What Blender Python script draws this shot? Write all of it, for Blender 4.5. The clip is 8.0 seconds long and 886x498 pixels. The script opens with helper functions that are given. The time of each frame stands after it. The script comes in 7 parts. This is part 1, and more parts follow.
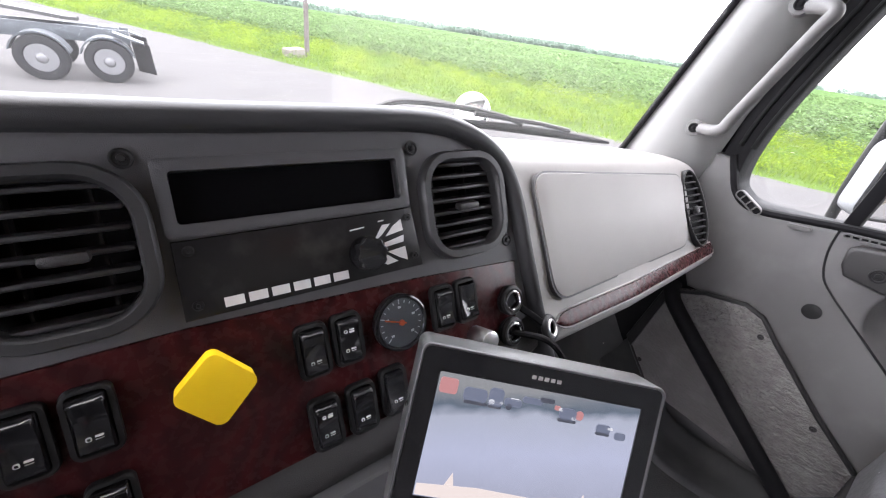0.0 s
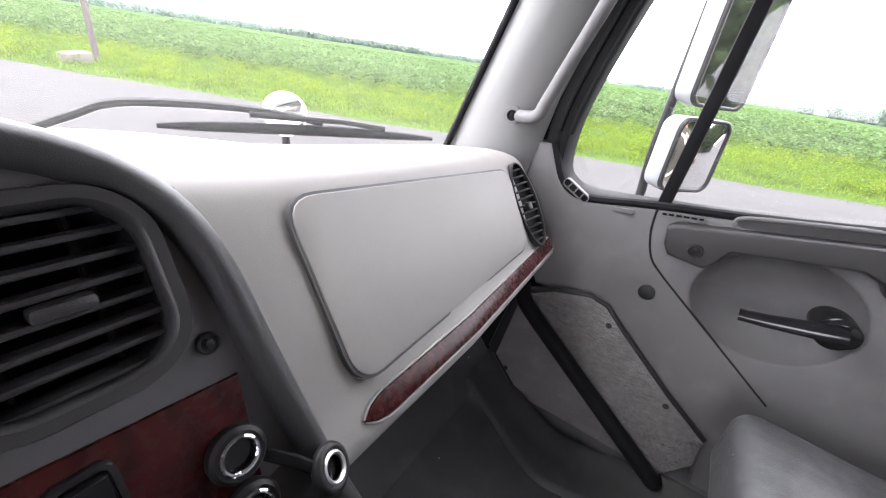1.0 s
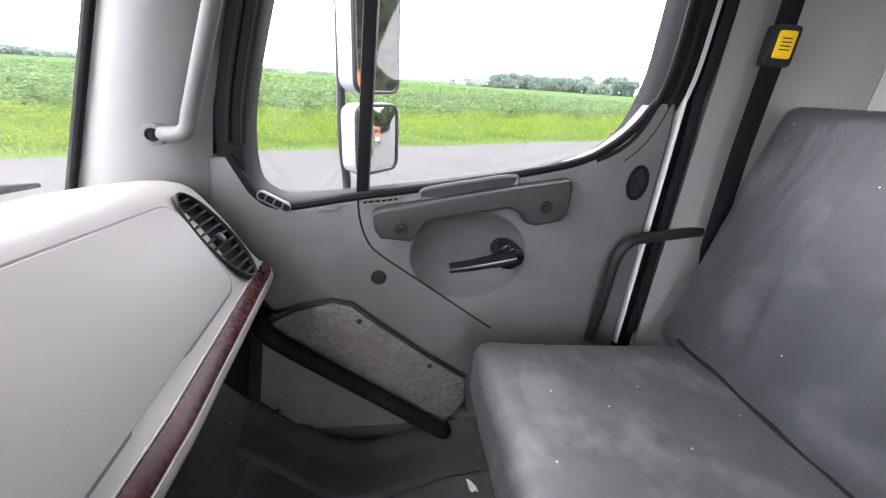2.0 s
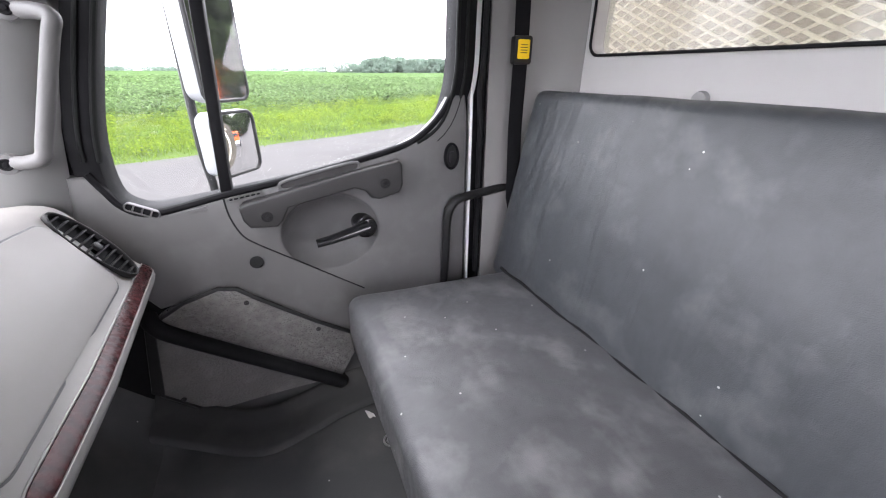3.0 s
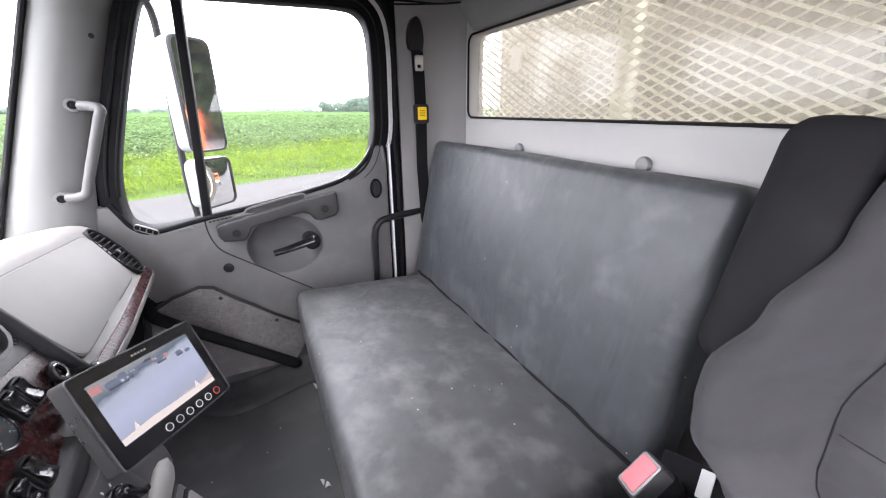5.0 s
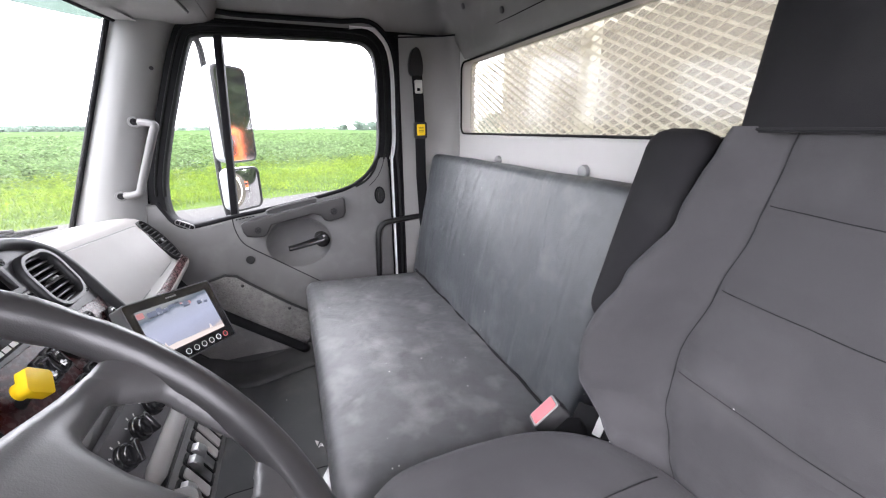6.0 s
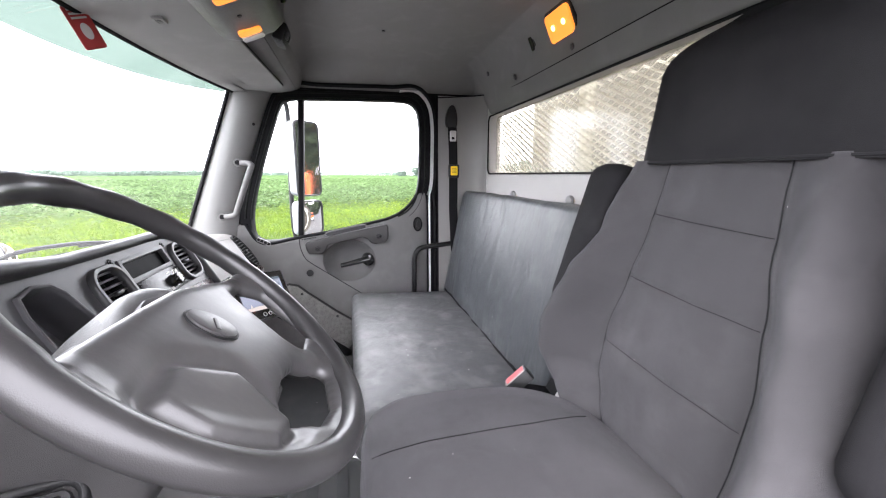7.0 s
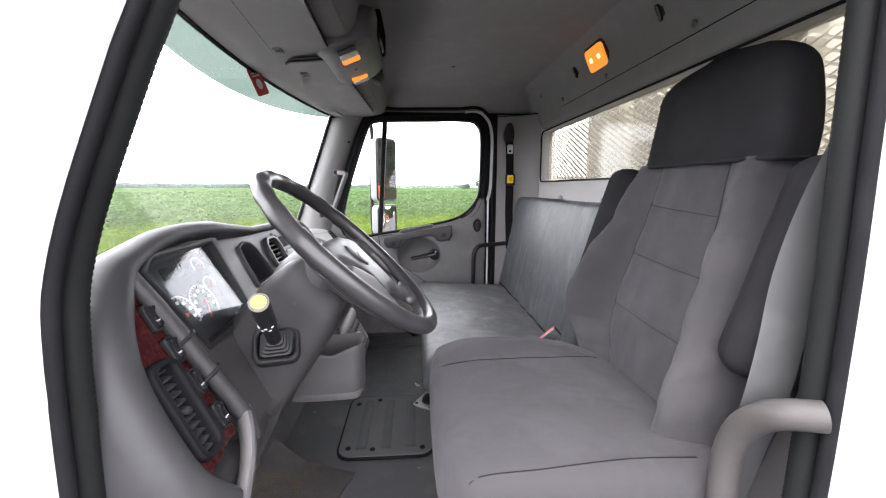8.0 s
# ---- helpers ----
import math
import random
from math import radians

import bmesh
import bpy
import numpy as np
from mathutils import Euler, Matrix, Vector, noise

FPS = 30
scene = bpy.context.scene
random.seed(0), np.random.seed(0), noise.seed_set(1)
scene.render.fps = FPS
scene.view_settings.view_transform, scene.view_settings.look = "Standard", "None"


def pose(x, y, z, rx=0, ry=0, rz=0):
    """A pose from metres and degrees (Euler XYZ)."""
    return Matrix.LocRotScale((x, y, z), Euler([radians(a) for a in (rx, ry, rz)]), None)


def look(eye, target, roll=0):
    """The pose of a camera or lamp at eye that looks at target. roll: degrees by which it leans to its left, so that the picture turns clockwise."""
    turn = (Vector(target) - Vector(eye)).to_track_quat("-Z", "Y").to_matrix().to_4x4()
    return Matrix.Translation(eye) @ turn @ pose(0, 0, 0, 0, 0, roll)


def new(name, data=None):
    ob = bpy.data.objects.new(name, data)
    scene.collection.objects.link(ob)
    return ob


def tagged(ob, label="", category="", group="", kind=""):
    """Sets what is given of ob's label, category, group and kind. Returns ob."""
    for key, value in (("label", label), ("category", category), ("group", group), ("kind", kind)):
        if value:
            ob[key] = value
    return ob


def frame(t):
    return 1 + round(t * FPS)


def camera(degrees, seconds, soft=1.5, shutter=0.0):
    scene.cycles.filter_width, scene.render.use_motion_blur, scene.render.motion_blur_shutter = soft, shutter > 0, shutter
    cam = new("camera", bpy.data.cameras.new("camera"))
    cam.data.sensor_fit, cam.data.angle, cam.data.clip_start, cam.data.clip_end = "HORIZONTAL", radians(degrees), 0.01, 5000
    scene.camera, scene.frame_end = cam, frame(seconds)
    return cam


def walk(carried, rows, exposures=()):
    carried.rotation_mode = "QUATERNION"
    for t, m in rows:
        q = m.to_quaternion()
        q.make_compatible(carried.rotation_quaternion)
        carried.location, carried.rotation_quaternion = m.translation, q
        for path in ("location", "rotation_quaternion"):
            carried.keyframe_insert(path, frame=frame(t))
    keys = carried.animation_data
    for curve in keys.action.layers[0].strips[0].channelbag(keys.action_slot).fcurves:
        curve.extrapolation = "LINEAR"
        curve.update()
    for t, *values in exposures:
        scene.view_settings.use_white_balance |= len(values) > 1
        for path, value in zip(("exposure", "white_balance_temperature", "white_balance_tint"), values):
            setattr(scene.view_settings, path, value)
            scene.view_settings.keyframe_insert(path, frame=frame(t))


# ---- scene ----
cam = camera(97.7, 8.0, soft=1.15)
PATH = [
    (0, (0.002, 0.002, 2.002), (1.101, 1.358, 1.026), 9.0),
    (0.4, (0.101, 0.033, 1.988), (1.335, 1.296, 1.05), 9.8),
    (0.5, (0.12, 0.037, 1.983), (1.403, 1.264, 1.061), 9.3),
    (1, (0.219, 0.065, 1.975), (1.766, 0.978, 1.097), 8.6),
    (1.5, (0.293, 0.042, 1.961), (2.054, 0.464, 1.112), 6.0),
    (2, (0.298, 0.024, 1.993), (2.118, -0.229, 1.204), 3.8),
    (2.2, (0.266, 0.01, 2.008), (2.055, -0.399, 1.214), 2.8),
    (3.3, (-0.012, -0.035, 2.052), (1.641, -0.813, 1.238), -0.2),
    (3.5, (-0.059, -0.041, 2.064), (1.596, -0.844, 1.278), -0.4),
    (4, (-0.185, -0.062, 2.088), (1.485, -0.877, 1.347), -1.0),
    (4.5, (-0.282, -0.064, 2.107), (1.406, -0.889, 1.42), -0.8),
    (5.8, (-0.543, -0.119, 2.098), (1.205, -0.849, 1.458), -0.4),
    (6, (-0.591, -0.129, 2.097), (1.188, -0.821, 1.5), -0.5),
    (6.5, (-0.72, -0.141, 2.087), (1.128, -0.738, 1.612), -0.4),
    (7, (-0.881, -0.149, 2.071), (1.03, -0.605, 1.694), -0.1),
    (7.5, (-1.057, -0.147, 2.05), (0.895, -0.431, 1.723), -0.1),
    (7.8, (-1.143, -0.126, 2.047), (0.822, -0.325, 1.732), -0.1),
    (8, (-1.189, -0.112, 2.043), (0.781, -0.257, 1.73), 0.0),
]
walk(cam, [(t, look(eye, target, roll)) for t, eye, target, roll in PATH], ((0, 3.05, 6400, 15), (0.8, 2.97, 6400, 15), (1.6, 2.92, 6400, 15), (3.5, 2.95, 6350, 15), (6.3, 3.15, 6350, 14), (7.4, 2.90, 6400, 13), (8, 2.58, 6450, 13)))


# ---- light: an overcast sky, one wide soft sun ----
world = bpy.data.worlds.new("overcast_sky")
scene.world = world
world.use_nodes = True
wn, wl = world.node_tree.nodes, world.node_tree.links
sky = wn.new("ShaderNodeTexSky")
sky.sky_type, sky.sun_disc = "NISHITA", False
sky.sun_elevation, sky.sun_rotation = radians(64.8), radians(315)
sky.air_density, sky.dust_density, sky.ozone_density = 1.0, 6.0, 1.0
bgs = wn["Background"]
bgs.inputs["Strength"].default_value = 0.10
cloud = wn.new("ShaderNodeMix")
cloud.data_type = "RGBA"
cloud.inputs[0].default_value = 0.88
cloud.inputs[7].default_value = (17.2, 16.9, 17.9, 1)
wl.new(sky.outputs[0], cloud.inputs[6])
wl.new(cloud.outputs[2], bgs.inputs["Color"])
sun = new("sun", bpy.data.lights.new("sun", "SUN"))
sun.data.energy, sun.data.angle, sun.data.color = 0.55, radians(40), (1.0, 0.97, 0.93)
sun.matrix_basis = look((0, 0, 30), Vector((0, 0, 30)) - Vector((-0.3, 0.3, 0.9)))

# ---- small mesh library ----
from mathutils.bvhtree import BVHTree


def mesh_of(bm, name, material, angle=38):
    bmesh.ops.recalc_face_normals(bm, faces=bm.faces)
    me = bpy.data.meshes.new(name)
    bm.to_mesh(me)
    bm.free()
    me.materials.append(material)
    me.shade_smooth()
    me.set_sharp_from_angle(angle=radians(angle))
    return me


def part(name, bm, material, parent, label="", angle=38):
    ob = new(name, mesh_of(bm, name, material, angle))
    if parent is not None:
        ob.parent = parent
    if label:
        ob["label"] = label
    return ob


def thing(name, label, category, group="", kind="", at=(0, 0, 0)):
    ob = new(name)
    ob.empty_display_size = 0.05
    ob.location = at
    return tagged(ob, label, category, group, kind)


def solo(name, bm, material, label, category, group="", kind="", angle=38):
    return tagged(part(name, bm, material, None, "", angle), label, category, group, kind)


def B():
    return bmesh.new()


def rr(w, h, r, cx=0.0, cy=0.0, n=5):
    """A rounded rectangle, counter-clockwise."""
    out = []
    for sx, sy, a0 in ((1, 1, 0), (-1, 1, 90), (-1, -1, 180), (1, -1, 270)):
        for k in range(n + 1):
            a = radians(a0 + 90 * k / n)
            out.append((cx + sx * (w / 2 - r) + r * math.cos(a), cy + sy * (h / 2 - r) + r * math.sin(a)))
    return out


def oval(a, b, cx=0.0, cy=0.0, n=28):
    return [(cx + a * math.cos(2 * math.pi * k / n), cy + b * math.sin(2 * math.pi * k / n)) for k in range(n)]


def spline(pts, n=6, closed=True):
    """Catmull-Rom through the points, any dimension."""
    pts = [Vector(p) for p in pts]
    m = len(pts)
    out = []
    for i in range(m if closed else m - 1):
        if closed:
            p0, p1, p2, p3 = pts[i - 1], pts[i], pts[(i + 1) % m], pts[(i + 2) % m]
        else:
            p0, p1, p2, p3 = pts[max(i - 1, 0)], pts[i], pts[i + 1], pts[min(i + 2, m - 1)]
        for k in range(n):
            t = k / n
            out.append(0.5 * ((2 * p1) + (p2 - p0) * t + (2 * p0 - 5 * p1 + 4 * p2 - p3) * t * t + (3 * p1 - p0 - 3 * p2 + p3) * t ** 3))
    if not closed:
        out.append(pts[-1].copy())
    return out


def inset(poly, d):
    """The closed 2D outline moved inwards by d (outwards: minus)."""
    p = [Vector(q) for q in poly]
    area = sum(p[i - 1].x * p[i].y - p[i].x * p[i - 1].y for i in range(len(p)))
    s = 1 if area > 0 else -1
    out = []
    for i in range(len(p)):
        a, b, c = p[i - 1], p[i], p[(i + 1) % len(p)]
        e, f = (b - a), (c - b)
        if e.length < 1e-7 or f.length < 1e-7:
            out.append(b.copy())
            continue
        n1, n2 = Vector((-e.y, e.x)).normalized() * s, Vector((-f.y, f.x)).normalized() * s
        nn = (n1 + n2)
        nn = nn / max(nn.length_squared / 2, 0.5) if nn.length > 1e-6 else n1
        out.append(b + nn * (d(b) if callable(d) else d))
    return out


def slab(bm, outline, m, w0, w1, holes=(), bevel=0.0, seg=2):
    """A flat outline (with holes) in the plane of m, from depth w0 to w1 along its z, with rounded rims."""
    tmp = B()
    for loop in (outline, *holes):
        vs = [tmp.verts.new((p[0], p[1], 0)) for p in loop]
        for i in range(len(vs)):
            tmp.edges.new((vs[i - 1], vs[i]))
    bmesh.ops.triangle_fill(tmp, edges=tmp.edges[:], use_beauty=True, use_dissolve=False, normal=(0, 0, 1))
    faces = tmp.faces[:]
    ext = bmesh.ops.extrude_face_region(tmp, geom=faces)
    up = [g for g in ext["geom"] if isinstance(g, bmesh.types.BMVert)]
    for v in tmp.verts:
        v.co.z = w0
    for v in up:
        v.co.z = w1
    bmesh.ops.recalc_face_normals(tmp, faces=tmp.faces)
    if bevel:
        es = [e for e in tmp.edges if len(e.link_faces) == 2 and e.calc_face_angle(0) > radians(60) and abs(e.verts[0].co.z - e.verts[1].co.z) < 1e-6 and abs(e.verts[0].co.z - w1) < 1e-6]
        bmesh.ops.bevel(tmp, geom=es, offset=bevel, segments=seg, profile=0.5, affect="EDGES", clamp_overlap=True)
    merge(bm, tmp, m)


def merge(bm, tmp, m=Matrix()):
    me = bpy.data.meshes.new("tmp")
    tmp.to_mesh(me)
    tmp.free()
    me.transform(m)
    bm.from_mesh(me)
    bpy.data.meshes.remove(me)


def box(bm, size, m=Matrix(), bevel=0.0, seg=2):
    tmp = B()
    bmesh.ops.create_cube(tmp, size=1)
    bmesh.ops.scale(tmp, vec=size, verts=tmp.verts)
    if bevel:
        bmesh.ops.bevel(tmp, geom=tmp.edges[:], offset=bevel, segments=seg, profile=0.5, affect="EDGES", clamp_overlap=True)
    merge(bm, tmp, m)


def cyl(bm, r, d, m=Matrix(), seg=20, bevel=0.0, r2=None):
    """A cylinder on the plane of m, from 0 to d along its z."""
    tmp = B()
    bmesh.ops.create_cone(tmp, cap_ends=True, segments=seg, radius1=r, radius2=r if r2 is None else r2, depth=d)
    bmesh.ops.translate(tmp, vec=(0, 0, d / 2), verts=tmp.verts)
    if bevel:
        es = [e for e in tmp.edges if e.calc_face_angle(0) > radians(50) and min(v.co.z for v in e.verts) > d * 0.9]
        bmesh.ops.bevel(tmp, geom=es, offset=bevel, segments=2, profile=0.5, affect="EDGES")
    merge(bm, tmp, m)


def loft(bm, rings, closed=True, caps=True, cyclic=False):
    """Faces between rings of the same count; closed: each ring is a loop; cyclic: the last meets the first."""
    vs = [[bm.verts.new(p) for p in ring] for ring in rings]
    n = len(vs[0])
    for i in range(len(vs) if cyclic else len(vs) - 1):
        a, b = vs[i], vs[(i + 1) % len(vs)]
        for k in range(n if closed else n - 1):
            bm.faces.new((a[k], a[(k + 1) % n], b[(k + 1) % n], b[k]))
    if caps and not cyclic and closed:
        bm.faces.new(vs[0][::-1])
        bm.faces.new(vs[-1])
    return vs


def tube(bm, pts, r, seg=10, closed=False, flat=1.0, up=None):
    """A round rod along the points; r may be a list; flat squashes it along its binormal."""
    pts = [Vector(p) for p in pts]
    m = len(pts)
    rings = []
    ref = Vector(up) if up else None
    prev = None
    for i, p in enumerate(pts):
        if closed:
            d = (pts[(i + 1) % m] - pts[i - 1]).normalized()
        else:
            d = (pts[min(i + 1, m - 1)] - pts[max(i - 1, 0)]).normalized()
        if ref is not None:
            a = d.cross(ref).normalized()
        elif prev is None:
            a = d.orthogonal().normalized()
        else:
            a = (prev - d * prev.dot(d)).normalized()
        prev = a
        b = d.cross(a)
        rad = r[i] if isinstance(r, (list, tuple)) else r
        rings.append([p + a * rad * math.cos(2 * math.pi * k / seg) + b * rad * flat * math.sin(2 * math.pi * k / seg) for k in range(seg)])
    loft(bm, rings, True, not closed, closed)


def ring(bm, big, small, m=Matrix(), n=40, seg=12):
    tube(bm, [m @ Vector((big * math.cos(2 * math.pi * k / n), big * math.sin(2 * math.pi * k / n), 0)) for k in range(n)], small, seg, True)


def surf(bm, f, nu, nv, back=None):
    """A sheet of points f(u, v), u and v from 0 to 1; back: the way to its other face."""
    g = [[bm.verts.new(f(i / nu, j / nv)) for j in range(nv + 1)] for i in range(nu + 1)]
    for i in range(nu):
        for j in range(nv):
            bm.faces.new((g[i][j], g[i + 1][j], g[i + 1][j + 1], g[i][j + 1]))
    if back is None:
        return
    o = Vector(back)
    k = [[bm.verts.new(v.co + o) for v in row] for row in g]
    for i in range(nu):
        for j in range(nv):
            bm.faces.new((k[i][j], k[i][j + 1], k[i + 1][j + 1], k[i + 1][j]))
    for i in range(nu):
        bm.faces.new((g[i][0], k[i][0], k[i + 1][0], g[i + 1][0]))
        bm.faces.new((g[i][nv], g[i + 1][nv], k[i + 1][nv], k[i][nv]))
    for j in range(nv):
        bm.faces.new((g[0][j], g[0][j + 1], k[0][j + 1], k[0][j]))
        bm.faces.new((g[nu][j], k[nu][j], k[nu][j + 1], g[nu][j + 1]))


def pillow(bm, size, r, m=Matrix(), cuts=10, seg=4, puff=0.0, wrinkle=0.0, seed=0.0):
    """A stuffed block: rounded box with many faces, swollen by puff and creased by wrinkle."""
    tmp = B()
    bmesh.ops.create_cube(tmp, size=1)
    bmesh.ops.scale(tmp, vec=size, verts=tmp.verts)
    bmesh.ops.bevel(tmp, geom=tmp.edges[:], offset=r, segments=seg, profile=0.5, affect="EDGES", clamp_overlap=True)
    long = [e for e in tmp.edges if e.calc_length() > 0.05]
    bmesh.ops.subdivide_edges(tmp, edges=long, cuts=cuts, use_grid_fill=True)
    sx, sy, sz = (s / 2 for s in size)
    tmp.normal_update()
    for v in tmp.verts:
        x, y, z = v.co.x / sx, v.co.y / sy, v.co.z / sz
        grow = puff * (1 - min(1, x * x)) * (1 - min(1, y * y))
        v.co.z += grow * (1 if z > 0 else 0)
        if wrinkle:
            q = noise.noise(Vector((v.co.x * 9 + seed, v.co.y * 9, v.co.z * 9))) + 0.5 * noise.noise(Vector((v.co.x * 26 + seed, v.co.y * 26, v.co.z * 22)))
            v.co += v.normal * q * wrinkle
    merge(bm, tmp, m)


def clamp(v):
    return max(0.0, min(1.0, v))


def basis(o, x, y, z):
    """The frame at o with these axes."""
    m = Matrix.Identity(4)
    for i, a in enumerate((x, y, z)):
        for k in range(3):
            m[k][i] = a[k]
    for k in range(3):
        m[k][3] = o[k]
    return m


def aim(o, z, up=(0, 0, 1)):
    """A frame at o whose z runs along z."""
    z = Vector(z).normalized()
    x = Vector(up).cross(z)
    x = x.normalized() if x.length > 1e-5 else Vector((1, 0, 0))
    return basis(o, x, z.cross(x), z)


# planes of the cab: the fascia leans back, the side trim faces inwards, the back wall faces forwards
LEANF = math.hypot(1, 0.49)
FU, FN = Vector((0, 0.49, 1)) / LEANF, Vector((0, -1, 0.49)) / LEANF
FAS = basis((0, 0.309, 1.902), (1, 0, 0), FU, FN)


def SIDE(x):
    """Outline (y, z) on the passenger side at x; depth grows towards the cab."""
    return basis((x, 0, 0), (0, 1, 0), (0, 0, 1), (1, 0, 0)) @ Matrix.Diagonal((1, 1, -1, 1))


def REAR(y):
    """Outline (x, z) on the back wall at y; depth grows forwards."""
    return basis((0, y, 0), (1, 0, 0), (0, 0, 1), (0, 1, 0))


# ---- materials ----
def mat(name, col, rough=0.5, metal=0.0, var=0.12, vscale=6.0, grain=0.0, gscale=900.0, wear=0.0, wcol=None, wscale=14.0, spec=0.22, coat=0.0, island=0.0, relief=(), depth=0.0012, speck=None):
    """A surface: base colour with broad and fine variation, worn or dusty patches, and fine relief."""
    ma = bpy.data.materials.new(name)
    ma.use_nodes = True
    nt = ma.node_tree
    n, l = nt.nodes, nt.links
    bs = n["Principled BSDF"]
    co = n.new("ShaderNodeTexCoord")

    def tex(scale, detail=4.0):
        t = n.new("ShaderNodeTexNoise")
        t.inputs["Scale"].default_value, t.inputs["Detail"].default_value = scale, detail
        l.new(co.outputs["Object"], t.inputs["Vector"])
        return t

    def mix(fac, a, b):
        m = n.new("ShaderNodeMix")
        m.data_type = "RGBA"
        if isinstance(fac, float):
            m.inputs[0].default_value = fac
        else:
            l.new(fac, m.inputs[0])
        for k, q in ((6, a), (7, b)):
            if isinstance(q, tuple):
                m.inputs[k].default_value = (*q, 1)
            else:
                l.new(q, m.inputs[k])
        return m.outputs[2]

    dark, light = tuple(c * (1 - var) for c in col), tuple(min(1, c * (1 + var)) for c in col)
    c = mix(tex(vscale).outputs["Fac"], dark, light)
    if island:
        oi = n.new("ShaderNodeObjectInfo")
        gi = n.new("ShaderNodeNewGeometry")
        su = n.new("ShaderNodeMath")
        su.operation = "ADD"
        l.new(oi.outputs["Random"], su.inputs[0])
        l.new(gi.outputs["Random Per Island"], su.inputs[1])
        fr = n.new("ShaderNodeMath")
        fr.operation = "FRACT"
        l.new(su.outputs[0], fr.inputs[0])
        ra = n.new("ShaderNodeMapRange")
        ra.inputs[3].default_value, ra.inputs[4].default_value = 1 - island, 1 + island
        l.new(fr.outputs[0], ra.inputs[0])
        hs = n.new("ShaderNodeHueSaturation")
        l.new(ra.outputs[0], hs.inputs["Value"])
        l.new(c, hs.inputs["Color"])
        c = hs.outputs[0]
    ro = n.new("ShaderNodeMapRange")
    ro.inputs[3].default_value, ro.inputs[4].default_value = max(0, rough - 0.09), min(1, rough + 0.09)
    l.new(tex(vscale * 5).outputs["Fac"], ro.inputs[0])
    l.new(ro.outputs[0], bs.inputs["Roughness"])
    if wear:
        rp = n.new("ShaderNodeMapRange")
        rp.inputs[1].default_value, rp.inputs[2].default_value = 0.52, 0.74
        rp.inputs[4].default_value = wear
        l.new(tex(wscale, 7).outputs["Fac"], rp.inputs[0])
        c = mix(rp.outputs[0], c, wcol or tuple(min(1, v * 2.2 + 0.03) for v in col))
    if speck:
        vo, lt = n.new("ShaderNodeTexVoronoi"), n.new("ShaderNodeMath")
        vo.inputs["Scale"].default_value = speck[0]
        l.new(co.outputs["Object"], vo.inputs["Vector"])
        lt.operation = "LESS_THAN"
        lt.inputs[1].default_value = speck[1]
        l.new(vo.outputs["Distance"], lt.inputs[0])
        c = mix(lt.outputs[0], c, (0.45, 0.44, 0.43))
    l.new(c, bs.inputs["Base Color"])
    bs.inputs["Metallic"].default_value = metal
    bs.inputs["Specular IOR Level"].default_value = spec
    bs.inputs["Coat Weight"].default_value = coat
    last = None
    for strength, scale, dist, stretch in ((grain, gscale, depth, None), *relief):
        if strength:
            bu = n.new("ShaderNodeBump")
            bu.inputs["Strength"].default_value, bu.inputs["Distance"].default_value = strength, dist
            te = tex(scale, 2)
            if stretch:
                mp = n.new("ShaderNodeMapping")
                mp.inputs["Scale"].default_value = stretch
                l.new(co.outputs["Object"], mp.inputs["Vector"])
                l.new(mp.outputs[0], te.inputs["Vector"])
                te.inputs["Distortion"].default_value = 0.6
            l.new(te.outputs["Fac"], bu.inputs["Height"])
            if last:
                l.new(last, bu.inputs["Normal"])
            last = bu.outputs[0]
    if last:
        l.new(last, bs.inputs["Normal"])
    return ma


def glass_mat(name, tint=(1, 1, 1), gloss=0.02, ior=1.45):
    ma = bpy.data.materials.new(name)
    ma.use_nodes = True
    n, l = ma.node_tree.nodes, ma.node_tree.links
    n.remove(n["Principled BSDF"])
    tr, gl, fr, mx = n.new("ShaderNodeBsdfTransparent"), n.new("ShaderNodeBsdfGlossy"), n.new("ShaderNodeLayerWeight"), n.new("ShaderNodeMixShader")
    tr.inputs[0].default_value = (*tint, 1)
    gl.inputs["Roughness"].default_value = gloss
    pw, ad = n.new("ShaderNodeMath"), n.new("ShaderNodeMath")
    pw.operation, ad.operation = "POWER", "MULTIPLY_ADD"
    fr.inputs["Blend"].default_value = 0.5
    pw.inputs[1].default_value = 5.0
    ad.inputs[1].default_value, ad.inputs[2].default_value = 0.75, ((ior - 1) / (ior + 1)) ** 2 * 0.8
    l.new(fr.outputs["Facing"], pw.inputs[0])
    l.new(pw.outputs[0], ad.inputs[0])
    l.new(ad.outputs[0], mx.inputs[0])
    l.new(tr.outputs[0], mx.inputs[1])
    l.new(gl.outputs[0], mx.inputs[2])
    l.new(mx.outputs[0], n["Material Output"].inputs[0])
    return ma


def glow(name, col, power):
    ma = bpy.data.materials.new(name)
    ma.use_nodes = True
    bs = ma.node_tree.nodes["Principled BSDF"]
    bs.inputs["Base Color"].default_value = (*col, 1)
    bs.inputs["Emission Color"].default_value = (*col, 1)
    bs.inputs["Emission Strength"].default_value = power
    return ma


def lit(name, col, power):
    """A dark face that gives off its own picture light."""
    ma = glow(name, col, power)
    ma.node_tree.nodes["Principled BSDF"].inputs["Base Color"].default_value = (0.01, 0.01, 0.012, 1)
    return ma


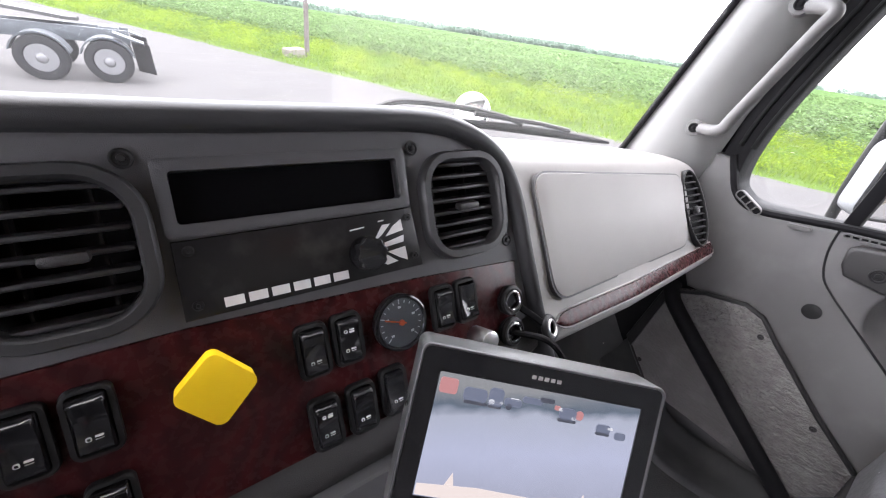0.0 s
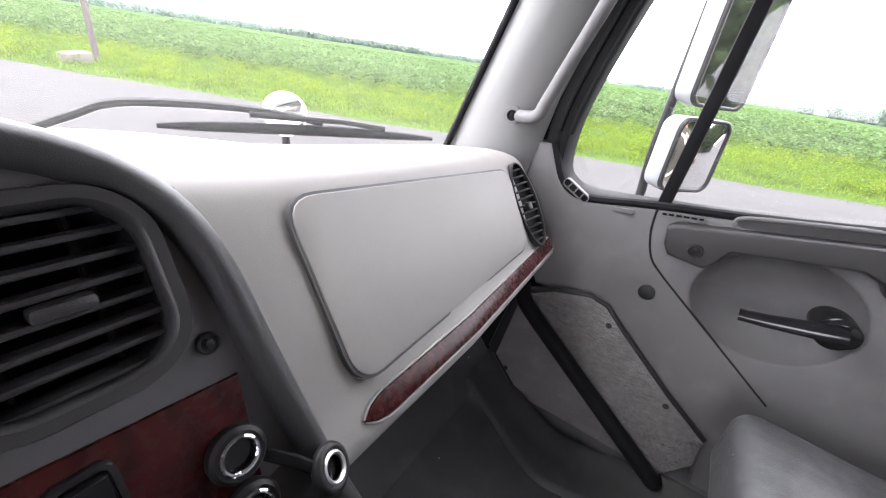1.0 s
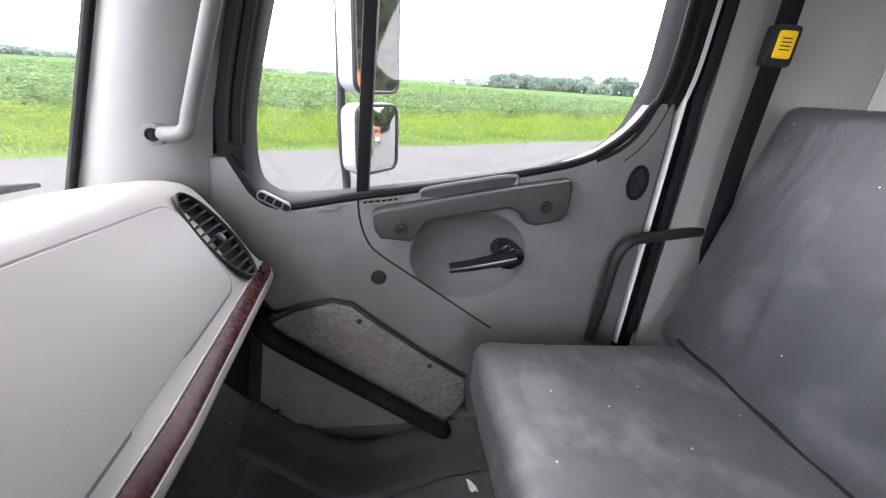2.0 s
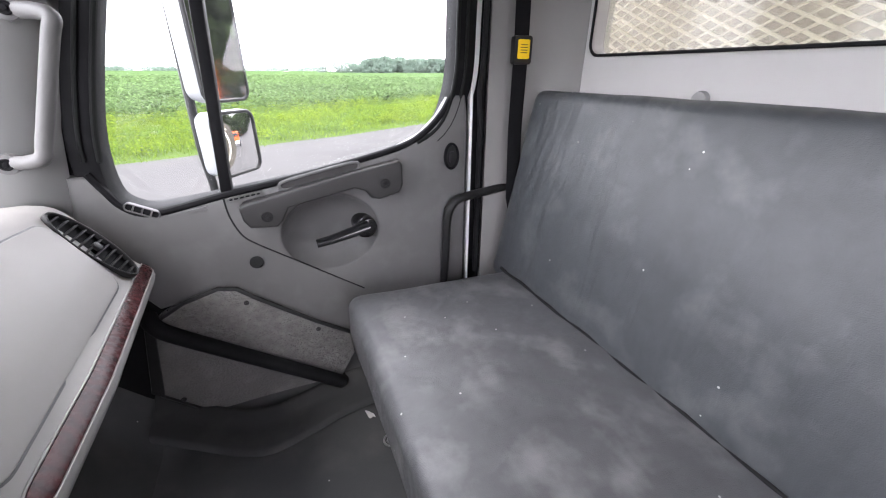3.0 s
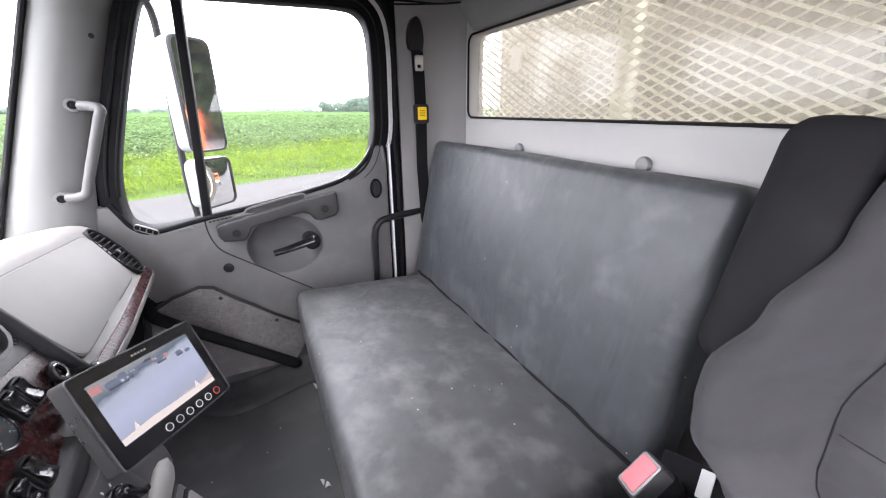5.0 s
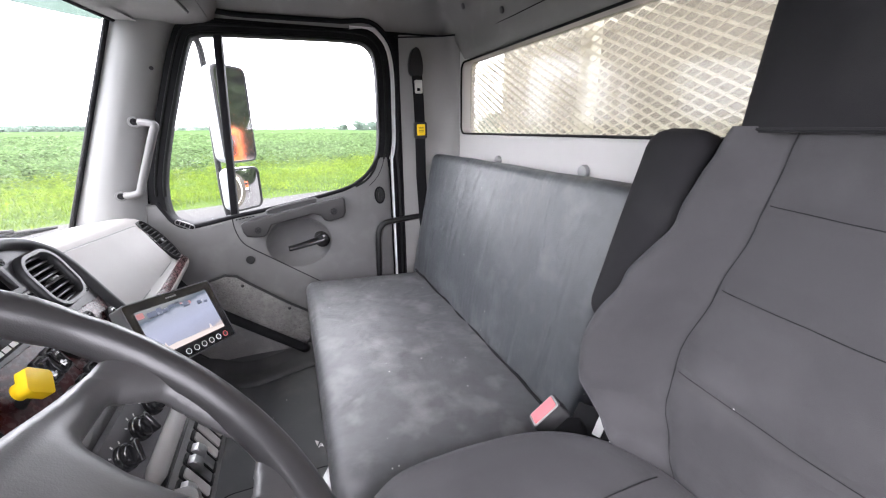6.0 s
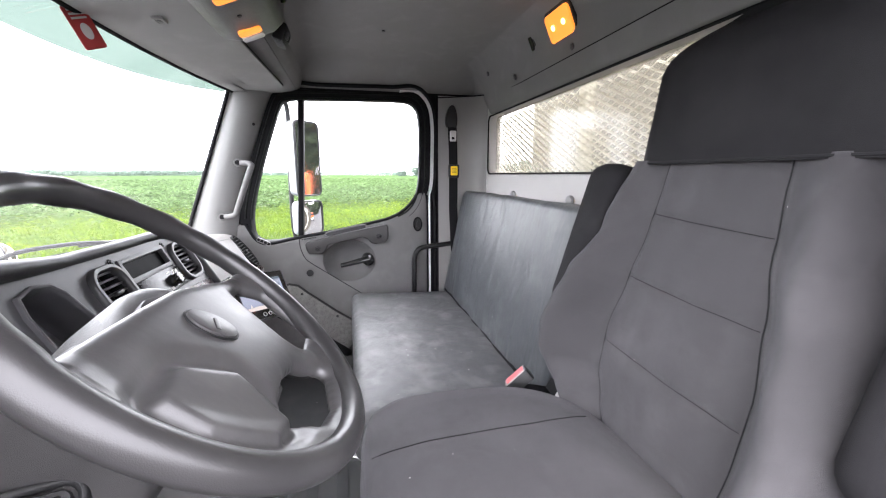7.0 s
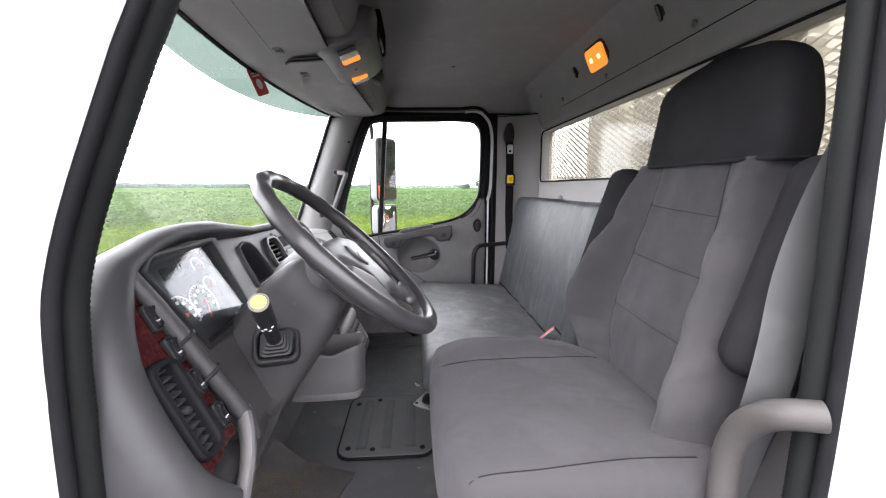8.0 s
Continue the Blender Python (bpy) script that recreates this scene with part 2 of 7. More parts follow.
M_TRIM = mat("grey_plastic", (0.112, 0.1095, 0.1085), 0.42, spec=0.36, grain=0.35, gscale=1300, wear=0.12, var=0.07)
M_TRIML = mat("light_grey_plastic", (0.272, 0.262, 0.253), 0.5, spec=0.2, relief=((0.25, 60, 0.0008, None),), grain=0.3, gscale=1300, wear=0.1, wcol=(0.225, 0.217, 0.207), var=0.06)
M_PILLAR = mat("pillar_plastic", (0.225, 0.225, 0.223), 0.5, grain=0.3, gscale=1300, var=0.06)
M_DARK = mat("dark_grey_plastic", (0.066, 0.0652, 0.068), 0.38, spec=0.35, grain=0.2, gscale=1600, wear=0.12, wcol=(0.09, 0.09, 0.09))
M_BLACK = mat("black_plastic", (0.015, 0.015, 0.0155), 0.38, grain=0.25, gscale=1500, wear=0.15, wcol=(0.05, 0.05, 0.05))
M_GLOSS = mat("gloss_black_plastic", (0.012, 0.012, 0.013), 0.14, var=0.05)
M_SCREENF = mat("radio_fascia", (0.014, 0.0134, 0.0136), 0.24, wear=0.35, wcol=(0.06, 0.057, 0.055), wscale=40)
M_RUBBER = mat("black_rubber", (0.009, 0.009, 0.01), 0.62, grain=0.3, gscale=700, wear=0.12, wcol=(0.035, 0.035, 0.035), spec=0.08)
M_MAT = mat("rubber_floor_mat", (0.064, 0.066, 0.067), 0.58, speck=(18, 0.035), grain=0.5, gscale=420, wear=0.5, wcol=(0.11, 0.107, 0.102), wscale=9)
M_WALL = mat("back_wall_panel", (0.40, 0.388, 0.38), 0.55, grain=0.25, gscale=800, wear=0.12, wcol=(0.33, 0.31, 0.29), var=0.05)
M_HEAD = mat("headliner_board", (0.195, 0.191, 0.187), 0.85, grain=0.5, gscale=900, wear=0.08, var=0.06)
# Lighter than the backrest's vinyl: light on the seat top is in the colour.
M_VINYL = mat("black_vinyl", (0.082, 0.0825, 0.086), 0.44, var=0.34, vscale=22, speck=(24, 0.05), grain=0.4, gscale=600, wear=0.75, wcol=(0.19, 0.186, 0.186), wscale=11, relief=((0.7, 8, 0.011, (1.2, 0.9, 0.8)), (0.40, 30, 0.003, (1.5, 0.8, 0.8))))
M_CLOTH = mat("charcoal_cloth", (0.047, 0.0458, 0.0478), 0.8, speck=(16, 0.018), grain=0.6, gscale=1500, wear=0.4, wcol=(0.088, 0.085, 0.088), wscale=6, spec=0.1, relief=((0.8, 7, 0.012, (1.0, 1.0, 0.6)), (0.45, 24, 0.004, (0.6, 1.0, 1.6))))
M_CLOTH2 = mat("dark_cloth_cover", (0.0150, 0.0146, 0.0158), 0.85, spec=0.1, relief=((0.4, 14, 0.004, None),), grain=0.5, gscale=1500, wear=0.2, wcol=(0.06, 0.06, 0.06), wscale=5)
M_CLOTH.node_tree.nodes["Principled BSDF"].inputs["Sheen Weight"].default_value = 0.10
M_CLOTH.node_tree.nodes["Principled BSDF"].inputs["Sheen Roughness"].default_value = 0.5
M_CLOTH.node_tree.nodes["Principled BSDF"].inputs["Sheen Tint"].default_value = (0.95, 0.94, 1.0, 1)
M_SEAM = mat("seam_thread", (0.012, 0.012, 0.013), 0.8)
M_CHROME = mat("polished_steel", (0.78, 0.78, 0.78), 0.12, 1.0, var=0.04)
M_STEEL = mat("brushed_steel", (0.5, 0.5, 0.5), 0.34, 1.0, var=0.1, vscale=30)
M_WHITE = mat("white_paint", (0.78, 0.78, 0.77), 0.28, var=0.03, wear=0.1, wcol=(0.6, 0.58, 0.54), wscale=5, coat=0.4)
M_PRINT = mat("white_print", (0.62, 0.61, 0.6), 0.5, var=0.04)
M_YELLOW = mat("yellow_plastic", (0.85, 0.56, 0.012), 0.4, var=0.04)
M_RED = mat("red_plastic", (0.62, 0.1, 0.1), 0.4, var=0.05)
M_PINK = mat("faded_red_button", (0.75, 0.16, 0.18), 0.4)
M_ORANGE = mat("orange_paint", (0.55, 0.085, 0.014), 0.5)
M_WEB = mat("belt_webbing", (0.010, 0.010, 0.011), 0.65, grain=0.5, gscale=900, spec=0.06)
M_WEBG = mat("grey_belt_webbing", (0.075, 0.0765, 0.0765), 0.42, spec=0.3, grain=0.5, gscale=900, wear=0.2, relief=((0.3, 14, 0.004, None),))
M_SEALD = mat("grey_ribbed_rubber", (0.011, 0.0118, 0.0115), 0.6, spec=0.10, grain=0.3, gscale=700, wear=0.3, wcol=(0.02, 0.021, 0.02), wscale=9)
M_HOOD = mat("dark_dash_skin", (0.034, 0.034, 0.0355), 0.46, spec=0.3, grain=0.2, gscale=1600, wear=0.12, wcol=(0.09, 0.09, 0.09))
M_COL = mat("charcoal_plastic", (0.034, 0.033, 0.033), 0.42, spec=0.3, grain=0.35, gscale=1400, wear=0.25, wcol=(0.07, 0.067, 0.064), wscale=7)
M_EMBOSS = mat("embossed_kick_panel", (0.16, 0.155, 0.150), 0.2, grain=0.6, gscale=420, depth=0.002, var=0.3, vscale=60, wear=0.2, spec=1.0, relief=((1.0, 240, 0.012, (1.0, 0.6, 1.3)), (0.8, 95, 0.010, (1.0, 0.5, 1.3))))
M_KICK = mat("kick_panel_lower", (0.12, 0.116, 0.112), 0.34, grain=0.6, gscale=420, depth=0.002, wear=0.3, spec=0.5, relief=((1.0, 190, 0.004, (1.0, 0.7, 1.2)), (0.6, 80, 0.004, (1.0, 0.6, 1.2))))
M_BELL = mat("column_bell_plastic", (0.040, 0.039, 0.0395), 0.4, spec=0.4, grain=0.35, gscale=1400, wear=0.25, wcol=(0.08, 0.077, 0.074), wscale=7)
M_VENT = mat("vent_plastic", (0.030, 0.030, 0.031), 0.34, spec=0.32, grain=0.15, gscale=1400, wear=0.15, wcol=(0.07, 0.07, 0.07))
M_WHEEL = mat("steering_wheel_skin", (0.025, 0.0242, 0.0246), 0.34, spec=0.5, grain=0.25, gscale=900, depth=0.0005, wear=0.25, wcol=(0.09, 0.088, 0.088), wscale=10)
M_PADW = mat("wheel_pad_skin", (0.047, 0.0455, 0.046), 0.4, spec=0.6, grain=0.22, gscale=900, depth=0.0005, wear=0.25, relief=((0.18, 50, 0.0012, (1.6, 0.5, 0.6)),))
M_GLASS = glass_mat("clear_glass", (0.97, 0.985, 0.975))
M_GLASSB = glass_mat("dusty_back_glass", (0.93, 0.95, 0.92), 0.08)


def add_dust_veil(ma, col, share):
    """A scattering film over the glass: dust on the back pane, haze veil on the clear ones."""
    n, l = ma.node_tree.nodes, ma.node_tree.links
    end = n["Material Output"].inputs[0]
    tr, mx = n.new("ShaderNodeBsdfTranslucent"), n.new("ShaderNodeMixShader")
    co, no, ra = n.new("ShaderNodeTexCoord"), n.new("ShaderNodeTexNoise"), n.new("ShaderNodeMapRange")
    tr.inputs["Color"].default_value = (*col, 1)
    no.inputs["Scale"].default_value, no.inputs["Detail"].default_value = 3.0, 6.0
    ra.inputs[3].default_value, ra.inputs[4].default_value = share * 0.6, share * 1.4
    l.new(co.outputs["Object"], no.inputs["Vector"])
    l.new(no.outputs["Fac"], ra.inputs[0])
    l.new(ra.outputs[0], mx.inputs[0])
    l.new(end.links[0].from_socket, mx.inputs[1])
    l.new(tr.outputs[0], mx.inputs[2])
    l.new(mx.outputs[0], end)


add_dust_veil(M_GLASSB, (0.86, 0.81, 0.72), 0.24)
# Stands in for the haze and glare seen through the clear windows.
add_dust_veil(M_GLASS, (0.9, 0.92, 0.92), 0.005)
M_LENS = glass_mat("gauge_lens", (0.9, 0.92, 0.93), 0.07, 1.45)
M_MIRROR = mat("mirror_glass", (0.9, 0.9, 0.9), 0.02, 1.0, var=0.0)
M_AMBER = glow("lit_amber_lamp", (1.0, 0.25, 0.03), 0.19)
M_LAMPW = mat("frosted_lens", (0.6, 0.6, 0.58), 0.25)


def wood_mat():
    ma = mat("red_burl_veneer", (0.034, 0.0075, 0.0082), 0.27, var=0.3, vscale=30, coat=0.0, spec=0.14)
    n, l = ma.node_tree.nodes, ma.node_tree.links
    bs = n["Principled BSDF"]
    old = bs.inputs["Base Color"].links[0].from_socket
    co, wv, rp, mx = n.new("ShaderNodeTexCoord"), n.new("ShaderNodeTexWave"), n.new("ShaderNodeValToRGB"), n.new("ShaderNodeMix")
    wv.inputs["Scale"].default_value, wv.inputs["Distortion"].default_value, wv.inputs["Detail"].default_value = 11, 22, 6
    l.new(co.outputs["Object"], wv.inputs["Vector"])
    rp.color_ramp.elements[0].color, rp.color_ramp.elements[1].color = (0.013, 0.0040, 0.0044, 1), (0.045, 0.0090, 0.0095, 1)
    l.new(wv.outputs["Fac"], rp.inputs[0])
    mx.data_type = "RGBA"
    mx.inputs[0].default_value = 0.55
    l.new(old, mx.inputs[6])
    l.new(rp.outputs[0], mx.inputs[7])
    l.new(mx.outputs[2], bs.inputs["Base Color"])
    return ma


M_WOOD = wood_mat()
# Darker, bluer copy of the bench vinyl: the backrest's shade as colour.
M_VINYL_SHADE = mat("shaded_vinyl_back", (0.046, 0.0495, 0.054), 0.43, var=0.3, vscale=22, speck=(20, 0.04), grain=0.4, gscale=600, wear=0.6, wcol=(0.125, 0.129, 0.134), wscale=10.0, relief=((0.7, 7, 0.012, (1.6, 1.0, 0.4)), (0.35, 26, 0.003, (1.6, 1.0, 0.6))))
M_CASE = mat("monitor_case", (0.06, 0.062, 0.062), 0.3, spec=1.0, var=0.05, coat=0.8)
M_VINYL_SHADE.node_tree.nodes["Principled BSDF"].inputs["Specular IOR Level"].default_value = 0.55
M_VINYL.node_tree.nodes["Principled BSDF"].inputs["Specular IOR Level"].default_value = 0.55
M_PULL = mat("dark_trim_plastic", (0.029, 0.028, 0.028), 0.4, spec=0.36, grain=0.35, gscale=1300)
# White-chrome shell set grey: the sky's reflection is in the colour.
M_SHELL = mat("sky_grey_shell", (0.30, 0.31, 0.32), 0.3, var=0.05, spec=0.4)
M_BUTTON = mat("pale_yellow_plastic", (0.50, 0.36, 0.085), 0.4, var=0.04)
for q in (M_GLOSS, M_CHROME, M_WHITE):
    q.node_tree.nodes["Principled BSDF"].inputs["Specular IOR Level"].default_value = 0.45

# ---- the cab shell ----
def ws_bottom(x):
    return Vector((x, 0.80 - 0.256 * ((x - 0.12) / 0.87) ** 2, 1.80 - 0.02 * ((x - 0.12) / 0.87) ** 2))


def ws_top(x):
    return Vector((x, 0.405 - 0.09 * ((x - 0.12) / 0.87) ** 2, 2.425))


WIN = [tuple(p) for p in spline([(0.296, 1.81), (0.288, 1.93), (0.230, 2.13), (0.148, 2.36), (0.112, 2.402), (0.03, 2.411), (-0.2, 2.416), (-0.40, 2.418), (-0.47, 2.40), (-0.497, 2.33), (-0.497, 2.15), (-0.488, 2.01), (-0.440, 1.902), (-0.32, 1.845), (-0.1, 1.803), (0.075, 1.778), (0.22, 1.762), (0.27, 1.77)], 5)]

floor = thing("floor", "black rubber floor covering, scuffed and dusty", "floor", kind="structure")
bm = B()


def floor_f(u, v):
    x, y = -0.78 + 1.86 * u, -0.82 + 1.5 * v
    z = 1.15
    if y > 0.36:
        z += (y - 0.36) ** 1.0 * 1.15
    z += 0.10 * max(0, (x - 0.96) / 0.12) ** 1.5 + 0.004 * noise.noise((x * 5, y * 5, 0))
    return Vector((x, y, z))


surf(bm, floor_f, 60, 60, (0, 0, -0.03))
part("floor_mat", bm, M_MAT, floor)

bm = B()


def carpet_f(u, v):
    x, y = -0.62 + (0.54 + 0.10 * v) * u, 0.13 + 0.34 * v - 0.05 * u ** 6
    return Vector((x, y, 1.160 + 0.16 * v ** 3 + 0.006 * noise.noise((x * 12, y * 16, 0)) + 0.004 * noise.noise((x * 30, y * 22, 4))))


surf(bm, carpet_f, 60, 30, (0, 0, -0.008))
part("footwell_carpet", bm, mat("dirty_carpet", (0.068, 0.064, 0.061), 0.95, spec=0.05, var=0.4, vscale=9, grain=1.0, gscale=260, depth=0.004, wear=0.8, wcol=(0.12, 0.09, 0.05), wscale=11), floor, "worn dirty brown-grey carpet")

wall_rear = thing("wall_rear", "pale grey moulded back wall of the cab with a long window", "wall", kind="structure")
REARWIN = [(x, z) for x, z in rr(1.657, 0.262, 0.030, 0.0905, 2.206, 6)]
bm = B()
slab(bm, [(-0.80, 1.12), (1.10, 1.12), (1.10, 2.60), (-0.80, 2.60)], REAR(-0.86), 0.0, 0.06, [REARWIN], 0.012, 3)
part("wall_panel", bm, M_WALL, wall_rear)
bm = B()
tube(bm, [(x, -0.800, z) for x, z in REARWIN], 0.0036, 8, True)
part("window_seal", bm, M_RUBBER, wall_rear, "black rubber window seal")
window_rear = solo("window_1", B(), M_GLASSB, "long fixed back window, dusty", "window", kind="structure")
bm = B()
slab(bm, inset(REARWIN, -0.003), REAR(-0.845), 0, 0.005)
window_rear.data = mesh_of(bm, "pane", M_GLASSB)
window_rear.visible_shadow = False

side = thing("wall_passenger", "grey passenger side wall of the cab with the closed door", "wall", kind="structure")
bm = B()
slab(bm, [(0.44, 1.10), (-0.86, 1.10), (-0.86, 2.52), (0.18, 2.52), (0.41, 1.90), (0.48, 1.75)], SIDE(1.13), 0, 0.062, [WIN, oval(0.135, 0.112, -0.135, 1.655, 32)])
part("door_shell", bm, M_RUBBER, side)
bm = B()
slab(bm, [(0.2, 1.4), (-0.4, 1.4), (-0.4, 1.72), (0.2, 1.72)], SIDE(1.135), 0, 0.004)
part("door_skin", bm, M_BLACK, side)
bm = B()
def seal_w(p):
    return -0.030 - 0.016 * max(0, min(1, (p.x + 0.02) / 0.12)) * (1 if p.y > 1.80 else 0.2) - 0.019 * max(0, min(1, (-p.x - 0.38) / 0.08)) * max(0, min(1, (p.y - 1.9) / 0.1))


slab(bm, inset(WIN, seal_w), SIDE(1.10), 0, 0.054, [inset(WIN, 0.0015)], 0.006)
part("window_seal", bm, M_RUBBER, side, "broad black rubber window seal")
bm = B()
for off, dep, rad in ((0.004, 1.043, 0.0055), (-0.022, 1.044, 0.0045)):
    tube(bm, [(dep, y, z) for y, z in inset(WIN, off) if z > 1.86], rad, 8)
part("seal_bead", bm, M_SEALD, side, "ridges of the window seal")
bm = B()
in_, out_ = inset(WIN, lambda p: seal_w(p) - 0.001), inset(WIN, lambda p: seal_w(p) - 0.019)
keep = [k for k in range(len(WIN)) if WIN[k][0] < -0.40 and WIN[k][1] > 1.97]
slab(bm, [in_[k] for k in keep] + [out_[k] for k in reversed(keep)], SIDE(1.10), 0, 0.038)
box(bm, (0.02, 0.009, 0.62), pose(1.060, -0.540, 1.72), 0.003)
part("painted_frame", bm, M_WHITE, side, "white painted door frame")
bm = B()
rim = inset(WIN, lambda p: seal_w(p) - 0.026)
path = [Vector((1.046, p.x, p.y)) for p in rim if p.y > 1.99]
tube(bm, sorted([p for p in path if p.z < 2.38 and p.y > 0], key=lambda p: p.z) + sorted([p for p in path if p.z >= 2.38], key=lambda p: -p.y) + sorted([p for p in path if p.z < 2.38 and p.y < 0], key=lambda p: -p.z) + [Vector((1.048, -0.568, 1.9)), Vector((1.048, -0.568, 1.45))], 0.009, 8)
part("door_seal", bm, M_RUBBER, side, "black rubber door seal")

window_side = solo("window_2", B(), M_GLASS, "clear passenger door window, closed", "window", kind="structure")
bm = B()
slab(bm, inset(WIN, -0.004), SIDE(1.098), 0, 0.005)
window_side.data = mesh_of(bm, "pane", M_GLASS)
window_side.visible_shadow = False
bm = B()
slab(bm, [(0.100, 1.775), (0.076, 1.775), (0.034, 2.412), (0.060, 2.412)], SIDE(1.105), 0, 0.045, (), 0.005)
part("window_divider", bm, M_RUBBER, side, "black upright bar dividing the window")

# the inner trim below the window
TRIMO = [(0.356, 1.846), (0.322, 1.846), (0.306, 1.812), (0.281, 1.770), (0.232, 1.750), (0.098, 1.774), (-0.1, 1.806), (-0.322, 1.852), (-0.400, 1.888), (-0.448, 1.932), (-0.472, 1.968), (-0.482, 1.982), (-0.516, 1.982), (-0.524, 1.93), (-0.524, 1.16), (-0.175, 1.16), (-0.150, 1.325), (-0.055, 1.398), (0.072, 1.500), (0.112, 1.538), (0.150, 1.549), (0.228, 1.527), (0.28, 1.52), (0.33, 1.60), (0.38, 1.70)]
bm = B()
slab(bm, TRIMO, SIDE(1.09), 0, 0.05, [oval(0.121, 0.100, -0.135, 1.655, 32)], 0.012, 3)
part("door_trim", bm, M_TRIM, side, "grey moulded door trim")
bm = B()


def bowl_f(u, v):
    a, r = 2 * math.pi * u, v
    return Vector((1.0405 + 0.062 * max(0.0, 1 - r ** 2.6) ** 0.75, -0.135 + 0.123 * r * math.cos(a), 1.655 + 0.102 * r * math.sin(a)))


surf(bm, bowl_f, 36, 10)
part("handle_recess", bm, M_TRIM, side, "scooped oval recess")

# the pillar between windshield and door window

def pillar_edge(z):
    t = [(1.76, 0.366), (1.80, 0.358), (1.93, 0.337), (2.13, 0.275), (2.36, 0.195), (2.46, 0.145)]
    for (a, va), (b, vb) in zip(t, t[1:]):
        if z <= b:
            return va + (vb - va) * max(0, (z - a) / (b - a))
    return t[-1][1]


pillar = thing("pillar_front", "grey plastic windshield pillar trim", "pillar", kind="structure")
bm = B()
rings = []
for k in range(13):
    t = k / 12
    z = 1.76 + 0.70 * t
    wy, dy = 0.56 - 0.365 * (z - 1.76), pillar_edge(z)
    bow = 0.012 * math.sin(math.pi * t)
    rings.append([Vector((1.012, wy + 0.02, z)), Vector((0.992, wy, z)), Vector((0.980 - bow, wy * 0.72 + dy * 0.28, z)), Vector((0.984 - bow, wy * 0.45 + dy * 0.55, z)), Vector((1.012, wy * 0.15 + dy * 0.85, z)), Vector((1.05, dy, z)), Vector((1.10, dy + 0.03, z)), Vector((1.06, wy + 0.02, z))])
loft(bm, rings)
part("pillar_trim", bm, M_PILLAR, pillar, angle=60)
bm = B()
tube(bm, [(0.984, 0.563 - 0.365 * (1.74 + 0.7 * k / 12 - 1.76), 1.74 + 0.7 * k / 12) for k in range(13)], 0.008, 8)
part("windshield_seal", bm, M_RUBBER, pillar, "black windshield seal")

# Darker than the back wall: the corner's shade is put in its colour.
pillar_b = thing("pillar_rear", "grey moulded pillar trim behind the passenger door, corner shade in its colour", "pillar", kind="structure")
bm = B()
rings = []
for k in range(9):
    z = 1.15 + 1.295 * k / 8
    rings.append([Vector((1.10, -0.60, z)), Vector((1.045, -0.585, z)), Vector((1.040, -0.64, z)), Vector((1.036, -0.685, z)), Vector((1.028, -0.722, z)), Vector((1.014, -0.752, z)), Vector((0.995, -0.775, z)), Vector((0.972, -0.790, z)), Vector((0.95, -0.7968, z)), Vector((0.934, -0.7985, z)), Vector((0.934, -0.83, z)), Vector((1.10, -0.83, z))])
loft(bm, rings)
part("pillar_trim", bm, mat("shaded_pillar_plastic", (0.215, 0.208, 0.203), 0.5, grain=0.3, gscale=1300, var=0.06), pillar_b, angle=70)

# windshield
windshield = solo("window_3", B(), M_GLASS, "broad curved windshield, clean glass", "window", kind="structure")
bm = B()
surf(bm, lambda u, v: ws_bottom(-0.77 + 1.76 * u).lerp(ws_top(-0.77 + 1.76 * u), v), 24, 8, (0, 0.006, 0))
windshield.data = mesh_of(bm, "pane", M_GLASS)
windshield.visible_shadow = False

# ceiling and header
ceiling = thing("ceiling", "grey headliner with rounded edges", "ceiling", kind="structure")


def ceil_f(u, v):
    x, y = -0.80 + 1.88 * u, -0.80 + 0.86 * v
    e = 0.0
    for d, reach in ((1.08 - x, 0.20), (x + 0.80, 0.20), (y + 0.80, 0.13), (0.06 - y, 0.10)):
        e = max(e, max(0, 1 - d / reach))
    return Vector((x, y, 2.566 - 0.125 * e ** 2.6))


bm = B()
surf(bm, ceil_f, 70, 44, (0, 0, 0.03))
part("headliner", bm, M_HEAD, ceiling, angle=80)
bm = B()
rings = []
for k in range(25):
    x = -0.79 + 1.86 * k / 24
    s = ws_top(max(-0.75, min(0.99, x)))
    f = ((x - 0.14) / 0.93) ** 2
    rings.append([Vector((x, s.y + 0.03, 2.437)), Vector((x, s.y - 0.008, 2.414)), Vector((x, s.y - 0.07, 2.414)), Vector((x, s.y * 0.4 + 0.13, 2.420)), Vector((x, 0.13, 2.428)), Vector((x, 0.085, 2.434)), Vector((x, 0.055, 2.446)), Vector((x, 0.035, 2.475)), Vector((x, 0.02, 2.60)), Vector((x, s.y + 0.03, 2.60))])
loft(bm, rings)
part("header", bm, M_HEAD, ceiling, angle=60)
bm = B()
tube(bm, [Vector((0, -0.004, -0.008)) + ws_top(-0.75 + 1.74 * k / 24) for k in range(25)], 0.009, 8)
part("windshield_seal", bm, M_RUBBER, ceiling, "black seal along the windshield's top")
bm = B()
box(bm, (2.0, 1.46, 0.05), pose(0.15, -0.14, 2.66), 0.01)
part("roof", bm, M_WHITE, ceiling)

# the driver's door opening: body side, painted white, with rubber seals
OPEN = [tuple(p) for p in spline([(0.228, 1.87), (0.208, 1.982), (0.141, 2.14), (0.107, 2.21), (0.03, 2.38), (-0.02, 2.43), (-0.10, 2.45), (-0.48, 2.45), (-0.545, 2.42), (-0.565, 2.33), (-0.575, 2.1), (-0.582, 1.9), (-0.582, 1.6), (-0.56, 1.30), (-0.44, 1.17), (-0.1, 1.145), (0.17, 1.16), (0.225, 1.25), (0.236, 1.6)], 5)]
